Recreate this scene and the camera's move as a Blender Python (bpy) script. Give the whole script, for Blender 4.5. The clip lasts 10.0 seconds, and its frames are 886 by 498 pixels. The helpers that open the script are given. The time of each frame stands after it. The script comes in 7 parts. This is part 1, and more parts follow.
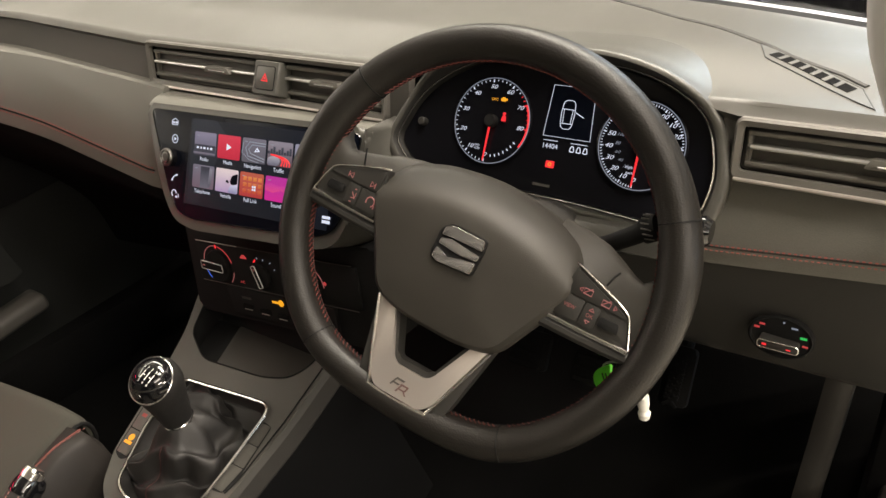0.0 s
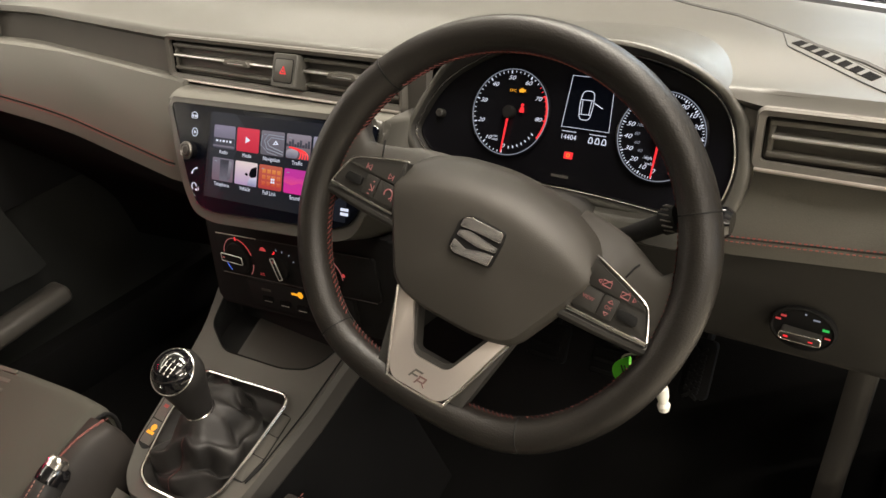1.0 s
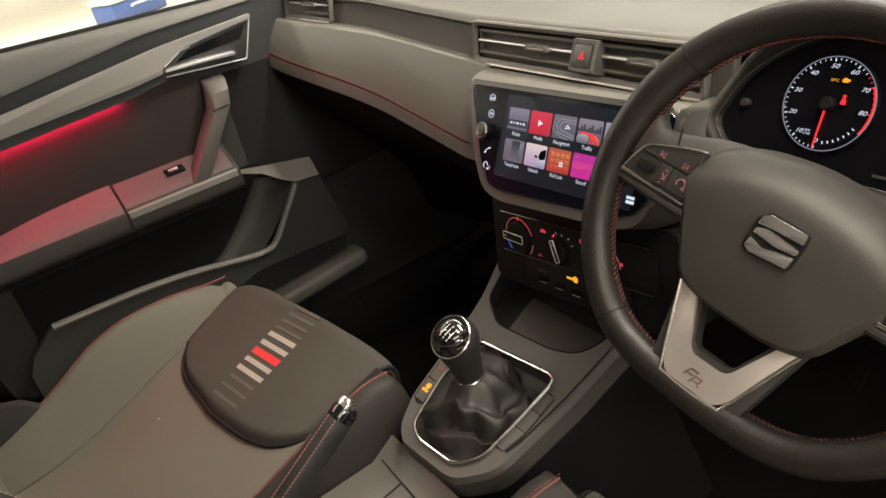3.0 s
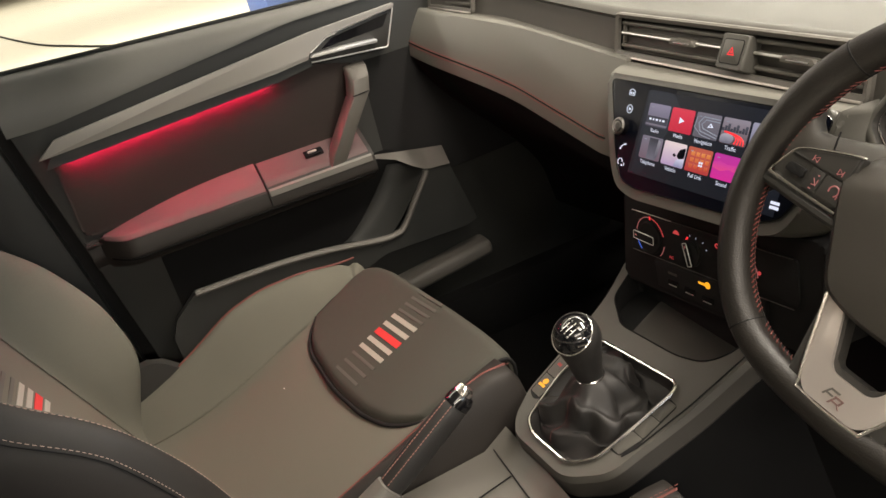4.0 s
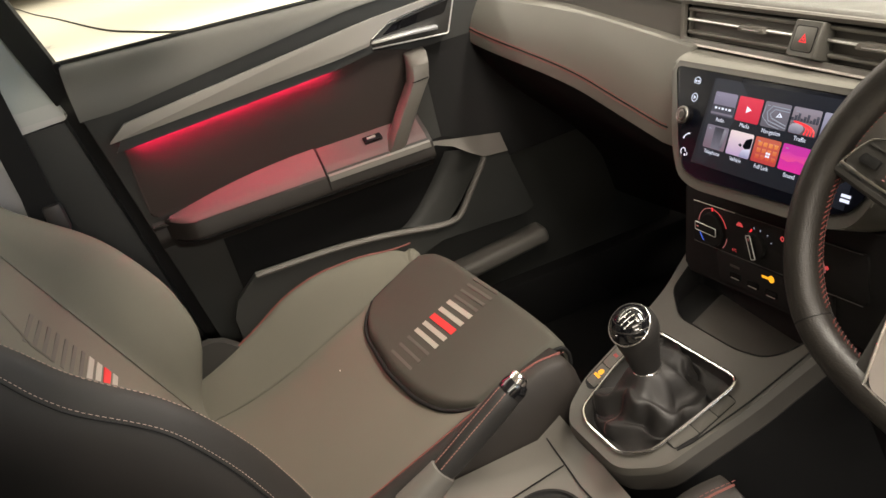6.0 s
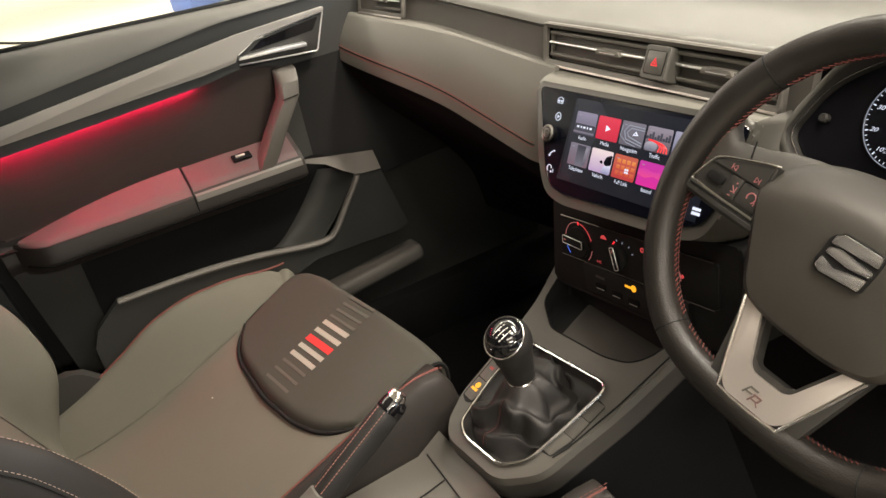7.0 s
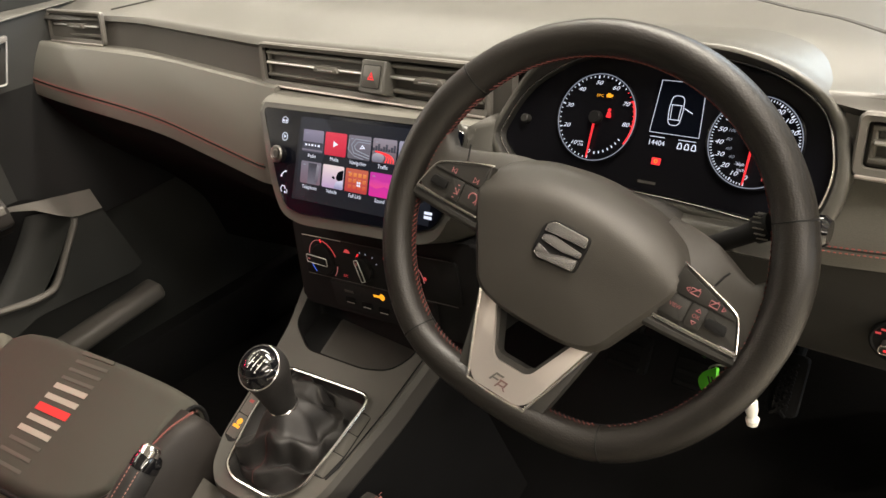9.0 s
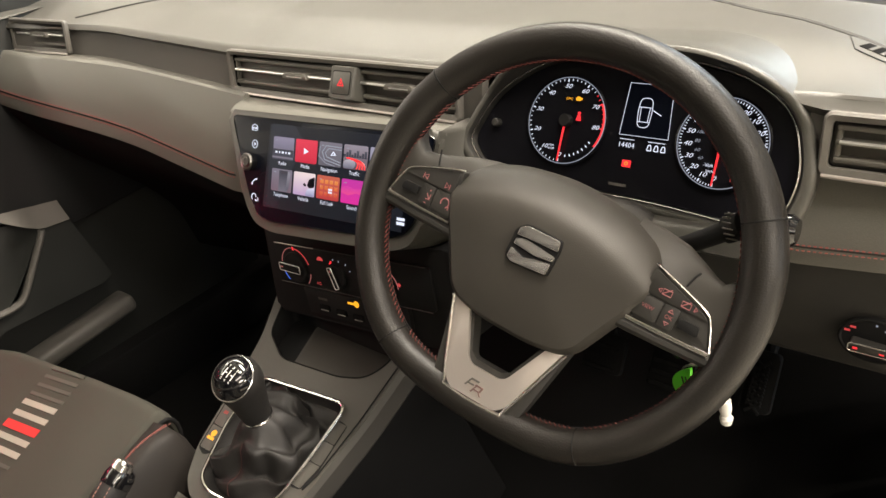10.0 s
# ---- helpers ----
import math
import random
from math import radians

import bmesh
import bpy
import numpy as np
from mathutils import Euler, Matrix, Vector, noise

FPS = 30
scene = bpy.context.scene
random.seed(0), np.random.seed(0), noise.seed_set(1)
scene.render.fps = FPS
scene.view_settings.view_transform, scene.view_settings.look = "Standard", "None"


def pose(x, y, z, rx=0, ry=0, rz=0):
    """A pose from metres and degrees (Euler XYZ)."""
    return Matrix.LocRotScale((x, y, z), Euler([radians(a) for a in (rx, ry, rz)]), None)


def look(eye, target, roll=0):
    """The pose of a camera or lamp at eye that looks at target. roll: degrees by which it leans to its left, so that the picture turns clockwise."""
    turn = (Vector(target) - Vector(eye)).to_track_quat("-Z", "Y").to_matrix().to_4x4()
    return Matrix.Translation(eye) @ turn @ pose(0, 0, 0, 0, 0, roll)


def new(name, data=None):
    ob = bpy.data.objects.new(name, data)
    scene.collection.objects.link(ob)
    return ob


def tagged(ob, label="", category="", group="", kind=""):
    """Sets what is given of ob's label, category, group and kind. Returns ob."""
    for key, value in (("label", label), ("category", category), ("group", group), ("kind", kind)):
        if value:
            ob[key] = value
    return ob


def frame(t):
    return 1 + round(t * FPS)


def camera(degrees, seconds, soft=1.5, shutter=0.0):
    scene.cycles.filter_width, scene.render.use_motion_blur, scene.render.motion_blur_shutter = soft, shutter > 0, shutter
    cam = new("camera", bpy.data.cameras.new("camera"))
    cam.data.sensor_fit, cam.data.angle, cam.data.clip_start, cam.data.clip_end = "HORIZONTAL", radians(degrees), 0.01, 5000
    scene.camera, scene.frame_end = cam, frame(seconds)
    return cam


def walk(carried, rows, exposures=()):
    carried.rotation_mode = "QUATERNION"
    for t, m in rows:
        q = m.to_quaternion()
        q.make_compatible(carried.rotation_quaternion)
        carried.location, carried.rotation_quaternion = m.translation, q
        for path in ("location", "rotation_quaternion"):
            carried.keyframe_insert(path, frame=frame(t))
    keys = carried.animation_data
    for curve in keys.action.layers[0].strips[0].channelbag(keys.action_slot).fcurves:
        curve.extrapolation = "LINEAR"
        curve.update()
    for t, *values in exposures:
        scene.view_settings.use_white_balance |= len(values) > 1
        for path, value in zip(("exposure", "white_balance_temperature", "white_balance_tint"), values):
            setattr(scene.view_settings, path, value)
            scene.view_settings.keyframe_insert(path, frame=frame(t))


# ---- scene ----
cam = camera(60.44, 10.0)
PATH = [
    (0.0, 0.6183, -0.3910, 0.9180, 59.418, 5.411, 33.467),
    (0.5, 0.6175, -0.3907, 0.9188, 58.915, 5.707, 33.790),
    (1.0, 0.6185, -0.3907, 0.9180, 58.917, 6.239, 34.603),
    (1.5, 0.6185, -0.3915, 0.9182, 58.865, 7.886, 37.589),
    (2.0, 0.6173, -0.3923, 0.9183, 58.999, 9.716, 42.380),
    (2.5, 0.6152, -0.3973, 0.9200, 59.564, 10.834, 48.055),
    (3.0, 0.6155, -0.4028, 0.9182, 61.269, 11.397, 55.080),
    (4.5, 0.6126, -0.4078, 0.9173, 62.880, 12.857, 68.022),
    (5.0, 0.6117, -0.4097, 0.9180, 62.883, 13.352, 69.872),
    (5.2, 0.6114, -0.4059, 0.9177, 62.857, 13.550, 70.410),
    (6.3, 0.6151, -0.4113, 0.9197, 62.643, 12.598, 68.018),
    (6.5, 0.6151, -0.4090, 0.9189, 62.523, 11.946, 66.093),
    (7.0, 0.6137, -0.4091, 0.9202, 62.162, 10.185, 60.325),
    (7.5, 0.6139, -0.4073, 0.9204, 61.944, 8.862, 54.662),
    (8.0, 0.6137, -0.4034, 0.9201, 61.170, 8.526, 49.000),
    (8.5, 0.6155, -0.3976, 0.9178, 60.339, 8.378, 43.466),
    (9.0, 0.6165, -0.3979, 0.9173, 60.215, 8.117, 40.193),
    (9.5, 0.6162, -0.3960, 0.9168, 60.153, 8.076, 38.472),
    (10.0, 0.6165, -0.3945, 0.9166, 60.242, 8.165, 38.025),
]
walk(cam, [(t, pose(*p)) for t, *p in PATH], exposures=[(0.0, -0.28), (1.0, -0.22), (2.0, -0.20), (3.0, -0.27), (4.5, -0.08), (6.5, 0.06), (8.0, -0.06), (10.0, 0.02)])

# ---- world, lights, exposure ----
world = bpy.data.worlds.new("world")
scene.world = world
world.use_nodes = True
world.node_tree.nodes["Background"].inputs["Color"].default_value = (0.9, 0.95, 1.0, 1)
world.node_tree.nodes["Background"].inputs["Strength"].default_value = 0.01


def area_lamp(name, loc, size_x, size_y, watts, colour, turn=(0, 0, 0)):
    data = bpy.data.lights.new(name, "AREA")
    data.shape, data.size, data.size_y = "RECTANGLE", size_x, size_y
    data.energy, data.color = watts, colour
    ob = new(name, data)
    ob.matrix_world = pose(*loc, *turn)
    return ob


WARM, COOL = (1.0, 0.885, 0.765), (0.80, 0.90, 1.0)
# area lamps out of view over and around the hall, placed to suit
area_lamp("unseen_hall_light", (-1.6, 2.2, 3.1), 3.0, 0.5, 165, WARM)
area_lamp("unseen_hall_light", (-3.2, 0.2, 3.1), 0.5, 4.5, 90, WARM)
area_lamp("unseen_hall_light", (0.55, 1.3, 3.1), 1.6, 0.4, 195, WARM)
# four fills added to brighten the wheel, knee band and passenger band
area_lamp("unseen_hall_light", (1.3, 0.0, 3.1), 0.6, 1.2, 92, WARM)
area_lamp("unseen_hall_light", (2.2, -1.0, 2.8), 0.5, 2.0, 45, WARM)
area_lamp("unseen_hall_light", (4.5, -1.5, 3.1), 0.6, 1.6, 150, WARM)
area_lamp("unseen_hall_light", (-3.2, -2.8, 3.1), 0.5, 2.5, 80, WARM)
# unseen cool lamp, aimed to lay a bluish sheen on the cluster hood
sheen_lamp = area_lamp("unseen_hall_light", (0.9, 5.2, 3.0), 2.0, 1.2, 150, COOL)
sheen_lamp.matrix_world = look(Vector((0.9, 5.2, 3.0)), Vector((0.4, 0.2, 0.7)))
area_lamp("unseen_hall_light", (6.5, 0.3, 3.1), 0.5, 1.6, 440, WARM)
# fill added for the dashboard faces that look rearwards
rear_fill = area_lamp("unseen_hall_light", (9.0, -5.0, 3.1), 4.0, 0.6, 90, WARM)
rear_fill.matrix_world = look(Vector((9.0, -5.0, 3.1)), Vector((0.0, 0.0, 0.6)))
# two broad lamps added to brighten the hall floor beyond the window
area_lamp("unseen_hall_light", (-9.0, 0.0, 3.1), 0.6, 9.0, 900, WARM)
area_lamp("unseen_hall_light", (-22.0, -3.0, 3.2), 14.0, 24.0, 2600, WARM)
# unseen cool lamp, added to brighten the pillar trim from the driver's side
cool_fill = area_lamp("cool_fill_light", (9.5, 4.5, 1.9), 4.5, 2.2, 220, COOL)
cool_fill.matrix_world = look(Vector((9.5, 4.5, 1.9)), Vector((0.0, 0.0, 0.9)))


# ---- materials ----
def material(name, colour, rough=0.5, metal=0.0, grain=0.0, grain_scale=900.0, stain=0.0, stain_scale=7.0, bump=0.0, coat=0.0,
             glow=None, glow_strength=0.0, spec=0.5):
    m = bpy.data.materials.new(name)
    m.use_nodes = True
    nt = m.node_tree
    b = nt.nodes["Principled BSDF"]
    b.inputs["Base Color"].default_value = (*colour, 1)
    b.inputs["Roughness"].default_value = rough
    b.inputs["Metallic"].default_value = metal
    b.inputs["Coat Weight"].default_value = coat
    b.inputs["Specular IOR Level"].default_value = spec
    if glow:
        b.inputs["Emission Color"].default_value = (*glow, 1)
        b.inputs["Emission Strength"].default_value = glow_strength
    if grain or stain or bump:
        tc = nt.nodes.new("ShaderNodeTexCoord")
        n1 = nt.nodes.new("ShaderNodeTexNoise")
        n1.inputs["Scale"].default_value, n1.inputs["Detail"].default_value = grain_scale, 3
        n2 = nt.nodes.new("ShaderNodeTexNoise")
        n2.inputs["Scale"].default_value, n2.inputs["Detail"].default_value = stain_scale, 5
        for n in (n1, n2):
            nt.links.new(tc.outputs["Object"], n.inputs["Vector"])
        mix = nt.nodes.new("ShaderNodeMixRGB")
        mix.inputs["Color1"].default_value = (*[c * (1 - grain) for c in colour], 1)
        mix.inputs["Color2"].default_value = (*[min(1, c * (1 + grain)) for c in colour], 1)
        nt.links.new(n1.outputs["Fac"], mix.inputs["Fac"])
        mix2 = nt.nodes.new("ShaderNodeMixRGB")
        mix2.blend_type = "MULTIPLY"
        mix2.inputs["Fac"].default_value = stain
        nt.links.new(mix.outputs["Color"], mix2.inputs["Color1"])
        nt.links.new(n2.outputs["Fac"], mix2.inputs["Color2"])
        nt.links.new(mix2.outputs["Color"], b.inputs["Base Color"])
        rr = nt.nodes.new("ShaderNodeMapRange")
        rr.inputs["To Min"].default_value, rr.inputs["To Max"].default_value = max(0.02, rough - 0.10), min(1, rough + 0.10)
        nt.links.new(n2.outputs["Fac"], rr.inputs["Value"])
        nt.links.new(rr.outputs["Result"], b.inputs["Roughness"])
        if bump:
            bp = nt.nodes.new("ShaderNodeBump")
            bp.inputs["Strength"].default_value, bp.inputs["Distance"].default_value = bump, 0.0006
            nt.links.new(n1.outputs["Fac"], bp.inputs["Height"])
            nt.links.new(bp.outputs["Normal"], b.inputs["Normal"])
    return m


def glass(name, tint, gloss):
    m = bpy.data.materials.new(name)
    m.use_nodes = True
    nt = m.node_tree
    nt.nodes.remove(nt.nodes["Principled BSDF"])
    t = nt.nodes.new("ShaderNodeBsdfTransparent")
    t.inputs["Color"].default_value = (*tint, 1)
    g = nt.nodes.new("ShaderNodeBsdfGlossy")
    g.inputs["Roughness"].default_value = 0.03
    fr = nt.nodes.new("ShaderNodeFresnel")
    fr.inputs["IOR"].default_value = gloss
    mx = nt.nodes.new("ShaderNodeMixShader")
    nt.links.new(fr.outputs["Fac"], mx.inputs["Fac"])
    nt.links.new(t.outputs["BSDF"], mx.inputs[1])
    nt.links.new(g.outputs["BSDF"], mx.inputs[2])
    nt.links.new(mx.outputs["Shader"], nt.nodes["Material Output"].inputs["Surface"])
    return m


DASH = material("soft_dash_plastic", (0.083, 0.081, 0.071), 0.38, grain=0.10, grain_scale=1400, stain=0.12, stain_scale=9, bump=0.25)
BLACKPL = material("dark_plastic", (0.035, 0.034, 0.031), 0.5, grain=0.12, grain_scale=1500, stain=0.15, stain_scale=12, bump=0.25, spec=0.35)
GREYPL = material("grey_plastic", (0.10, 0.094, 0.083), 0.5, grain=0.10, grain_scale=1500, stain=0.12, stain_scale=11, bump=0.25)
LEATHER = material("wheel_leather", (0.0155, 0.0140, 0.0122), 0.40, grain=0.2, grain_scale=700, stain=0.2, stain_scale=14, bump=0.45, spec=0.38)
BOOT = material("boot_leather", (0.020, 0.019, 0.018), 0.55, grain=0.2, grain_scale=600, stain=0.2, stain_scale=30, bump=0.4, spec=0.35)
BANDL = material("dash_leatherette", (0.160, 0.157, 0.136), 0.48, grain=0.12, grain_scale=900, stain=0.12, stain_scale=10, bump=0.35)
FABRIC = material("seat_fabric", (0.128, 0.122, 0.098), 0.85, grain=0.25, grain_scale=1800, stain=0.15, stain_scale=9, bump=0.6, spec=0.25)
FABDARK = material("seat_panel_fabric", (0.058, 0.057, 0.047), 0.8, grain=0.25, grain_scale=1800, stain=0.18, stain_scale=9, bump=0.6, spec=0.25)
SIDE = material("bolster_leatherette", (0.019, 0.0165, 0.0145), 0.6, grain=0.15, grain_scale=1200, stain=0.15, stain_scale=9, bump=0.3, spec=0.3)
# also the painted shade on glovebox, door pocket and console side
CARPET_AND_SHADE = material("carpet", (0.009, 0.009, 0.009), 0.95, grain=0.5, grain_scale=900, stain=0.3, stain_scale=12, bump=1.0, spec=0.08)
# also the painted shade on the front door card and in the door gap
RUBBER_AND_SHADE = material("rubber", (0.010, 0.010, 0.010), 0.75, grain=0.2, grain_scale=900, stain=0.2, spec=0.2)
DARKMETAL = material("dark_metal", (0.22, 0.21, 0.20), 0.32, metal=1.0)
CHROME = material("chrome", (0.92, 0.90, 0.88), 0.2, metal=1.0)
EMBLEM = material("emblem_chrome", (0.58, 0.57, 0.56), 0.27, metal=0.85)
BRIGHT = material("bright_emblem_metal", (0.80, 0.79, 0.77), 0.34, metal=0.85)
LICON = material("lit_pale_red_icon", (0.05, 0.01, 0.01), 0.5, glow=(1.0, 0.33, 0.30), glow_strength=0.32)
SATIN = material("satin_silver", (0.68, 0.63, 0.59), 0.38, metal=0.75, grain=0.05, grain_scale=2000, stain=0.1)
TRIMSIL = material("silver_paint_trim", (0.30, 0.285, 0.26), 0.42, metal=0.35, grain=0.05, grain_scale=2000, stain=0.1)
CLFACE = material("cluster_black", (0.006, 0.006, 0.008), 0.22, spec=0.14)
GLOSS = material("gloss_black", (0.006, 0.006, 0.007), 0.06, coat=0.5)
SCREENBLK = material("screen_glass", (0.003, 0.004, 0.008), 0.22, spec=0.08)
STITCHRED = material("seam_red_thread", (0.30, 0.080, 0.066), 0.7, grain=0.2)
PINKTHREAD = material("pale_red_thread", (0.30, 0.15, 0.12), 0.8, grain=0.2)
REDSTITCH = material("red_thread", (0.15, 0.036, 0.030), 0.7, grain=0.2)
DULLRED = material("dull_red_thread", (0.14, 0.042, 0.034), 0.75, grain=0.2)
SEAMRED = material("gaiter_seam_thread", (0.06, 0.02, 0.018), 0.8, grain=0.2)
COVER = material("airbag_plastic", (0.046, 0.043, 0.037), 0.5, grain=0.10, grain_scale=1500, stain=0.12, stain_scale=9, bump=0.3, spec=0.36)
PALETHREAD = material("pale_thread", (0.36, 0.27, 0.22), 0.8, grain=0.2)
REDBADGE = material("dull_red_badge", (0.17, 0.10, 0.09), 0.5)
REDFAB = material("red_fabric", (0.55, 0.03, 0.03), 0.8, grain=0.2)
SILFAB = material("silver_fabric", (0.31, 0.30, 0.255), 0.7, grain=0.2)
GREYFAB = material("grey_fabric", (0.075, 0.075, 0.062), 0.75, grain=0.2)
HEADLINER = material("headliner", (0.62, 0.61, 0.58), 0.9, grain=0.06, grain_scale=1500, stain=0.08, bump=0.3)
DARKLINER = material("grey_headliner", (0.58, 0.56, 0.52), 0.9, grain=0.06, grain_scale=1500, stain=0.08, bump=0.3)
CONSOLE = material("console_plastic", (0.060, 0.057, 0.049), 0.5, grain=0.10, grain_scale=1500, stain=0.14, stain_scale=11, bump=0.25)
KNEE = material("lower_dash_plastic", (0.048, 0.045, 0.040), 0.5, grain=0.10, grain_scale=1500, stain=0.12, stain_scale=11, bump=0.25, spec=0.4)
DOORPL = material("door_plastic", (0.024, 0.025, 0.023), 0.5, grain=0.12, grain_scale=1500, stain=0.15, stain_scale=10, bump=0.25, spec=0.35)
# reddish base: part of the ambient strip's glow is put into the colour
ARMFRONT_REDLIT = material("red_lit_armrest_plastic", (0.078, 0.050, 0.050), 0.55, grain=0.12, grain_scale=1300, stain=0.12, bump=0.3, spec=0.25)
SLAT = material("slat_plastic", (0.170, 0.162, 0.142), 0.42, grain=0.08, grain_scale=1500, stain=0.12, stain_scale=12, bump=0.2)
VENTBEZEL = material("vent_bezel_plastic", (0.135, 0.128, 0.113), 0.42, grain=0.08, grain_scale=1500, stain=0.12, stain_scale=12, bump=0.2)
# grey leatherette tinted red for the light strip above it
ARMTOP_REDLIT = material("red_lit_armrest_leatherette", (0.092, 0.060, 0.060), 0.6, grain=0.12, grain_scale=1300, stain=0.12, bump=0.3, spec=0.25)
LEDGE = material("door_ledge_plastic", (0.085, 0.083, 0.072), 0.5, grain=0.12, grain_scale=1500, stain=0.12, stain_scale=10, bump=0.25)
DOORINS = material("door_insert_fabric", (0.036, 0.028, 0.025), 0.75, grain=0.2, grain_scale=1700, stain=0.15, bump=0.4, spec=0.25)
GREEN = material("green_key_tag", (0.10, 0.62, 0.02), 0.45)
WHITEPL = material("white_plastic", (0.85, 0.84, 0.78), 0.5)
CONCRETE = material("painted_floor", (0.66, 0.62, 0.52), 0.55, grain=0.06, grain_scale=60, stain=0.25, stain_scale=0.6)
WALLPAINT = material("hall_wall_paint", (0.60, 0.58, 0.54), 0.8, grain=0.05, grain_scale=80, stain=0.15, stain_scale=0.8)
BODYPAINT = material("body_paint", (0.55, 0.56, 0.58), 0.3, metal=0.2, coat=0.6, stain=0.05)
BLUEPL = material("blue_plastic", (0.10, 0.16, 0.42), 0.5, grain=0.1)
LWHITE = material("lit_white", (0.02, 0.02, 0.02), 0.5, glow=(0.80, 0.84, 1.0), glow_strength=1.1)
LDIM = material("lit_dim_white", (0.02, 0.02, 0.02), 0.5, glow=(0.55, 0.6, 0.75), glow_strength=0.45)
LRED = material("lit_red", (0.05, 0.0, 0.0), 0.5, glow=(1.0, 0.03, 0.04), glow_strength=1.2)
LREDSOFT = material("lit_red_icon", (0.05, 0.0, 0.0), 0.5, glow=(1.0, 0.10, 0.10), glow_strength=0.55)
LREDDIM = material("dim_red_icon", (0.05, 0.0, 0.0), 0.5, glow=(1.0, 0.12, 0.12), glow_strength=0.25)
LAMBER = material("lit_amber", (0.05, 0.03, 0.0), 0.5, glow=(1.0, 0.42, 0.02), glow_strength=1.2)
LGREEN = material("lit_green", (0.0, 0.05, 0.0), 0.5, glow=(0.05, 0.8, 0.15), glow_strength=0.7)
LBLUE = material("lit_blue", (0.0, 0.0, 0.05), 0.5, glow=(0.08, 0.2, 1.0), glow_strength=0.8)
AMBIENT = material("ambient_light_strip", (0.3, 0.0, 0.01), 0.5, glow=(1.0, 0.010, 0.085), glow_strength=165.0)
PANE = glass("window_glass", (0.93, 0.96, 0.95), 1.45)
TINTED = glass("tinted_glass", (0.06, 0.06, 0.06), 1.45)
LENS = glass("cluster_lens", (0.97, 0.97, 0.97), 1.15)


def tile_glow(name, c1, c2, strength=0.8):
    """A lit picture fading from c1 at its foot to c2 at its head."""
    m = bpy.data.materials.new(name)
    m.use_nodes = True
    nt = m.node_tree
    b = nt.nodes["Principled BSDF"]
    b.inputs["Base Color"].default_value = (0.01, 0.01, 0.01, 1)
    b.inputs["Roughness"].default_value = 0.15
    tc = nt.nodes.new("ShaderNodeTexCoord")
    sep = nt.nodes.new("ShaderNodeSeparateXYZ")
    n = nt.nodes.new("ShaderNodeTexNoise")
    n.inputs["Scale"].default_value, n.inputs["Detail"].default_value = 3.0, 3
    add = nt.nodes.new("ShaderNodeMath")
    add.operation = "MULTIPLY_ADD"
    add.inputs[1].default_value = 0.30
    mx = nt.nodes.new("ShaderNodeMixRGB")
    mx.inputs["Color1"].default_value, mx.inputs["Color2"].default_value = (*c1, 1), (*c2, 1)
    nt.links.new(tc.outputs["Generated"], sep.inputs["Vector"])
    nt.links.new(tc.outputs["Generated"], n.inputs["Vector"])
    nt.links.new(n.outputs["Fac"], add.inputs[0])
    nt.links.new(sep.outputs["Y"], add.inputs[2])
    sub = nt.nodes.new("ShaderNodeMath")
    sub.operation = "SUBTRACT"
    sub.use_clamp = True
    sub.inputs[1].default_value = 0.15
    nt.links.new(add.outputs["Value"], sub.inputs[0])
    nt.links.new(sub.outputs["Value"], mx.inputs["Fac"])
    nt.links.new(mx.outputs["Color"], b.inputs["Emission Color"])
    b.inputs["Emission Strength"].default_value = strength
    return m


# ---- mesh helpers ----
def finish(bm, name, mat, angle=35):
    bmesh.ops.recalc_face_normals(bm, faces=bm.faces)
    me = bpy.data.meshes.new(name)
    bm.to_mesh(me)
    bm.free()
    for p in me.polygons:
        p.use_smooth = True
    me.set_sharp_from_angle(angle=radians(angle))
    me.materials.append(mat)
    return me


def thing(name, label, category, group="", kind="", at=None):
    ob = new(name)
    if at is not None:
        ob.matrix_world = at
    return tagged(ob, label, category, group, kind)


def part(name, bm, mat, parent=None, label="", angle=35, m=None):
    ob = new(name, finish(bm, name, mat, angle))
    if parent:
        ob.parent = parent
    if m is not None:
        ob.matrix_basis = m
    if label:
        ob["label"] = label
    return ob


def solid(name, bm, mat, label, category, kind="", group="", angle=35):
    return tagged(part(name, bm, mat, angle=angle), label, category, group, kind)


def bm_box(sx, sy, sz, m=None, bevel=0.0, seg=2):
    bm = bmesh.new()
    bmesh.ops.create_cube(bm, size=1.0, matrix=Matrix.Diagonal((sx, sy, sz, 1)))
    if bevel:
        bmesh.ops.bevel(bm, geom=bm.edges[:], offset=bevel, segments=seg, profile=0.5, affect="EDGES", clamp_overlap=True)
    if m is not None:
        bm.transform(m)
    return bm


def bm_prism(outline, depth, m=None, bevel=0.0, seg=2, both=False):
    """An outline in the local x, y plane, thickened from z = -depth to 0, with the front edge rounded."""
    bm = bmesh.new()
    front = [bm.verts.new((x, y, 0)) for x, y in outline]
    back = [bm.verts.new((x, y, -depth)) for x, y in outline]
    n = len(outline)
    f = bm.faces.new(front)
    g = bm.faces.new(back[::-1])
    for i in range(n):
        bm.faces.new((front[i], back[i], back[(i + 1) % n], front[(i + 1) % n]))
    if bevel:
        edges = list(f.edges) + (list(g.edges) if both else [])
        bmesh.ops.bevel(bm, geom=edges, offset=bevel, segments=seg, profile=0.5, affect="EDGES", clamp_overlap=True)
    if m is not None:
        bm.transform(m)
    return bm


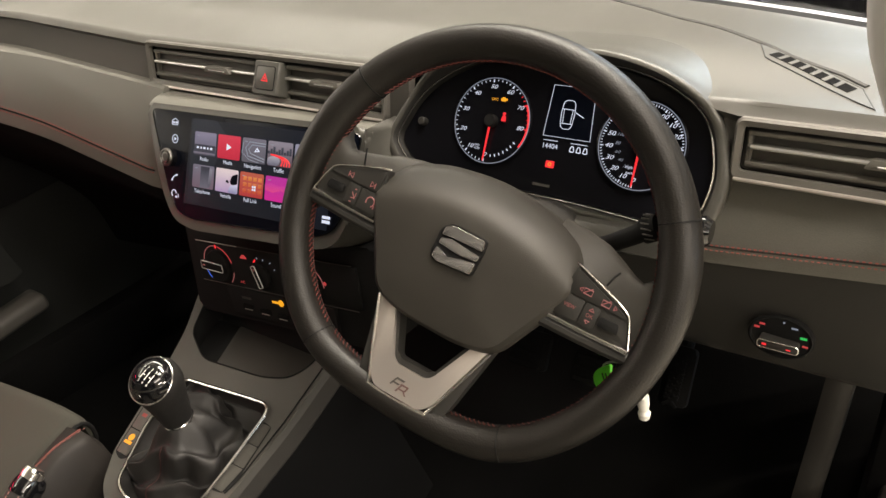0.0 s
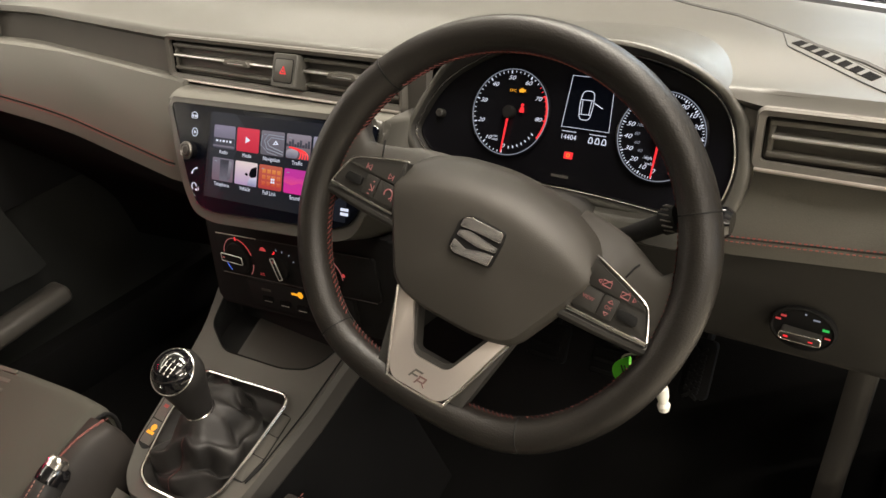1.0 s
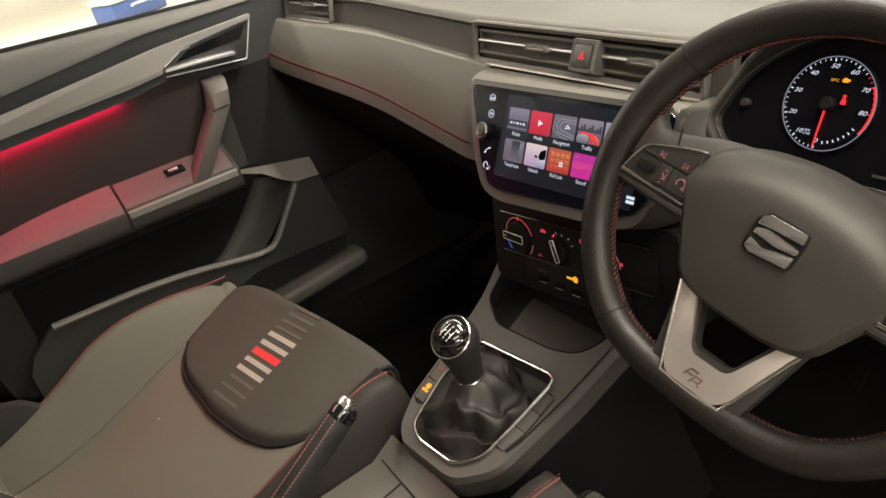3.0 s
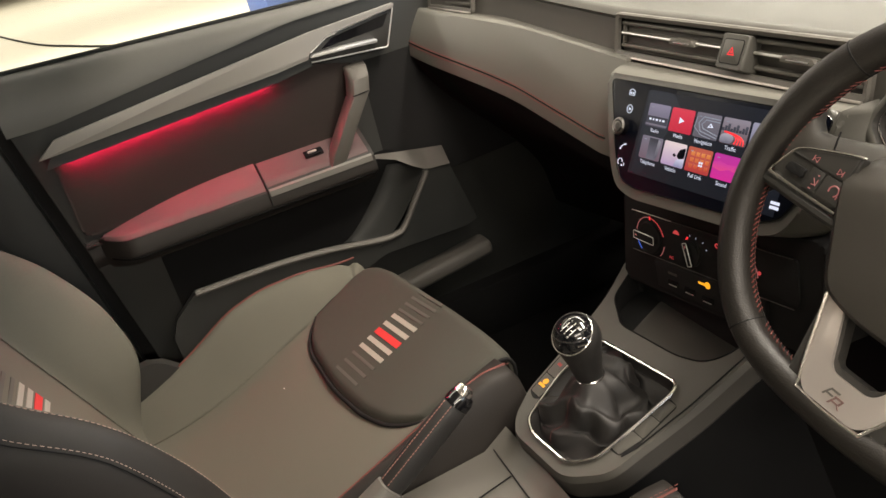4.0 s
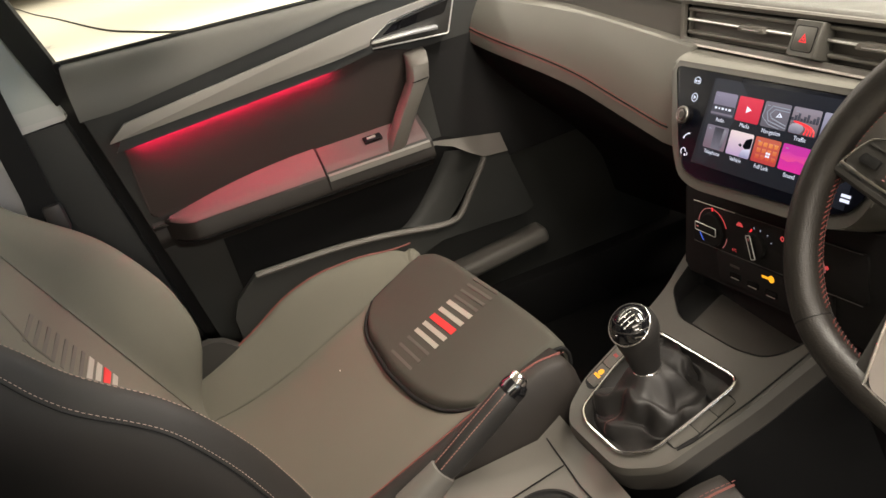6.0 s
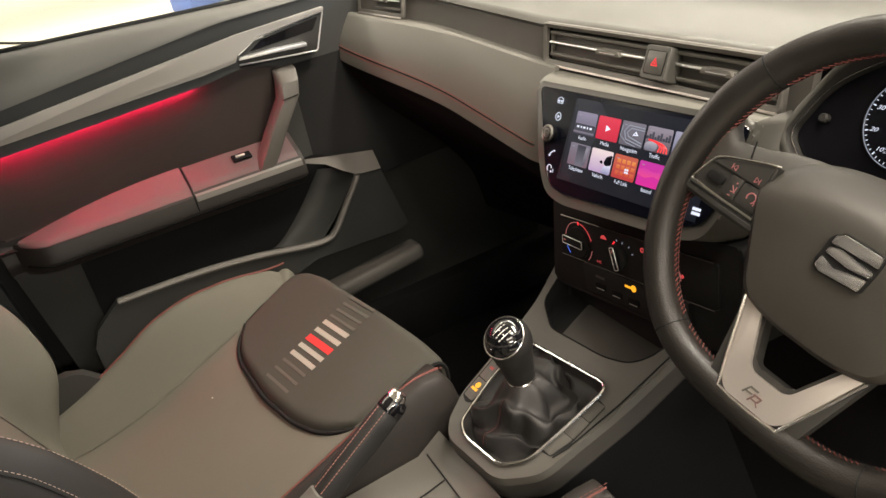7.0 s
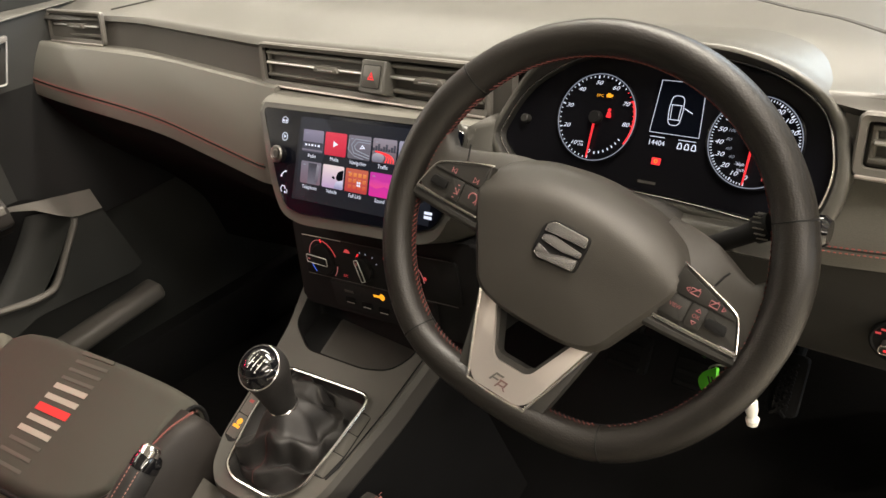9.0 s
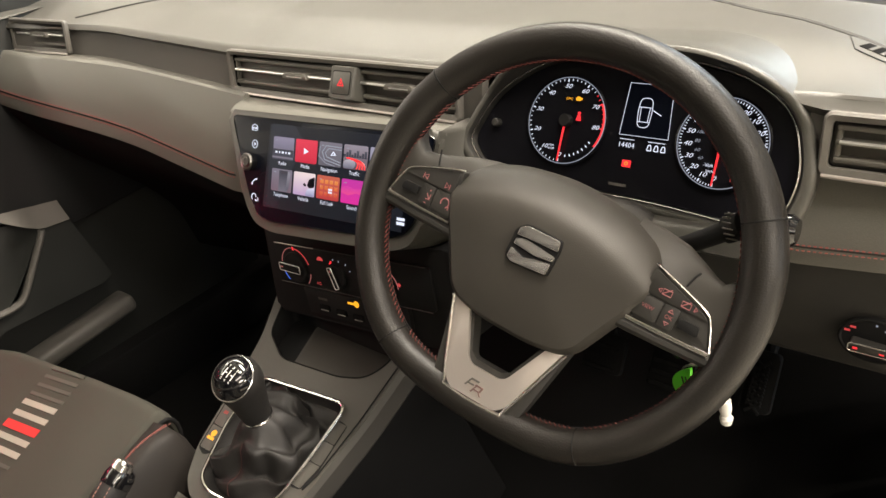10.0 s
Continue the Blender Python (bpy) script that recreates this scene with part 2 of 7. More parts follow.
def bm_rings(rings, closed=True, caps=True, loop=False):
    """Skin over a list of rings of points."""
    bm = bmesh.new()
    vs = [[bm.verts.new(p) for p in r] for r in rings]
    k = len(rings[0])
    for i in range(len(vs) - (0 if loop else 1)):
        a, b = vs[i], vs[(i + 1) % len(vs)]
        for j in range(k if closed else k - 1):
            bm.faces.new((a[j], a[(j + 1) % k], b[(j + 1) % k], b[j]))
    if caps and closed and not loop:
        bm.faces.new(vs[0][::-1])
        bm.faces.new(vs[-1])
    return bm


def bm_tube(path, radius, sides=10, closed=False, squash=1.0):
    """A round bar along a path of points. radius: a number or a function of the index."""
    pts = [Vector(p) for p in path]
    n = len(pts)
    rings = []
    up = None
    for i, p in enumerate(pts):
        a = pts[(i - 1) % n] if closed or i else pts[0]
        b = pts[(i + 1) % n] if closed or i < n - 1 else pts[-1]
        t = (b - a).normalized()
        if up is None:
            up = Vector((0, 0, 1)) if abs(t.z) < 0.9 else Vector((1, 0, 0))
        side = t.cross(up).normalized()
        up = side.cross(t).normalized()
        r = radius(i) if callable(radius) else radius
        rings.append([p + side * (r * math.cos(q)) + up * (r * squash * math.sin(q)) for q in [2 * math.pi * k / sides for k in range(sides)]])
    return bm_rings(rings, True, True, closed)


def bm_lathe(profile, n=32, m=None):
    """Turns a profile of (radius, height) round the local z axis."""
    rings = [[(r * math.cos(2 * math.pi * k / n), r * math.sin(2 * math.pi * k / n), z) for k in range(n)] for r, z in profile]
    bm = bm_rings(rings)
    if m is not None:
        bm.transform(m)
    return bm


def bm_sheet(f, nu, nv, thick=0.0, face=(0.5, -0.5, 0.7)):
    """A sheet of points f(u, v), u and v from 0 to 1, its front turned to face, thickened behind it."""
    pts = [[Vector(f(i / nu, j / nv)) for j in range(nv + 1)] for i in range(nu + 1)]
    total = Vector((0, 0, 0))
    for i in range(nu):
        for j in range(nv):
            total += (pts[i + 1][j] - pts[i][j]).cross(pts[i][j + 1] - pts[i][j])
    sign = 1 if total.dot(Vector(face)) > 0 else -1
    bm = bmesh.new()
    g = [[bm.verts.new(p) for p in row] for row in pts]
    for i in range(nu):
        for j in range(nv):
            bm.faces.new((g[i][j], g[i + 1][j], g[i + 1][j + 1], g[i][j + 1]))
    if thick:
        h = []
        for i in range(nu + 1):
            row = []
            for j in range(nv + 1):
                du = pts[min(i + 1, nu)][j] - pts[max(i - 1, 0)][j]
                dv = pts[i][min(j + 1, nv)] - pts[i][max(j - 1, 0)]
                n = du.cross(dv)
                n = n.normalized() * sign if n.length > 1e-12 else Vector(face).normalized()
                row.append(bm.verts.new(pts[i][j] - n * thick))
            h.append(row)
        for i in range(nu):
            for j in range(nv):
                bm.faces.new((h[i][j], h[i][j + 1], h[i + 1][j + 1], h[i + 1][j]))
        ring_g = [g[i][0] for i in range(nu + 1)] + [g[nu][j] for j in range(1, nv + 1)] + [g[i][nv] for i in range(nu - 1, -1, -1)] + [g[0][j] for j in range(nv - 1, 0, -1)]
        ring_h = [h[i][0] for i in range(nu + 1)] + [h[nu][j] for j in range(1, nv + 1)] + [h[i][nv] for i in range(nu - 1, -1, -1)] + [h[0][j] for j in range(nv - 1, 0, -1)]
        k = len(ring_g)
        for q in range(k):
            bm.faces.new((ring_g[q], ring_g[(q + 1) % k], ring_h[(q + 1) % k], ring_h[q]))
    return bm


def join(*bms):
    out = bmesh.new()
    for b in bms:
        me = bpy.data.meshes.new("tmp")
        b.to_mesh(me)
        b.free()
        out.from_mesh(me)
        bpy.data.meshes.remove(me)
    return out


def bm_text(body, size, m=None, align="CENTER", shear=0.0, depth=0.0):
    cu = bpy.data.curves.new("txt", "FONT")
    cu.body, cu.size, cu.align_x, cu.align_y, cu.shear, cu.extrude = body, size, align, "CENTER", shear, depth
    cu.resolution_u = 3
    ob = bpy.data.objects.new("txt", cu)
    scene.collection.objects.link(ob)
    dg = bpy.context.evaluated_depsgraph_get()
    me = bpy.data.meshes.new_from_object(ob.evaluated_get(dg))
    bm = bmesh.new()
    bm.from_mesh(me)
    bpy.data.objects.remove(ob)
    bpy.data.curves.remove(cu)
    bpy.data.meshes.remove(me)
    if m is not None:
        bm.transform(m)
    return bm


def rounded(points, r, n=5):
    """A polygon with its corners rounded off. r: one radius, or one a corner."""
    out = []
    k = len(points)
    for i, p in enumerate(points):
        rr = r[i] if isinstance(r, (list, tuple)) else r
        p = Vector(p)
        a, b = Vector(points[i - 1]), Vector(points[(i + 1) % k])
        da, db = (a - p), (b - p)
        d = min(rr, da.length * 0.48, db.length * 0.48)
        s, e = p + da.normalized() * d, p + db.normalized() * d
        for j in range(n + 1):
            t = j / n
            q = s * (1 - t) ** 2 + p * 2 * t * (1 - t) + e * t * t
            out.append((q.x, q.y))
    return out


def outline_path(outline, z=0.0):
    return [(x, y, z) for x, y in outline]


def mix(a, b, t):
    return a + (b - a) * t


def smooth(t):
    t = max(0.0, min(1.0, t))
    return t * t * (3 - 2 * t)


def spline(points, n=8):
    """A smooth curve through the points."""
    p = [Vector(q) for q in points]
    out = []
    for i in range(len(p) - 1):
        a, b, c, d = p[max(i - 1, 0)], p[i], p[i + 1], p[min(i + 2, len(p) - 1)]
        for j in range(n):
            t = j / n
            out.append(0.5 * (2 * b + (c - a) * t + (2 * a - 5 * b + 4 * c - d) * t * t + (3 * b - a - 3 * c + d) * t ** 3))
    out.append(p[-1])
    return out


def frame_m(origin, x, y):
    """A local frame with its x and y along the given ways."""
    x = Vector(x).normalized()
    y = (Vector(y) - x * Vector(y).dot(x)).normalized()
    z = x.cross(y)
    m = Matrix((x, y, z)).transposed().to_4x4()
    m.translation = origin
    return m


# ---- the hall round the car ----
solid("ground", bm_box(100, 100, 0.1, pose(0, 0, -0.33)), CONCRETE, "pale painted concrete hall floor, worn and bright", "floor", "structure")
solid("wall_north", bm_box(100, 0.2, 3.8, pose(0, 50, 1.6)), WALLPAINT, "plain pale painted hall wall", "wall", "structure")
solid("wall_south", bm_box(100, 0.2, 3.8, pose(0, -50, 1.6)), WALLPAINT, "plain pale painted hall wall", "wall", "structure")
solid("wall_west", bm_box(0.2, 99.8, 3.8, pose(-50, 0, 1.6)), WALLPAINT, "plain pale painted hall wall", "wall", "structure")
solid("wall_east", bm_box(0.2, 99.8, 3.8, pose(50, 0, 1.6)), WALLPAINT, "plain pale painted hall wall", "wall", "structure")
solid("ceiling", bm_box(100, 100, 0.1, pose(0, 0, 3.5)), WALLPAINT, "plain pale painted hall ceiling", "ceiling", "structure")

# ---- the car's shell ----
DX = -0.70  # inner face of the passenger door


def screen_y(x):
    return 0.452 - 0.40 * x * x


solid("floor", bm_sheet(lambda u, v: (mix(-0.76, 0.76, u), mix(-1.85, 0.74, v), 0.02 + 0.45 * smooth((v - 0.86) / 0.14) + 0.004 * noise.noise((u * 30, v * 40, 0))), 40, 60, 0.02),
      CARPET_AND_SHADE, "black carpeted car floor rising to the firewall", "floor", "structure")
for sx in (-1, 1):
    solid("trim", bm_box(0.092, 1.25, 0.15, pose(sx * 0.693, 0.10, 0.06), 0.01, 2), CARPET_AND_SHADE, "black carpet up the side of the sill", "sill carpet", "structure")
    sill = bm_box(0.08, 0.64, 0.034, pose(-0.680, -0.200, 0.190, 5.5, 0, 0), 0.012, 3) if sx < 0 else bm_box(0.10, 1.25, 0.055, pose(0.693, 0.10, 0.2075), 0.016, 3)
    solid("trim", sill, GREYPL, "grey plastic door sill trim along the floor edge", "sill trim", "structure")
# firewall, roof, pillars, rear
solid("wall_north", bm_box(1.46, 0.04, 0.55, pose(0, 0.74, 0.40)), BLACKPL, "dark firewall under the dashboard", "firewall", "structure")
solid("ceiling", bm_sheet(lambda u, v: (mix(-0.60, 0.60, u), mix(-1.9, -0.12, v), 1.23 + 0.05 * math.sin(math.pi * u) * 1.0 - 0.12 * (1 - v) ** 3), 16, 16, 0.03), DARKLINER,
      "pale grey fabric headliner", "headliner", "structure")
for sx in (-1, 1):
    foot = [(0.650, 0.11, 0.695), (0.616, 0.055, 0.775), (0.607, -0.02, 0.88), (0.60, -0.12, 1.22)] if sx > 0 else [(-0.765, 0.19, 0.70), (-0.735, 0.12, 0.86), (-0.655, -0.04, 1.05), (-0.60, -0.12, 1.22)]
    solid("trim", bm_tube(spline(foot, 6), 0.033, 16), HEADLINER, "pale grey windscreen pillar trim", "pillar trim", "structure")
    solid("trim", bm_prism(rounded([(-0.627, 0.692), (-0.712, 0.688), (-0.86, 1.24), (-0.755, 1.24)], 0.006), 0.03, frame_m((sx * 0.735, 0, 0), (0, -sx, 0), (0, 0, 1)) @ Matrix.Diagonal((-sx, 1, 1, 1)), 0.008),
          HEADLINER, "pale grey upper centre pillar trim", "pillar trim", "structure")
    solid("trim", bm_prism(rounded([(-0.604, 0.735), (-0.632, 0.715), (-0.668, 0.855), (-0.785, 1.24), (-0.748, 1.24), (-0.636, 0.888), (-0.609, 0.78)], 0.004), 0.03, frame_m((sx * 0.725, 0, 0), (0, -sx, 0), (0, 0, 1)) @ Matrix.Diagonal((-sx, 1, 1, 1)), 0.006),
          RUBBER_AND_SHADE, "black door frame seal beside the centre pillar", "door frame", "structure")
    solid("trim", bm_prism(rounded([(-0.548, 0.05), (-0.80, 0.05), (-0.735, 0.686), (-0.632, 0.690)], 0.006), 0.05, frame_m((sx * 0.728, 0, 0), (0, -sx, 0), (0, 0, 1)) @ Matrix.Diagonal((-sx, 1, 1, 1)), 0.008),
          DOORPL, "black lower centre pillar trim", "pillar trim", "structure")
    solid("trim", bm_box(0.05, 1.9, 0.05, pose(sx * 0.62, -1.0, 1.22), 0.015), HEADLINER, "pale grey roof rail trim", "roof rail", "structure")
    solid("trim", bm_box(0.05, 1.05, 0.76, pose(sx * 0.75, -1.33, 0.36), 0.02), DOORPL, "dark rear side panel", "side panel", "structure")
    solid("trim", bm_box(0.06, 0.4, 0.6, pose(sx * 0.72, -1.68, 0.98), 0.02), HEADLINER, "pale grey rear pillar trim", "pillar trim", "structure")
    # out of view, tinted dark to keep hall light out of the cabin
    tg = solid("window_3" if sx < 0 else "window_4", bm_box(0.006, 0.80, 0.46, pose(sx * 0.725, -1.15, 0.97)), TINTED, "unseen dark tinted rear side window, added to cut light", "window", "structure")
# unseen too, added to hold back light from behind
solid("window_5", bm_box(1.4, 0.006, 0.42, pose(0, -1.86, 1.04)), TINTED, "unseen dark tinted tailgate window, added to cut light", "window", "structure")
# black backing added for the shade in the door gap, hides the pale side
solid("trim", bm_box(0.012, 0.30, 0.80, pose(-0.762, -0.58, 0.34)), RUBBER_AND_SHADE, "black strip put in for the dark of the gap behind the door", "door seal", "structure")
# outer skin added out of view to stop light leaking through the gaps
solid("body_side", bm_box(0.03, 2.55, 0.86, pose(-0.785, -0.60, 0.29), 0.01), BODYPAINT, "unseen pale metallic outer side of the passenger door, blocking stray light", "car body", "structure")
solid("body_side", bm_box(0.03, 1.25, 0.86, pose(0.785, -1.25, 0.29), 0.01), BODYPAINT, "unseen pale metallic outer side behind the driver's door, blocking stray light", "car body", "structure")
solid("trim", bm_prism(rounded([(0.02, 0.70), (0.30, 0.70), (0.30, 0.76), (0.10, 0.86)], 0.01), 0.03, frame_m((-0.720, 0, 0), (0, 1, 0), (0, 0, 1)), 0.005), DOORPL, "dark corner trim at the front of the passenger window", "corner trim", "structure")
solid("wall_south", bm_box(1.5, 0.05, 0.85, pose(0, -1.88, 0.42), 0.02), DOORPL, "dark tailgate lining behind the seats", "tailgate", "structure")
solid("trim", bm_box(1.2, 0.06, 0.06, pose(0, -0.12, 1.235), 0.02), HEADLINER, "pale grey roof header trim over the windscreen", "header trim", "structure")


def windscreen(u, v):
    x = mix(-0.70, 0.70, u)
    y0, z0 = screen_y(x) + 0.012, 0.728
    x1 = x * 0.86
    return Vector((mix(x, x1, v), mix(y0, -0.13 + 0.05 * (1 - (x / 0.7) ** 2), v), mix(z0, 1.235, v) + 0.02 * math.sin(math.pi * v)))


ws = solid("window_1", bm_sheet(windscreen, 20, 10, 0.004), PANE, "clear raked windscreen", "windscreen", "structure")
ws.visible_shadow = False
w2 = solid("window_2", bm_sheet(lambda u, v: (mix(-0.735, -0.64, v), mix(-0.70, 0.18 - 0.30 * v, u), mix(0.70, 1.21, v)), 2, 2, 0.004), PANE,
           "clear closed passenger door window", "window", "structure")
w2.visible_shadow = False
# bonnet seen through the windscreen
solid("bonnet", bm_sheet(lambda u, v: (mix(-0.72, 0.72, u), screen_y(mix(-0.72, 0.72, u)) + 0.006 + 0.85 * v, 0.7215 - 0.10 * v * v - 0.05 * (2 * u - 1) ** 2), 16, 10, 0.01), BODYPAINT,
      "pale metallic grey car bonnet beyond the windscreen", "bonnet", "structure")

# ---- dashboard ----
dash = thing("dashboard", "dark grey soft plastic dashboard with leatherette band and red stitching", "dashboard")


def edge_z(x):
    return 0.709 + 0.052 * max(0.0, -0.2 - x)


def edge_y(x):
    return 0.160 - 0.05 * smooth((-0.45 - x) / 0.28)


def top_z(x, y):
    """Height of the dashboard's top."""
    d = y - edge_y(x)
    z = edge_z(x) + 0.013 * smooth(d / 0.10)
    return z


def pad(u, v):
    x = mix(-0.735, 0.70, u)
    y0, y1 = edge_y(x) - 0.004, screen_y(x) - 0.004
    y0 += 0.040 * smooth((x - 0.185) / 0.02) * smooth((0.462 - x) / 0.03)
    y = mix(y0, y1, v)
    soft = smooth((x - 0.475) / 0.02)
    return Vector((x, y, top_z(x, y) - mix(0.006, 0.009, soft) * (1 - smooth(v / mix(0.03, 0.055, soft)))))


part("top_pad", bm_sheet(pad, 96, 60, 0.012), DASH, dash, "pale lit grey soft-touch top pad")
part("cowl", bm_sheet(lambda u, v: (mix(-0.71, 0.71, u), screen_y(mix(-0.71, 0.71, u)) + mix(-0.010, 0.003, v), top_z(0.0, 0.4) + mix(-0.001, 0.002, v)), 40, 3, 0.006), RUBBER_AND_SHADE, dash, "black edge along the foot of the windscreen")
# seam across the top pad, along the foot of the windscreen
def seam_y(x):
    return 0.46 - 0.9 * x * x + 0.010 * smooth((x - 0.38) / 0.06) + 0.022 * smooth((x - 0.50) / 0.07)


seam = [(x, seam_y(x), top_z(x, seam_y(x)) - 0.0014) for x in [mix(-0.57, 0.566, i / 60) for i in range(61)]]
part("seam", bm_tube(seam, 0.0030, 8), BLACKPL, dash, "dark joint line")


def strip(x, v):
    z1 = edge_z(x) - 0.002
    z0 = 0.652 + 0.062 * max(0.0, -0.2 - x)
    return Vector((x, mix(edge_y(x) + 0.003, edge_y(x) - 0.010, v), mix(z1, z0, v)))


for x0, x1 in ((-0.735, 0.190), (0.480, 0.70)):
    part("fascia_strip", bm_sheet(lambda u, v: strip(mix(x0, x1, u), v), 60, 6, 0.010), GREYPL, dash, "darker grey upright fascia strip between the vents")


def band_top(x):
    return 0.660 + 0.070 * max(0.0, -0.14 - x)


def stitch_z(x):
    return 0.556 + 0.158 * max(0.0, -0.18 - x)


def band_y(x):
    return 0.098 - 0.045 * smooth((-0.35 - x) / 0.38)


def band(u, v):
    x = mix(-0.735, -0.150, u)
    zt, zs = band_top(x), stitch_z(x) - 0.013
    y = band_y(x)
    back = 0.034
    if v < 0.25:
        t = v / 0.25
        return Vector((x, mix(edge_y(x) - 0.006, y + back, t), mix(zt - 0.004, zt, smooth(t))))
    t = (v - 0.25) / 0.75
    return Vector((x, y + back * (1 - t) ** 1.3 - 0.004 * math.sin(math.pi * t), mix(zt, zs, t) - 0.002 * (1 - t)))


part("band_joint", bm_tube([(x, edge_y(x) - 0.0112, 0.6515 + 0.062 * max(0.0, -0.2 - x)) for x in [mix(-0.70, -0.165, i / 40) for i in range(41)]], 0.0017, 6), CARPET_AND_SHADE, dash, "dark joint between fascia and band")
part("leather_band", bm_sheet(band, 60, 24, 0.010), BANDL, dash, "grey leatherette band on the passenger side")


def stitch_rows(xs, f, name, gap, thick=0.0009, mat=STITCHRED):
    bms = []
    for off in (0, gap):
        pts = [f(x, off) for x in xs]
        for i in range(0, len(pts) - 1, 2):
            bms.append(bm_tube([pts[i], pts[i + 1]], thick, 4))
    part(name, join(*bms), mat, dash, "double row of red stitching")


xs = [mix(-0.715, -0.166, i / 180) for i in range(181)]


def band_face(x, z):
    """Front of the leatherette band at height z."""
    zt, zs = band_top(x) - 0.002, stitch_z(x) - 0.013
    t = max(0.0, min(1.0, (zt - z) / (zt - zs)))
    return band_y(x) + 0.034 * (1 - t) ** 1.3 - 0.004 * math.sin(math.pi * t)


stitch_rows(xs, lambda x, o: (x, band_face(x, stitch_z(x) + 0.0065 + o) - 0.0004, stitch_z(x) + 0.0065 + o), "stitching", 0.0058, 0.0008)
part("piping", bm_tube([(x, band_face(x, stitch_z(x) + 0.0094), stitch_z(x) + 0.0094) for x in xs[::4]], 0.0011, 6), RUBBER_AND_SHADE, dash, "dark seam groove")


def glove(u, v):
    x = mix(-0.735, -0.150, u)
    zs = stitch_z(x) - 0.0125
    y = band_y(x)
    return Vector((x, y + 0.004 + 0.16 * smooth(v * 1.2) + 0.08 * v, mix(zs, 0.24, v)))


# near-black colour carries the shade that falls under the band
part("glovebox_lid", bm_sheet(glove, 30, 20, 0.012), CARPET_AND_SHADE, dash, "glovebox front curving away below the band, shade put in as near-black")


def knee_seam(x):
    return 0.5975 + 0.112 * max(0, x - 0.487)


def knee(x, zt, v):
    y = 0.1350 + 0.019 * (1 - v) ** 1.25 - 0.002 * math.sin(math.pi * v)
    return Vector((x, y, mix(zt, knee_seam(x) - 0.013, v)))


def lower_knee(x, v):
    z = mix(knee_seam(x) - 0.013, 0.470, v)
    return Vector((x, 0.1380 + 0.0225 * smooth(v * 0.9) ** 1.5 + 0.03 * smooth((v - 0.85) / 0.15), z))


for x0, x1, zt in ((0.150, 0.480, 0.606), (0.480, 0.70, 0.652)):
    part("knee_band", bm_sheet(lambda u, v: knee(mix(x0, x1, u), zt, v), 30, 16, 0.012), BANDL, dash, "grey leatherette band on the driver's side")
part("knee_panel", bm_sheet(lambda u, v: lower_knee(mix(0.150, 0.70, u), v), 40, 24, 0.012), BLACKPL, dash, "dark hard plastic panel under the driver's side seam")


def knee_z(x):
    return 0.5975 + 0.112 * max(0, x - 0.487)


xs = [mix(0.470, 0.690, i / 110) for i in range(111)]
stitch_rows(xs, lambda x, o: (x, 0.1328, knee_z(x) + o), "stitching", 0.0046, 0.0006, STITCHRED)
part("piping", bm_tube([(x, 0.1345, knee_z(x) + 0.0023) for x in xs[::4]], 0.0009, 6), BLACKPL, dash, "dark seam groove")
part("under_panel", bm_sheet(lambda u, v: (mix(0.17, 0.70, u), mix(0.200, 0.45, v), mix(0.476, 0.36, v)), 10, 8, 0.01), RUBBER_AND_SHADE, dash, "dark underside panel")

# demister grille set flush in the driver's end of the top pad
def grille_point(u, v, lift):
    x = mix(mix(0.489, 0.576, u), mix(0.479, 0.564, u), v)
    y = mix(mix(0.233, 0.171, u), mix(0.259, 0.199, u), v)
    return Vector((x, y, top_z(x, y) + lift))


grille = thing("demister_grille", "dark slatted demister grille set in the dashboard top", "air grille")
part("frame", bm_sheet(lambda u, v: grille_point(u, v, 0.0006), 16, 4, 0.002), DASH, grille)
part("slot", bm_sheet(lambda u, v: grille_point(mix(0.05, 0.80, u) + 0.13 * v, mix(0.30, 0.82, v), 0.0010), 16, 3, 0.001), CARPET_AND_SHADE, grille, "black slot")
rim = [(0, 0.04), (0.06, 0.0)] + [(i / 10, 0.0) for i in range(1, 11)] + [(1.0, 0.5), (1.0, 1.0)] + [(i / 10, 1.0) for i in range(9, -1, -1)] + [(0.0, 0.5)]
part("outline", bm_tube([grille_point(u, v, 0.0003) for u, v in rim], 0.0006, 6, True), BLACKPL, grille, "thin dark joint")
for i in range(6):
    part("slat", bm_sheet(lambda u, v: grille_point(0.135 + 0.107 * i + 0.035 * u + 0.13 * v, mix(0.29, 0.83, v), 0.0014), 2, 3, 0.0012), DASH, grille)


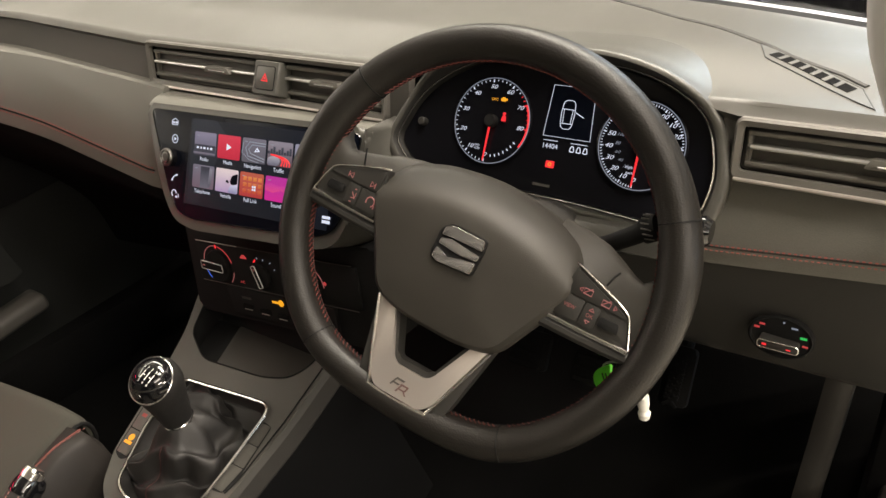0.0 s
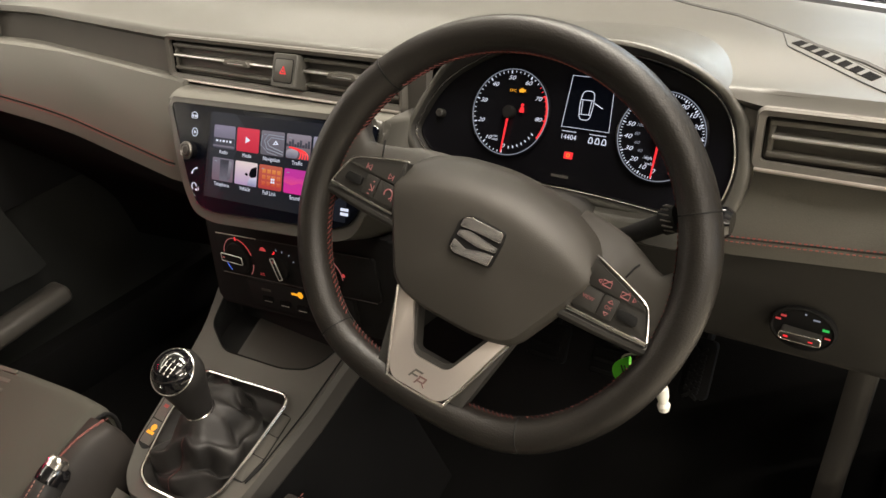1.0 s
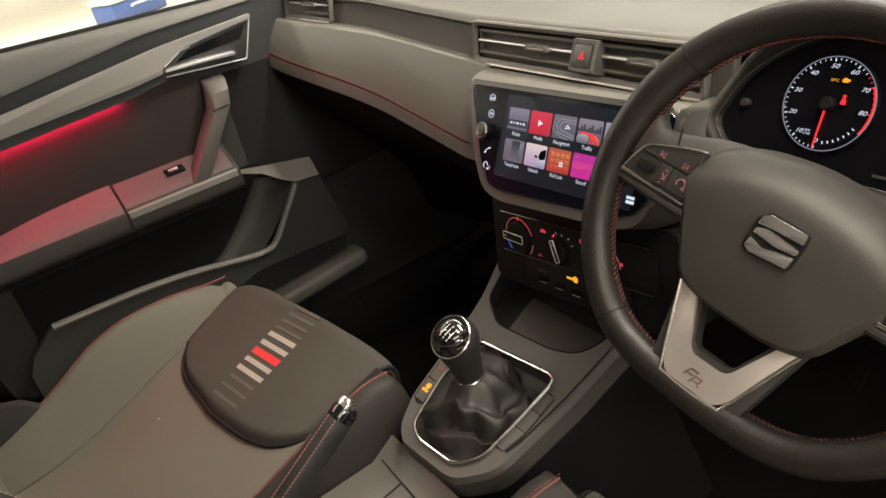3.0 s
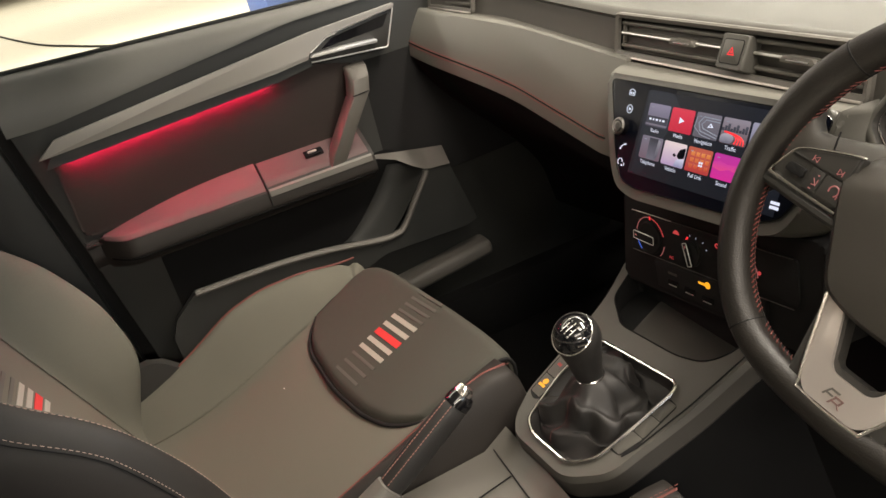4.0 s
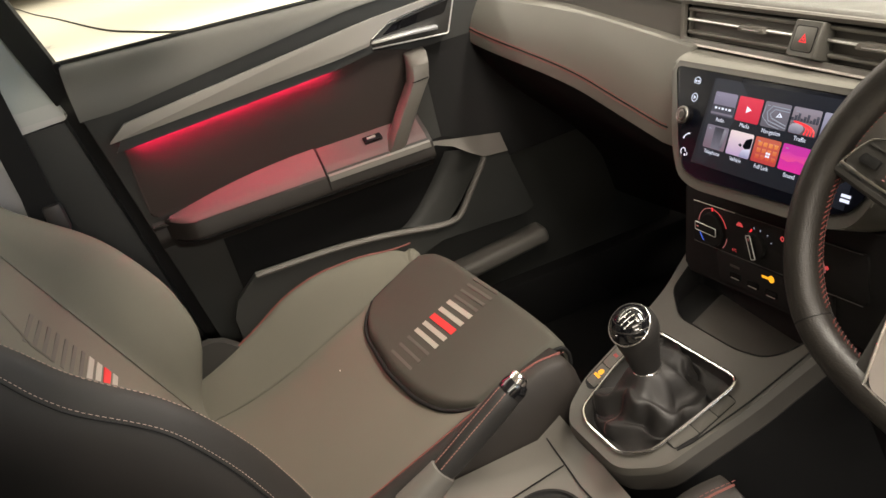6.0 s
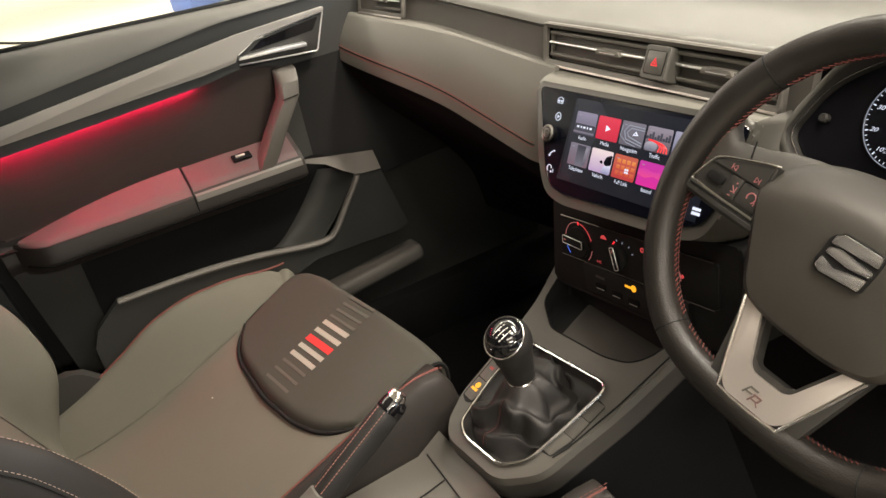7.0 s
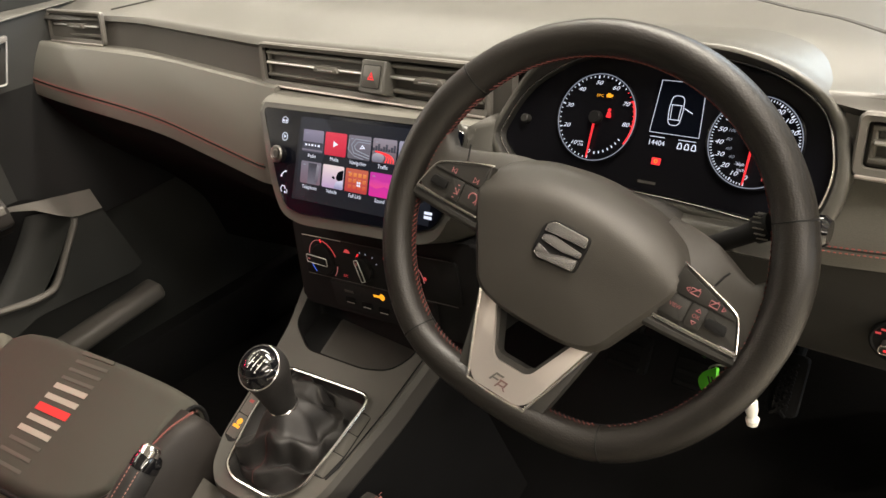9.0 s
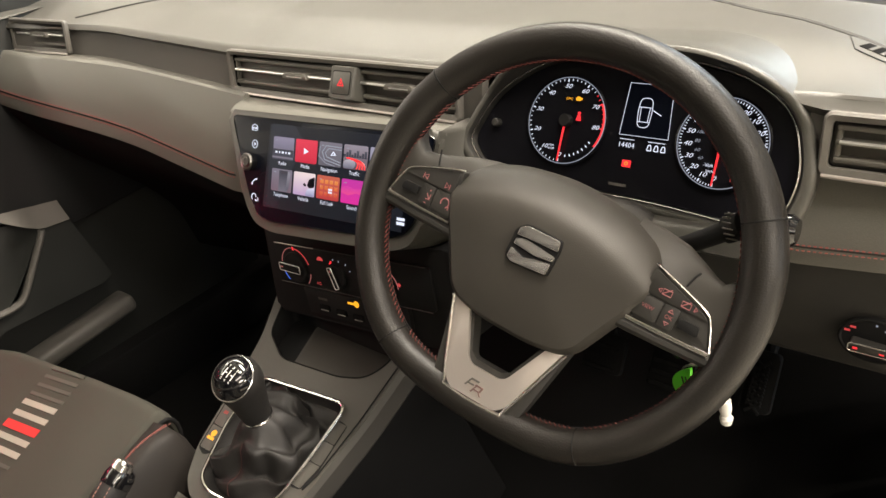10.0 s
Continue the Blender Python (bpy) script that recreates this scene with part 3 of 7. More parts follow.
# ---- air vents ----
def air_vent(m, w, h, name, label, tabs=(0.004,)):
    v = thing(name, label, "air vent", "dashboard air vents", at=m)
    o = rounded([(-w / 2, -h / 2), (w / 2, -h / 2), (w / 2, h / 2), (-w / 2, h / 2)], 0.006)
    i = rounded([(-w / 2 + 0.006, -h / 2 + 0.007), (w / 2 - 0.006, -h / 2 + 0.007), (w / 2 - 0.006, h / 2 - 0.006), (-w / 2 + 0.006, h / 2 - 0.006)], 0.004)
    rings = [[(x, y, z) for x, y in loop] for loop, z in ((o, -0.004), (o, 0.0015), ([(mix(a[0], b[0], 0.3), mix(a[1], b[1], 0.3)) for a, b in zip(o, i)], 0.0035), (i, 0.002), (i, -0.003))]
    part("bezel", bm_rings(rings, True, False), VENTBEZEL, v, "satin grey bezel")
    part("duct", bm_rings([[(x, y, z) for x, y in i] for z in (-0.003, -0.016, -0.030)] + [[(x * 0.05, y * 0.05, -0.030) for x, y in i]], True, False), CARPET_AND_SHADE, v, "black duct behind the slats")
    for f in (0.27, 0.04, -0.235):
        part("slat", bm_box(w - 0.018, 0.0040, 0.0075, pose(0, h * f, -0.0050, 8, 0, 0), 0.0012, 2), SLAT, v, "grey horizontal slat")
    for sx in (-1, 1):
        part("slat_link", bm_box(0.004, h * 0.52, 0.006, pose(sx * (w / 2 - 0.0105), h * 0.02, -0.006), 0.001, 1), SLAT, v)
    y = h * 0.04
    part("chrome_strip", bm_tube([(-w / 2 + 0.012, y + 0.0004, -0.0002), (w / 2 - 0.012, y + 0.0004, -0.0002)], 0.0015, 8), BRIGHT, v, "thin chrome strip along the middle slat")
    for tx in tabs:
        part("tab", bm_prism(rounded([(-0.021, -0.0030), (0.021, -0.0030), (0.017, 0.0036), (-0.017, 0.0036)], 0.002), 0.010, pose(tx, y, 0.005), 0.0014), SLAT, v, "grey adjuster tab")
        part("tab_edge", bm_box(0.026, 0.0012, 0.0012, pose(tx, y - 0.0006, 0.0052), 0.0004, 1), BRIGHT, v, "bright edge of the tab")
    part("lower_lip", bm_tube([(-w / 2 + 0.004, -h / 2 + 0.001, 0.004), (w / 2 - 0.004, -h / 2 + 0.001, 0.004)], 0.0016, 8), SATIN, v, "bright lower lip")
    return v


up10 = (0, math.sin(radians(10)), math.cos(radians(10)))
air_vent(frame_m((-0.0085, 0.149, 0.6825), (1, 0, 0), up10), 0.359, 0.052, "air_vent", "wide dark slatted centre air vent split by the hazard switch", (-0.055, 0.103))
air_vent(frame_m((0.595, 0.1485, 0.6785), (1, 0, 0), up10), 0.207, 0.0465, "air_vent", "dark slatted driver's end air vent")
air_vent(frame_m((-0.614, 0.124, 0.714), (1, 0.16, -0.05), up10), 0.134, 0.049, "air_vent", "dark slatted passenger end air vent")
hz = thing("hazard_switch", "grey hazard switch with a lit red triangle", "switch", at=frame_m((0.0195, 0.149, 0.681), (1, 0, 0), up10) @ pose(0, 0.0045, 0.0115, -16, 0, 0))


def hz_ring(w, y0, y1, z):
    return [(x, y, z) for x, y in rounded([(-w, y0), (w, y0), (w, y1), (-w, y1)], 0.0025)]


part("surround", bm_rings([hz_ring(0.0185, -0.0180, 0.0180, -0.022), hz_ring(0.0182, -0.0178, 0.0178, -0.004), hz_ring(0.0174, -0.0172, 0.0172, -0.0006), hz_ring(0.0168, -0.0166, 0.0166, 0.0)]), DASH, hz)
part("joint", bm_tube(hz_ring(0.0132, -0.0122, 0.0118, 0.0001), 0.0006, 6, True), RUBBER_AND_SHADE, hz, "dark joint round the button")
part("button", bm_prism(rounded([(-0.0128, -0.0118), (0.0128, -0.0118), (0.0128, 0.0114), (-0.0128, 0.0114)], 0.002), 0.004, pose(0, 0, 0.0006), 0.0006), DASH, hz)
tri = [(0.0058 * math.cos(q), 0.0058 * math.sin(q) - 0.001) for q in (math.pi / 2, math.pi * 7 / 6, math.pi * 11 / 6)]
part("triangle", bm_rings([[(x, y, 0.0010) for x, y in tri], [(x * 0.62, (y + 0.001) * 0.62 - 0.001, 0.0010) for x, y in tri]], True, False), LRED, hz, "lit red triangle outline")
part("triangle", bm_prism([(x * 0.30, (y + 0.001) * 0.30 - 0.001) for x, y in tri], 0.0003, pose(0, 0, 0.0011)), LRED, hz)

# ---- instrument cluster ----
T28 = radians(28)
CM = frame_m((0.36, 0.16, 0.68), (1, 0, 0), (0, math.sin(T28), math.cos(T28)))
cl = thing("instrument_cluster", "black instrument cluster with two lit round dials and a display", "instrument cluster", at=CM)
CLO = rounded([(-0.1735, -0.040), (-0.154, -0.060), (-0.120, -0.067), (0.020, -0.068), (0.090, -0.0735), (0.114, -0.062), (0.1205, -0.030), (0.108, 0.012), (0.075, 0.033), (0.030, 0.044), (-0.060, 0.044), (-0.105, 0.036), (-0.152, 0.006)],
              [0.010, 0.012, 0.03, 0.05, 0.02, 0.012, 0.030, 0.024, 0.035, 0.035, 0.060, 0.040, 0.030], 8)
part("face", bm_prism(CLO, 0.004, pose(0, 0, -0.002)), CLFACE, cl, "black face")


def grow(loop, d, cx=-0.03, cy=-0.01):
    return [(x + d * (x - cx) / 0.12, y + d * (y - cy) / 0.06) for x, y in loop]


part("bezel", bm_tube(outline_path(grow(CLO, 0.002), 0.004), 0.0009, 8, True), CHROME, cl, "thin chrome line round the face")
def lip(y):
    return 0.009 + 0.018 * smooth((y + 0.005) / 0.045)


def hood_ring(d, f):
    return [(x, y, lip(y) * f) for x, y in grow(CLO, d)]


part("shroud", bm_rings([outline_path(grow(CLO, 0.001), -0.004), outline_path(grow(CLO, 0.0030), 0.003), hood_ring(0.0038, 0.6), hood_ring(0.0048, 0.96)], True, False), BLACKPL, cl, "black wall round the face")


def dial(cx, cy, r, top, step, start, sweep, name, label, red_from=None, minor=5):
    d = part(name, bm_lathe([(r, 0.0), (r, 0.0025), (r - 0.0015, 0.0032), (r - 0.003, 0.0012), (0.0001, 0.0008)], 48), CLFACE, cl, label, m=pose(cx, cy, -0.0018))
    ticks, red = [], []
    n = top // step
    for k in range(n * minor + 1):
        q = radians(start - sweep * k / (n * minor))
        big = k % minor == 0
        l = 0.0026 if big else 0.0016
        b = bm_box(l, 0.0009 if big else 0.0005, 0.0004, pose((r - 0.0035 - l / 2) * math.cos(q), (r - 0.0035 - l / 2) * math.sin(q), 0.0034, 0, 0, math.degrees(q)))
        (red if red_from is not None and k / minor * step >= red_from else ticks).append(b)
    part("tick_marks", join(*ticks), LWHITE, d)
    if red:
        part("tick_marks", join(*red), LRED, d, "red tick marks")
    ring = [((r - 0.0022) * math.cos(radians(a)), (r - 0.0022) * math.sin(radians(a)), 0.0034) for a in range(0, 360, 6)]
    part("ring", bm_tube(ring, 0.0004, 5, True), LDIM, d, "thin lit ring")
    nums, small = [], []
    for k in range(n + 1):
        q = radians(start - sweep * k / n)
        nums.append(bm_text(str(k * step), 0.0050, pose((r - 0.0105) * math.cos(q), (r - 0.0098) * math.sin(q), 0.0034) @ Matrix.Diagonal((1.35, 1, 1, 1)), shear=0.3))
        if top > 100 and k < 11 and k % 1 == 0 and k:
            small.append(bm_text(str(k * 20), 0.0034, pose((r - 0.0180) * math.cos(q - 0.10), (r - 0.0175) * math.sin(q - 0.10), 0.0034) @ Matrix.Diagonal((1.3, 1, 1, 1)), shear=0.3))
    part("numerals", join(*nums), LWHITE, d)
    if small:
        part("numerals", join(*small), LDIM, d, "small inner scale")
    q = radians(start)
    part("needle", bm_prism([(0.004, -0.0009), (r - 0.004, -0.0005), (r - 0.004, 0.0005), (0.004, 0.0009)], 0.0008, pose(0, 0, 0.0052, 0, 0, start)), LRED, d, "lit red needle")
    part("hub", bm_lathe([(0.0058, 0.0), (0.0058, 0.0052), (0.0048, 0.0064), (0.0001, 0.0064)], 20, pose(0, 0, 0.001)), RUBBER_AND_SHADE, d)
    return d


ta = dial(-0.0777, -0.0125, 0.0398, 80, 10, 268, 274, "tachometer", "lit round revolution counter with red sector", 65)
sp = dial(0.0605, -0.0152, 0.0375, 140, 10, 268, 286, "speedometer", "lit round speedometer", None, 5)
arc = [(0.0366 * math.cos(radians(a)), 0.0366 * math.sin(radians(a)), 0.0035) for a in range(-32, 30, 3)]
part("red_sector", bm_tube(arc, 0.0009, 5), LRED, ta, "red warning arc")
part("warning_light", bm_text("EPC", 0.0031, pose(0.0002, 0.0190, 0.0036) @ Matrix.Diagonal((1.3, 1, 1, 1))), LAMBER, ta, "lit amber warning light")
part("warning_light", bm_prism([(0.0065, 0.0175), (0.0115, 0.0175), (0.0125, 0.0188), (0.0140, 0.0185), (0.0140, 0.0212), (0.0120, 0.0208), (0.0105, 0.0222), (0.0075, 0.0222), (0.0072, 0.0208), (0.0058, 0.0208), (0.0058, 0.0188)], 0.0003, pose(0.0018, 0.0048, 0.0037) @ Matrix.Diagonal((0.76, 0.76, 1, 1))), LAMBER, ta, "lit amber engine warning light")
part("warning_light", join(bm_prism(rounded([(0.0095, 0.001), (0.0145, 0.001), (0.0135, 0.006), (0.0105, 0.006)], 0.001), 0.0003, pose(0, 0, 0.0037)), bm_lathe([(0.0015, 0), (0.0015, 0.0003), (0.0001, 0.0003)], 10, pose(0.012, 0.0075, 0.0036))), LRED, ta, "lit red seat belt warning light")
part("label_text", join(bm_text("rpm", 0.003, pose(-0.010, -0.0225, 0.0036)), bm_text("x100", 0.003, pose(-0.010, -0.0255, 0.0036))), LWHITE, ta)
gauge = [bm_box(0.0022, 0.0009, 0.0003, pose(0.031 * math.cos(radians(a)), 0.031 * math.sin(radians(a)), 0.0037, 0, 0, a)) for a in range(-80, -30, 8)]
part("fuel_gauge", join(*gauge), LWHITE, ta, "small lit fuel scale")
part("label_text", join(bm_text("mph", 0.0035, pose(-0.006, -0.018, 0.0036)), bm_text("km/h", 0.003, pose(-0.005, -0.0225, 0.0036))), LWHITE, sp)
part("warning_light", bm_box(0.004, 0.004, 0.0003, pose(0.014, -0.026, 0.0037)), LREDSOFT, sp)
# display between the dials
dp = part("display", bm_prism([(-0.026, -0.018), (0.017, -0.018), (0.014, 0.025), (-0.024, 0.025)], 0.001, pose(0, 0, -0.0005)), SCREENBLK, cl, "lit trip display with an outline of the car")
fr = [(-0.026, -0.018), (0.017, -0.018), (0.014, 0.025), (-0.024, 0.025)]
part("border", bm_tube(outline_path(fr, 0.0003), 0.00028, 5, True), LWHITE, dp)
car = rounded([(-0.0118, -0.0105), (-0.0022, -0.0105), (-0.0008, 0.003), (-0.0018, 0.0135), (-0.0118, 0.0135), (-0.0132, 0.003)], 0.004)
part("car_outline", join(bm_tube(outline_path(car, 0.0003), 0.0003, 5, True), bm_tube([(-0.0122, 0.006, 0.0003), (-0.0018, 0.006, 0.0003)], 0.0003, 5), bm_tube([(-0.0115, -0.006, 0.0003), (-0.002, -0.006, 0.0003)], 0.0003, 5),
                         bm_tube([(-0.0110, 0.006, 0.0003), (-0.0105, -0.006, 0.0003)], 0.00025, 5), bm_tube([(-0.003, 0.006, 0.0003), (-0.0035, -0.006, 0.0003)], 0.00025, 5),
                         bm_tube([(0.000, 0.004, 0.0003), (0.0075, 0.0005, 0.0003)], 0.0004, 5)), LWHITE, dp, "white outline of the car with one door open")
part("odometer", join(bm_text("14404", 0.0060, pose(-0.018, -0.0265, 0.0003)), bm_box(0.013, 0.0005, 0.0003, pose(-0.018, -0.0215, 0.0003)), bm_box(0.015, 0.0005, 0.0003, pose(0.008, -0.0215, 0.0003))), LWHITE, dp)
part("seat_icons", join(*[bm_tube(outline_path(rounded([(0.0005 + 0.006 * k, -0.0285), (0.0045 + 0.006 * k, -0.0285), (0.0035 + 0.006 * k, -0.0240), (0.0015 + 0.006 * k, -0.0240)], 0.001), 0.0003), 0.0004, 4, True) for k in range(3)]), LWHITE, dp)
part("warning_light", join(bm_prism(rounded([(-0.0195, -0.0445), (-0.0115, -0.0445), (-0.0115, -0.0385), (-0.0195, -0.0385)], 0.001), 0.0003, pose(0, 0, -0.0012))), LRED, cl, "lit red parking brake warning light")
part("warning_light", bm_tube([(-0.0155 + 0.0014 * math.cos(k * 0.7854), -0.0415 + 0.0014 * math.sin(k * 0.7854), -0.0008) for k in range(8)], 0.0003, 5, True), LAMBER, cl)
part("caption_bar", bm_box(0.016, 0.0022, 0.0003, pose(-0.020, -0.0600, -0.0015)), GREYPL, cl, "small grey worn caption")
part("reset_button", bm_lathe([(0.004, -0.002), (0.004, 0.004), (0.003, 0.005), (0.0001, 0.005)], 16, pose(-0.150, -0.022, 0)), BLACKPL, cl)

# hood over the cluster
rings = [[CM @ Vector(p) for p in hood_ring(d, f)] for d, f in ((0.0045, 0.90), (0.0056, 1.0), (0.0078, 1.0), (0.0100, 0.93), (0.0112, 0.78), (0.0118, 0.5))]
last = rings[-1]
for k, dy in ((0.12, 0.015), (0.3, 0.035), (0.5, 0.06), (0.7, 0.09), (0.88, 0.125), (1.0, 0.17)):
    rings.append([Vector((mix(p.x, 0.335 + (p.x - 0.335) * 0.86, k * k), p.y + dy, mix(p.z, min(p.z, top_z(p.x, p.y + dy) - 0.004), smooth(k)))) for p in last])
part("cluster_hood", bm_rings(rings, True, False), DASH, dash, "raised hood over the instrument cluster", 50)

part("column_ledge", bm_sheet(lambda u, v: CM @ Vector((mix(-0.070, 0.112, u), -0.0760 - 0.005 * math.sin(math.pi * u) * (1 - u) - 0.006 * v - 0.016 * smooth((v - 0.75) / 0.25), 0.008 + 0.015 * v)), 24, 12, 0.004, (0, -0.4, 1)), DASH, dash, "grey ledge between the cluster and the column", 60)

# ---- touchscreen and centre stack ----
T25 = radians(25.2)
# origin at the top corner of the first menu tile
SM = frame_m((-0.0556, 0.0923, 0.6352), (1, 0, 0), (0, math.sin(T25), math.cos(T25))) @ pose(0, 0, -0.0085, 0, 0, 2.7)
GLA_ = [(-0.0780, 0.0195), (0.2290, 0.0160), (0.2215, -0.0100), (0.2135, -0.0620), (0.2015, -0.0800), (0.1780, -0.0880), (0.0030, -0.0960), (-0.0224, -0.0910), (-0.0400, -0.0670), (-0.0520, -0.0400)]
SUR_ = [(-0.0920, 0.0260), (0.2345, 0.0225), (0.2275, -0.0120), (0.2200, -0.0660), (0.2060, -0.0920), (0.1820, -0.1005), (0.0000, -0.1085), (-0.0320, -0.1010), (-0.0530, -0.0720), (-0.0660, -0.0420)]
GLA = rounded(GLA_[::-1], 0.010)
SUR = rounded(SUR_[::-1], 0.014)
part("screen_surround", bm_prism(SUR, 0.06, SM @ pose(0, 0, 0.006), 0.006, 3), DASH, dash, "soft grey surround of the touchscreen")


def bridge(u, v):
    f = SM @ Vector((mix(-0.094, 0.233, u), mix(0.0262, 0.0226, u), 0.0015))
    b = Vector((f.x, 0.147, 0.6535))
    return f.lerp(b, v) + Vector((0, 0, 0.0022 * math.sin(math.pi * v) - 0.0040 * (1 - v) ** 6))


FLANK = spline([(-0.092, 0.024, 0), (-0.0660, -0.042, 0), (-0.0530, -0.072, 0), (-0.0330, -0.1000, 0)], 6)


def flank(u, v):
    a = SM @ (FLANK[min(18, int(u * 18 + 0.5))] + Vector((0.002, 0, 0.001)))
    return a + Vector((-mix(0.006, 0.042, u) * math.sin(v * 1.57), 0.070 * (1 - math.cos(v * 1.57)) + 0.004 * v, -0.006 * u * v))


part("stack_flank", bm_sheet(flank, 18, 12, 0.004, (-0.5, -0.8, 0)), DASH, dash, "rounded grey side of the centre stack", 60)
def wing(u, v):
    w = max(0.0, (v - 0.25) / 0.75)
    a = SM @ Vector((0.2315 - 0.012 * w, mix(0.0215, -0.0700, w), 0.0062))
    b = CM @ Vector((-0.1785 + 0.004 * w, mix(-0.0310, -0.0640, w), 0.0060))
    p = a.lerp(b, u)
    fold = 1 - min(1.0, v / 0.25)
    return p + Vector((0, 0.045 * fold, -0.003 * fold ** 2))


part("stack_wing", bm_sheet(wing, 12, 24, 0.003, (0, -1, 0.4)), DASH, dash, "smooth grey panel between the screen and the cluster", 50)
part("centre_bridge", bm_sheet(bridge, 40, 12, 0.006), BANDL, dash, "grey soft strip between the screen and the vents")
ts = thing("touchscreen", "lit black glass touchscreen showing a menu of coloured tiles", "touchscreen", at=SM @ pose(0, 0, 0.0075))
part("glass_panel", bm_prism(GLA, 0.006, pose(0, 0, 0.0008), 0.0012), SCREENBLK, ts, "gloss black glass")
part("edge_line", bm_tube(outline_path(GLA, 0.0002), 0.0008, 6, True), GLOSS, ts)
part("display", bm_prism([(-0.0130, -0.0800), (0.1960, -0.0790), (0.1960, 0.0130), (-0.0080, 0.0130)], 0.0004, pose(0, 0, 0.0013)), tile_glow("display_glow", (0.010, 0.013, 0.022), (0.018, 0.022, 0.036), 0.6), ts, "dark lit display")
part("display_tab", bm_prism(rounded([(-0.0070, -0.0780), (0.0100, -0.0780), (0.0500, -0.0020), (0.0330, 0.0135), (-0.0060, 0.0135)], 0.004), 0.0002, pose(0, 0, 0.0015)), tile_glow("tab_glow", (0.016, 0.020, 0.032), (0.042, 0.050, 0.072), 0.6), ts, "paler panel behind the first tiles")
TILES = [("Radio", (0.13, 0.12, 0.17), (0.30, 0.27, 0.38)), ("Media", (0.70, 0.02, 0.06), (0.85, 0.05, 0.10)), ("Navigation", (0.14, 0.13, 0.16), (0.22, 0.20, 0.25)), ("Traffic", (0.13, 0.07, 0.08), (0.34, 0.30, 0.36)),
         ("Offers", (0.20, 0.20, 0.30), (0.42, 0.40, 0.52)), ("Telephone", (0.20, 0.13, 0.17), (0.22, 0.20, 0.26)), ("Vehicle", (0.55, 0.38, 0.62), (0.95, 0.78, 0.78)), ("Full Link", (0.55, 0.05, 0.05), (0.62, 0.13, 0.08)), ("Sound", (0.80, 0.03, 0.36), (0.62, 0.04, 0.40)),
         ("Images", (0.25, 0.10, 0.20), (0.20, 0.08, 0.15))]
W_, H_ = 0.0168, 0.0124


def picture(bm, mat, label=""):
    part("tile_picture", bm, mat, ts, label)


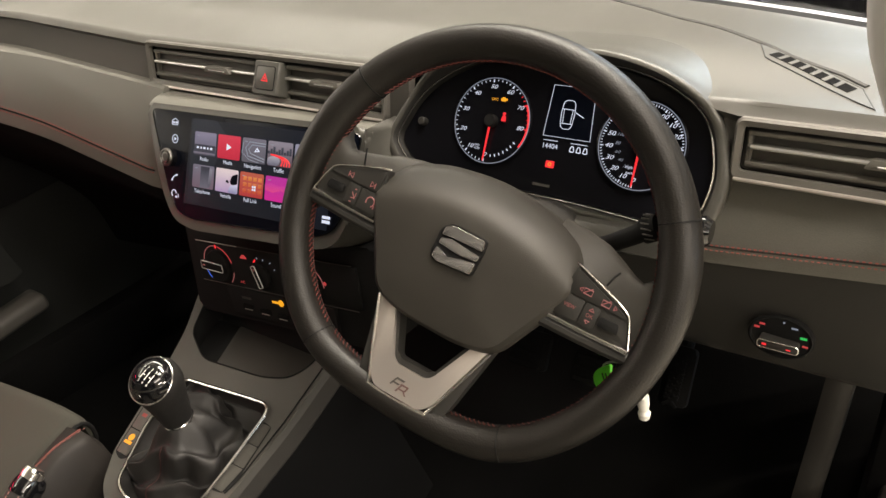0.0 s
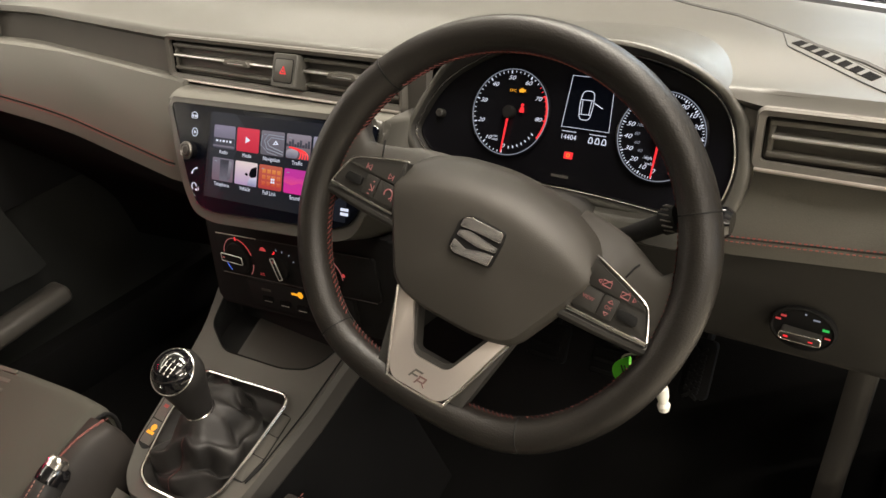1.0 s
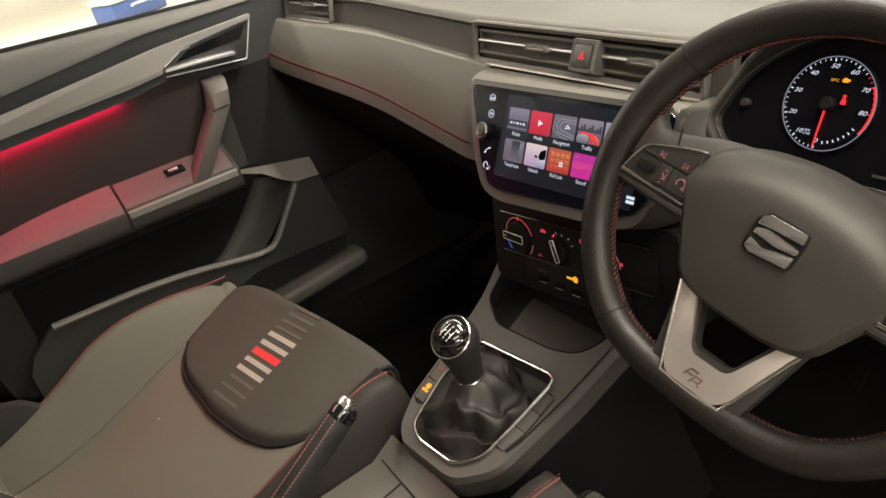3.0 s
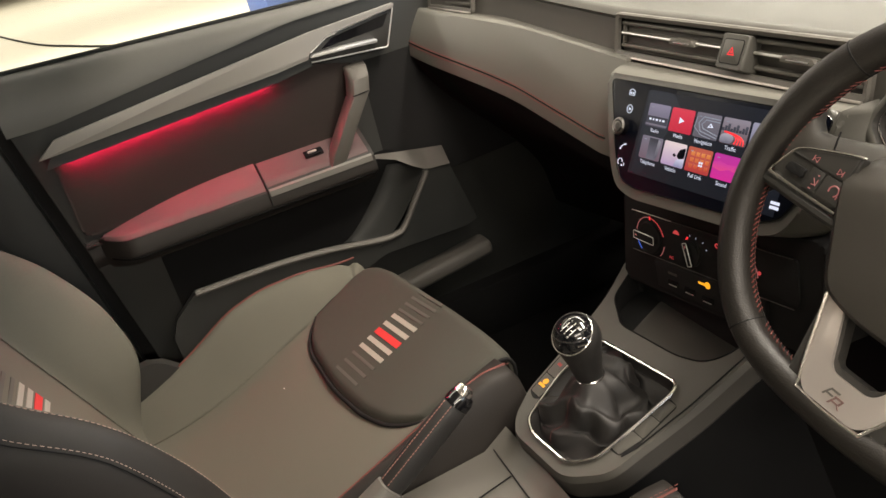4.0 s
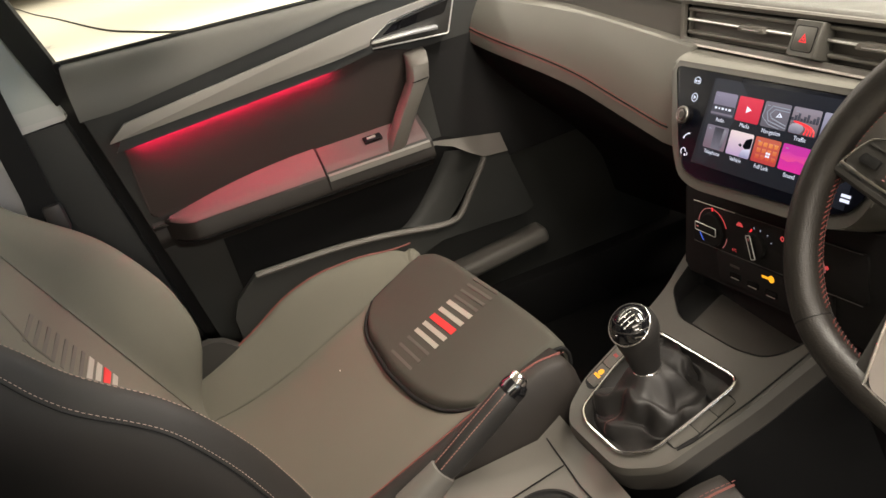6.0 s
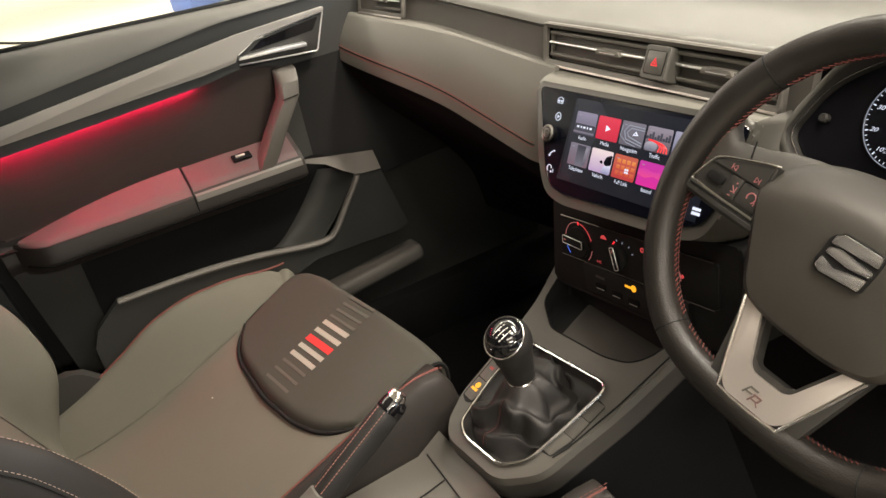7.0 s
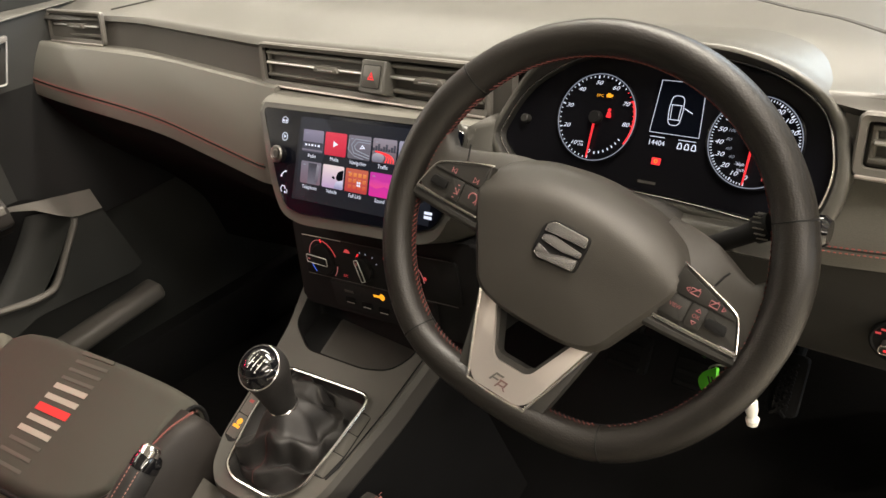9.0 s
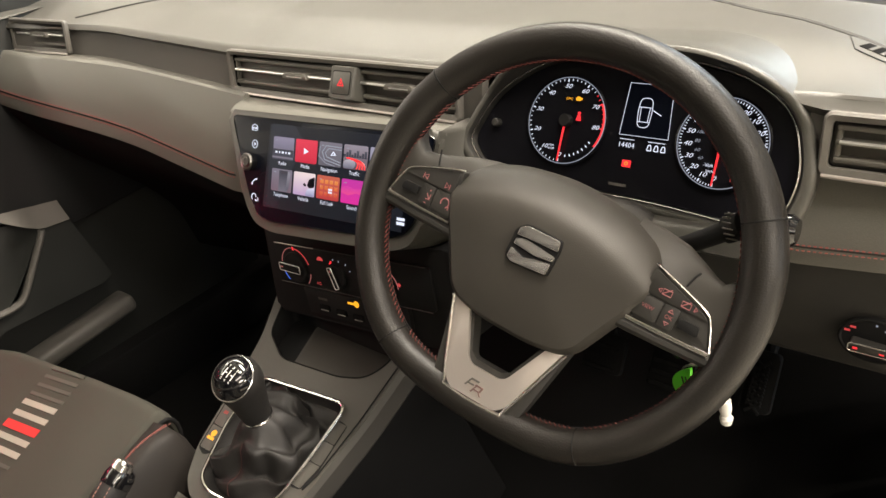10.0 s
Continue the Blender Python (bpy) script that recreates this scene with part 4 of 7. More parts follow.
for i, (word, c1, c2) in enumerate(TILES):
    col, row = i % 5, i // 5
    cx, cy, z = 0.0168 + 0.0369 * col, -0.0124 - 0.0352 * row, 0.0022
    part("menu_tile", bm_prism(rounded([(-W_, -H_), (W_, -H_), (W_, H_), (-W_, H_)], 0.002), 0.0004, pose(cx, cy, 0.0019)), tile_glow("tile_" + word.lower().replace(" ", "_"), c1, c2, 0.9), ts)
    if col < 4:
        part("caption", bm_text(word, 0.0058, pose(cx, cy - H_ - 0.0040, 0.0020)), LWHITE, ts)
    if col < 4 and word not in ("Media", "Vehicle"):
        picture(bm_box(0.0035, 0.0008, 0.0002, pose(cx - 0.0110, cy + 0.0085, z)), LDIM)
    if word == "Media":
        part("play_mark", bm_prism([(cx - 0.0030, cy - 0.0034), (cx + 0.0042, cy), (cx - 0.0030, cy + 0.0034)], 0.0002, pose(0, 0, z)), LWHITE, ts)
    if word == "Radio":
        picture(bm_prism(rounded([(cx - W_, cy - 0.0124), (cx + W_, cy - 0.0124), (cx + W_, cy - 0.0010), (cx - W_, cy - 0.0010)], 0.001), 0.0002, pose(0, 0, z)), tile_glow("radio_band", (0.07, 0.07, 0.10), (0.05, 0.05, 0.07), 0.9))
        picture(join(*[bm_box(0.0034 - 0.0016 * (k % 2), 0.0022, 0.0002, pose(cx - 0.0105 + 0.0053 * k, cy - 0.0044, z + 0.0003)) for k in range(5)]), LWHITE)
        picture(bm_box(2 * W_, 0.0020, 0.0002, pose(cx, cy - 0.0100, z + 0.0003)), tile_glow("radio_foot", (0.20, 0.18, 0.24), (0.22, 0.20, 0.26), 0.9))
    if word == "Navigation":
        picture(join(bm_tube([(cx + 0.0165, cy + 0.0080, z), (cx - 0.0060, cy + 0.0085, z), (cx - 0.0115, cy + 0.0020, z), (cx - 0.0075, cy - 0.0060, z), (cx + 0.0160, cy - 0.0100, z)], 0.0006, 5),
                     bm_tube([(cx + 0.0165, cy + 0.0055, z), (cx - 0.0020, cy + 0.0058, z), (cx - 0.0070, cy + 0.0010, z), (cx - 0.0040, cy - 0.0030, z), (cx + 0.0160, cy - 0.0075, z)], 0.0006, 5),
                     bm_tube([(cx - 0.0150, cy + 0.0075, z), (cx - 0.0165, cy - 0.0030, z), (cx - 0.0060, cy - 0.0095, z), (cx + 0.0080, cy - 0.0115, z)], 0.0004, 5)), LDIM)
        picture(bm_rings([[(cx + 0.0010, cy - 0.0014, z), (cx + 0.0095, cy - 0.0004, z), (cx + 0.0050, cy + 0.0036, z)], [(cx + 0.0032, cy - 0.0002, z), (cx + 0.0066, cy + 0.0003, z), (cx + 0.0050, cy + 0.0018, z)]], True, False), LWHITE)
    if word == "Traffic":
        picture(join(*[bm_box(0.0030, 0.0030 + 0.0022 * ((k * 7) % 3), 0.0002, pose(cx - 0.0150 + 0.0037 * k, cy + 0.0010 + 0.0011 * ((k * 7) % 3), z)) for k in range(9)]), tile_glow("skyline", (0.05, 0.05, 0.07), (0.09, 0.09, 0.12), 0.9))
        picture(bm_prism(rounded([(cx - 0.0165, cy - 0.0120), (cx - 0.0010, cy - 0.0120), (cx + 0.0020, cy - 0.0050), (cx - 0.0060, cy - 0.0020), (cx - 0.0160, cy - 0.0040)], 0.004), 0.0002, pose(0, 0, z + 0.0002)), tile_glow("headlight_trail", (0.16, 0.16, 0.22), (0.52, 0.48, 0.55), 0.9))
        picture(join(*[bm_tube(spline([(cx + 0.0030 + 0.0038 * k, cy - 0.0115, z), (cx + 0.0046 + 0.0030 * k, cy - 0.0070, z), (cx + 0.0010 + 0.0020 * k, cy - 0.0034, z), (cx - 0.0120 + 0.0015 * k, cy - 0.0012, z)], 4), 0.00075, 5) for k in range(4)]), LRED, "red tail light trails")
    if word == "Full Link":
        picture(join(*[bm_box(0.0052, 0.0042, 0.0002, pose(cx - 0.0080 + 0.0072 * (k % 4) - 0.0010, cy + 0.0062 - 0.0064 * (k // 4), z), 0.0001) for k in range(12)]), tile_glow("app_squares", (0.75, 0.10, 0.05), (0.95, 0.32, 0.08), 0.8))
        picture(join(*[bm_box(0.0022, 0.0020, 0.0003, pose(cx + 0.0046 + (0.0015 if k % 2 else -0.0015), cy - 0.0030 + (0.0014 if k // 2 else -0.0014), z + 0.0003)) for k in range(4)]), LWHITE)
    if word == "Vehicle":
        picture(bm_prism(rounded([(cx + 0.0166, cy + 0.0090), (cx + 0.0080, cy + 0.0060), (cx + 0.0050, cy - 0.0010), (cx + 0.0090, cy - 0.0038), (cx + 0.0166, cy - 0.0020)], 0.002), 0.0002, pose(0, 0, z)), SCREENBLK, "dark side window in the picture")
        picture(bm_prism(rounded([(cx - 0.0012, cy - 0.0010), (cx + 0.0030, cy - 0.0026), (cx + 0.0040, cy - 0.0004), (cx + 0.0010, cy + 0.0014)], 0.0006), 0.0002, pose(0, 0, z + 0.0001)), SCREENBLK)
        picture(bm_prism(rounded([(cx + 0.0030, cy - 0.0120), (cx + 0.0166, cy - 0.0120), (cx + 0.0166, cy - 0.0024), (cx + 0.0060, cy - 0.0044)], 0.002), 0.0002, pose(0, 0, z)), tile_glow("car_body_picture", (0.30, 0.30, 0.50), (0.80, 0.78, 0.95), 0.9))
    if word == "Telephone":
        picture(bm_prism([(cx - 0.0040, cy - 0.0120), (cx + 0.0105, cy - 0.0120), (cx + 0.0105, cy + 0.0110), (cx - 0.0040, cy + 0.0110)], 0.0002, pose(0, 0, z)), tile_glow("phone_slab", (0.20, 0.19, 0.24), (0.05, 0.05, 0.07), 0.8))
        picture(bm_prism([(cx + 0.0085, cy - 0.0100), (cx + 0.0125, cy - 0.0090), (cx + 0.0150, cy + 0.0090), (cx + 0.0105, cy + 0.0105)], 0.0002, pose(0, 0, z + 0.0002)), tile_glow("phone_edge", (0.14, 0.13, 0.17), (0.34, 0.32, 0.38), 0.8))
    if word == "Sound":
        picture(bm_prism([(cx - W_, cy - 0.0020), (cx - 0.0060, cy - 0.0040), (cx + 0.0050, cy - 0.0010), (cx + W_, cy - 0.0030), (cx + W_, cy + 0.0050), (cx + 0.0020, cy + 0.0035), (cx - 0.0080, cy + 0.0055), (cx - W_, cy + 0.0035)], 0.0002, pose(0, 0, z)), tile_glow("sound_wave", (0.90, 0.08, 0.30), (0.72, 0.05, 0.42), 0.9))
part("home_mark", join(bm_box(0.0100, 0.0028, 0.0003, pose(0.1950, -0.0662, 0.0022)), bm_box(0.0100, 0.0030, 0.0003, pose(0.1950, -0.0705, 0.0022))), LWHITE, ts)
# touch icons down the edge, and the turning knob
ICZ = 0.0016
part("touch_icon", join(bm_tube(outline_path(rounded([(-0.0392, 0.0042), (-0.0298, 0.0042), (-0.0298, 0.0090), (-0.0345, 0.0112), (-0.0392, 0.0090)], 0.001), ICZ), 0.0004, 5, True), bm_box(0.0026, 0.0024, 0.0003, pose(-0.0367, 0.0066, ICZ)), bm_box(0.0026, 0.0024, 0.0003, pose(-0.0325, 0.0066, ICZ))), LWHITE, ts, "lit radio icon")
part("touch_icon", join(bm_tube([(-0.0328 + 0.0046 * math.cos(k * 0.5236), -0.0112 + 0.0046 * math.sin(k * 0.5236), ICZ) for k in range(12)], 0.00042, 5, True), bm_prism([(-0.0343, -0.0132), (-0.0305, -0.0112), (-0.0343, -0.0092)], 0.0003, pose(0, 0, ICZ))), LWHITE, ts, "lit media icon")
part("touch_icon", bm_tube(spline([(-0.0340, -0.0575, ICZ), (-0.0328, -0.0545, ICZ), (-0.0290, -0.0515, ICZ), (-0.0258, -0.0505, ICZ)], 4), lambda i: 0.0010 if i in (0, 1, 2, 10, 11, 12) else 0.0006, 5), LWHITE, ts, "lit telephone icon")
part("touch_icon", join(bm_tube([(-0.0295 + 0.0038 * math.cos(k * 0.5236), -0.0712 + 0.0038 * math.sin(k * 0.5236), ICZ) for k in range(9)], 0.0005, 5), bm_tube([(-0.0262, -0.0740, ICZ), (-0.0250, -0.0757, ICZ)], 0.0009, 5), bm_tube([(-0.0225, -0.0715, ICZ), (-0.0218, -0.0735, ICZ), (-0.0225, -0.0755, ICZ)], 0.0004, 5)), LWHITE, ts, "lit voice icon")
KNM = pose(-0.0378, -0.0322, 0.0008) @ Matrix.Diagonal((0.88, 0.88, 1, 1))
kn = part("volume_knob", bm_lathe([(0.0112, 0.0), (0.0112, 0.007), (0.0100, 0.0084), (0.0001, 0.0084)], 28, KNM), GLOSS, ts, "black turning knob with a bright metal ring")
part("knob_ring", bm_lathe([(0.0113, 0.0060), (0.0115, 0.0078), (0.0104, 0.0092), (0.0090, 0.0094), (0.0084, 0.0084)], 32, KNM), DARKMETAL, kn, "bright metal ring")
part("knob_ring", bm_lathe([(0.0066, 0.0080), (0.0066, 0.0091), (0.0050, 0.0093), (0.0046, 0.0086)], 32, KNM), DARKMETAL, kn, "inner metal ring")
part("knob_cap", bm_lathe([(0.0046, 0.0), (0.0046, 0.0004), (0.0001, 0.0006)], 20, KNM @ pose(0, 0, 0.0084)), KNEE, kn)

# climate panel
AM = frame_m((0.0, 0.085, 0.46), (1, 0, 0), (0, 0.10, 0.995)) @ pose(0, 0, 0, 0, 0, 6)
ac = thing("climate_panel", "black climate control panel with two turning knobs", "climate controls", at=AM)
part("panel", bm_prism(rounded([(-0.136, -0.060), (0.170, -0.060), (0.180, 0.062), (-0.122, 0.062)], 0.010), 0.07, pose(0, 0, -0.003), 0.004), RUBBER_AND_SHADE, ac)
part("insert", bm_prism(rounded([(-0.112, -0.0125), (0.150, -0.0125), (0.150, 0.0395), (-0.107, 0.0395)], 0.006), 0.004, pose(0, 0, 0.0), 0.001), RUBBER_AND_SHADE, ac, "matt black insert")
# one dark line in two stretches, this one coloured silver as a highlight
part("trim_line", bm_tube([(-0.104, 0.0403, 0.0006), (-0.030, 0.0400, 0.0006)], 0.0006, 6), SATIN, ac, "stretch of the thin line with a painted highlight")
part("trim_line", bm_tube([(-0.030, 0.0400, 0.0006), (0.145, 0.0400, 0.0006)], 0.0006, 6), KNEE, ac)
part("trim_line", bm_tube([(-0.108, -0.0130, 0.0006), (0.145, -0.0130, 0.0006)], 0.0006, 6), KNEE, ac)


def turn_knob(x, y, r, x0, x1, gy, angle, name, label):
    """A flat turning knob with a raised bar grip, its edge picked out in bright metal."""
    k = part(name, bm_lathe([(r, 0.0), (r * 0.98, 0.003), (r * 0.92, 0.004), (0.0001, 0.004)], 36), RUBBER_AND_SHADE, ac, label, m=pose(x, y, 0.0, 0, 0, angle))
    o = rounded([(x0, -gy), (x1, -gy), (x1, gy), (x0, gy)], gy * 0.35)
    part("grip", bm_prism(o, 0.004, pose(0, 0, 0.0070), 0.0006), RUBBER_AND_SHADE, k)
    part("chrome_edge", bm_tube(outline_path(o, 0.0068), 0.0006, 6, True), BRIGHT, k, "bright metal outline")
    return k


tk = turn_knob(-0.0710, 0.0105, 0.0205, -0.0250, 0.0125, 0.0050, -3, "temperature_knob", "flat black temperature knob with a bright outlined grip")
part("pointer", bm_box(0.0040, 0.0016, 0.0004, pose(-0.0205, 0, 0.0072)), LICON, tk)
fk = turn_knob(0.0004, 0.0090, 0.0165, -0.0145, 0.0130, 0.0032, 106, "fan_knob", "flat black fan knob with a slim bright outlined grip")
part("pointer", bm_box(0.0034, 0.0014, 0.0004, pose(0.0085, 0, 0.0072)), LICON, fk)
turn_knob(0.0755, 0.0080, 0.0205, -0.0140, 0.0180, 0.0050, 30, "air_flow_knob", "flat black air flow knob with a bright outlined grip")


def scale_arc(x, y, r, a0, a1, thick, mat, label=""):
    part("scale", bm_tube([(x + r * math.cos(radians(a)), y + r * math.sin(radians(a)), 0.0012) for a in range(a0, a1, 5)], thick, 5), mat, ac, label)


scale_arc(-0.0710, 0.0105, 0.0258, 88, 176, 0.0005, LICON, "lit red temperature arc")
scale_arc(-0.0710, 0.0105, 0.0258, 15, 86, 0.0005, LREDSOFT)
scale_arc(-0.0710, 0.0105, 0.0258, -48, -10, 0.0005, LICON)
scale_arc(-0.0710, 0.0105, 0.0258, 200, 228, 0.0005, LBLUE, "lit blue end of the temperature arc")
scale_arc(0.0755, 0.0080, 0.0250, 0, 60, 0.0005, LICON)
part("pointer", bm_box(0.0018, 0.0044, 0.0006, pose(-0.0690, 0.0358, 0.0014)), LRED, ac)
part("pointer", bm_lathe([(0.0022, 0.0), (0.0022, 0.0006), (0.0001, 0.0006)], 10, pose(0.1030, 0.0140, 0.0012)), LREDSOFT, ac)
part("scale", join(*[bm_box(0.0012, 0.0022, 0.0003, pose(x, y, 0.0012, 0, 0, a)) for x, y, a in ((0.0010, 0.0300, 10), (0.0106, 0.0290, -15), (0.0216, 0.0265, -40), (0.0268, 0.0190, -65))]), LDIM, ac)
part("pointer", join(*[bm_lathe([(r, 0.0), (r, 0.0006), (0.0001, 0.0006)], 10, pose(x, y, 0.0012)) for x, y, r in ((-0.0045, 0.0240, 0.0019), (-0.0080, 0.0215, 0.0013), (-0.0030, 0.0270, 0.0011))]), LRED, ac)
part("touch_icon", join(bm_prism([(-0.0285, 0.0262), (-0.0175, 0.0262), (-0.0182, 0.0286), (-0.0208, 0.0308), (-0.0246, 0.0308), (-0.0268, 0.0288)], 0.0004, pose(0, 0, 0.0012))), LREDSOFT, ac, "lit red recirculation icon")
part("caption", bm_text("A/C", 0.0050, pose(-0.0335, -0.0056, 0.0012)), LREDSOFT, ac)
part("touch_icon", bm_tube([(0.0434 + 0.0024 * math.cos(k * 0.7854), 0.0285 + 0.0024 * math.sin(k * 0.7854), 0.0012) for k in range(8)], 0.0007, 5, True), LREDSOFT, ac)
# sockets and the airbag lamp below the climate panel
sk = thing("socket_strip", "black strip with small sockets and a lit amber key lamp", "socket panel", at=AM)
part("plate", bm_prism(rounded([(-0.062, -0.050), (0.110, -0.050), (0.110, -0.0150), (-0.066, -0.0150)], 0.003), 0.006, pose(0, 0, 0.002), 0.001), RUBBER_AND_SHADE, sk)
for k in range(3):
    sp_ = pose(-0.0320 + 0.0290 * k, -0.0375 - 0.0015 * k, 0)
    so = part("socket", bm_prism(rounded([(-0.009, -0.004), (0.009, -0.004), (0.009, 0.004), (-0.009, 0.004)], 0.002), 0.004, pose(0, 0, 0.0032), 0.0008), CARPET_AND_SHADE, sk, m=sp_)
    part("socket_lip", bm_tube([(-0.0065, -0.0030, 0.0036), (0.0065, -0.0030, 0.0036)], 0.0007, 5), TRIMSIL, so, "bright worn socket edge")
part("caption_bar", bm_box(0.016, 0.0030, 0.0004, pose(-0.0330, -0.0260, 0.0022)), KNEE, sk, "small grey unreadable marking")
part("amber_lamp", join(bm_box(0.0100, 0.0028, 0.0004, pose(0.0170, -0.0230, 0.0024)), bm_lathe([(0.0042, 0), (0.0042, 0.0006), (0.0001, 0.0006)], 14, pose(0.0266, -0.0228, 0.0021))), LAMBER, sk, "lit amber key lamp")

# ---- steering wheel ----
PSI, TIL, YAW = radians(20.1), radians(28.97), radians(12.6)
U0, V0 = Vector((1, 0, 0)), Vector((0, math.sin(TIL), math.cos(TIL)))
WU, WV = U0 * math.cos(PSI) - V0 * math.sin(PSI), V0 * math.cos(PSI) + U0 * math.sin(PSI)
TURN_ = Matrix.Rotation(YAW, 3, "Z")
WM = frame_m((0.3313, 0.0307, 0.6188), TURN_ @ WU, TURN_ @ WV)
sw = thing("steering_wheel", "black leather steering wheel with red stitching and flat bottom", "steering wheel", at=WM)
RIM_R, LOW = 0.1565, -0.145
HUB = pose(0, -0.0118, 0) @ Matrix.Diagonal((0.95, 1, 1, 1))  # hub parts within the rim


def rim_point(q):
    x, y = RIM_R * math.cos(q), RIM_R * math.sin(q)
    s = 0.011
    return Vector((x, y + s * math.log1p(math.exp((LOW - y) / s)), 0))


def rim_radius(q):
    a = math.degrees(q) % 360
    g = 0.0140
    for c in (20, 160):
        g += 0.0016 * max(0, 1 - abs(a - c) / 28)
    return g


NQ = 144
QS = [2 * math.pi * i / NQ for i in range(NQ)]


def rim_ring(q, r, sides=18):
    p, t = rim_point(q), (rim_point(q + 0.01) - rim_point(q - 0.01)).normalized()
    out = Vector((t.y, -t.x, 0))
    return [p + out * (r * math.cos(a)) + Vector((0, 0, r * 1.15 * math.sin(a))) for a in [2 * math.pi * k / sides for k in range(sides)]]


part("rim", bm_rings([rim_ring(q, rim_radius(q)) for q in QS], True, False, True), LEATHER, sw, "black grained leather rim")
SEAMS = [radians(32), radians(148), radians(-124.5), radians(-55.5)]
for q in SEAMS:
    part("seam", bm_rings([rim_ring(q + d, rim_radius(q) + e) for d, e in ((-0.008, -0.002), (-0.003, 0.0004), (0.003, 0.0004), (0.008, -0.002))], True, False), RUBBER_AND_SHADE, sw, "dark leather joint")
st = []
for a0, a1 in ((32, 148), (148, 235.5), (-55.5, 32), (235.5, 304.5)):
    n = int((a1 - a0) * 0.56)
    for i in range(n):
        q = radians(mix(a0 + 2, a1 - 2, (i + 0.5) / n))
        ring1, ring2 = rim_ring(q - 0.016, rim_radius(q) + 0.0004, 36), rim_ring(q + 0.016, rim_radius(q) + 0.0004, 36)
        st.append(bm_tube([ring1[20], rim_ring(q, rim_radius(q) + 0.0004, 36)[18], ring2[17]], 0.00050, 4))
part("rim_seam", bm_tube([rim_ring(q, rim_radius(q) - 0.0003, 36)[19] for q in QS], 0.0009, 6, True), RUBBER_AND_SHADE, sw, "dark seam along the inside of the rim")
part("stitching", join(*st), REDSTITCH, sw, "red cross stitching along the inside of the rim")


def spoke(sx):
    """One side spoke, from the hub to the rim."""
    sec = []
    for t in (0.0, 0.2, 0.4, 0.55, 0.7, 0.78, 0.85, 0.9, 0.95, 1.0):
        u = mix(0.055, 0.1500, t)
        e = smooth((t - 0.70) / 0.30)
        top = float(np.interp(t, (0.0, 0.34, 0.58, 0.77, 1.0), (0.050, 0.0470, 0.0385, 0.0310, 0.0280) if sx > 0 else (0.044, 0.0395, 0.0305, 0.0255, 0.0255))) + 0.034 * e * e
        bot = -0.0195 - 0.022 * e * e
        w0 = mix(0.006, 0.004, t)
        cz, hh = (top + bot) / 2, (top - bot) / 2
        ring = []
        for a in [2 * math.pi * k / 28 for k in range(28)]:
            y = cz + hh * math.copysign(abs(math.sin(a)) ** 0.55, math.sin(a))
            back = 0.71 * max(0.0, y - 0.030 + 2.6 * u * u) * (1 - smooth((t - 0.25) / 0.6))
            ring.append((sx * u, y, w0 - 0.013 + 0.011 * math.copysign(abs(math.cos(a)) ** 0.6, math.cos(a)) - back))
        sec.append(ring)
    return bm_rings(sec)


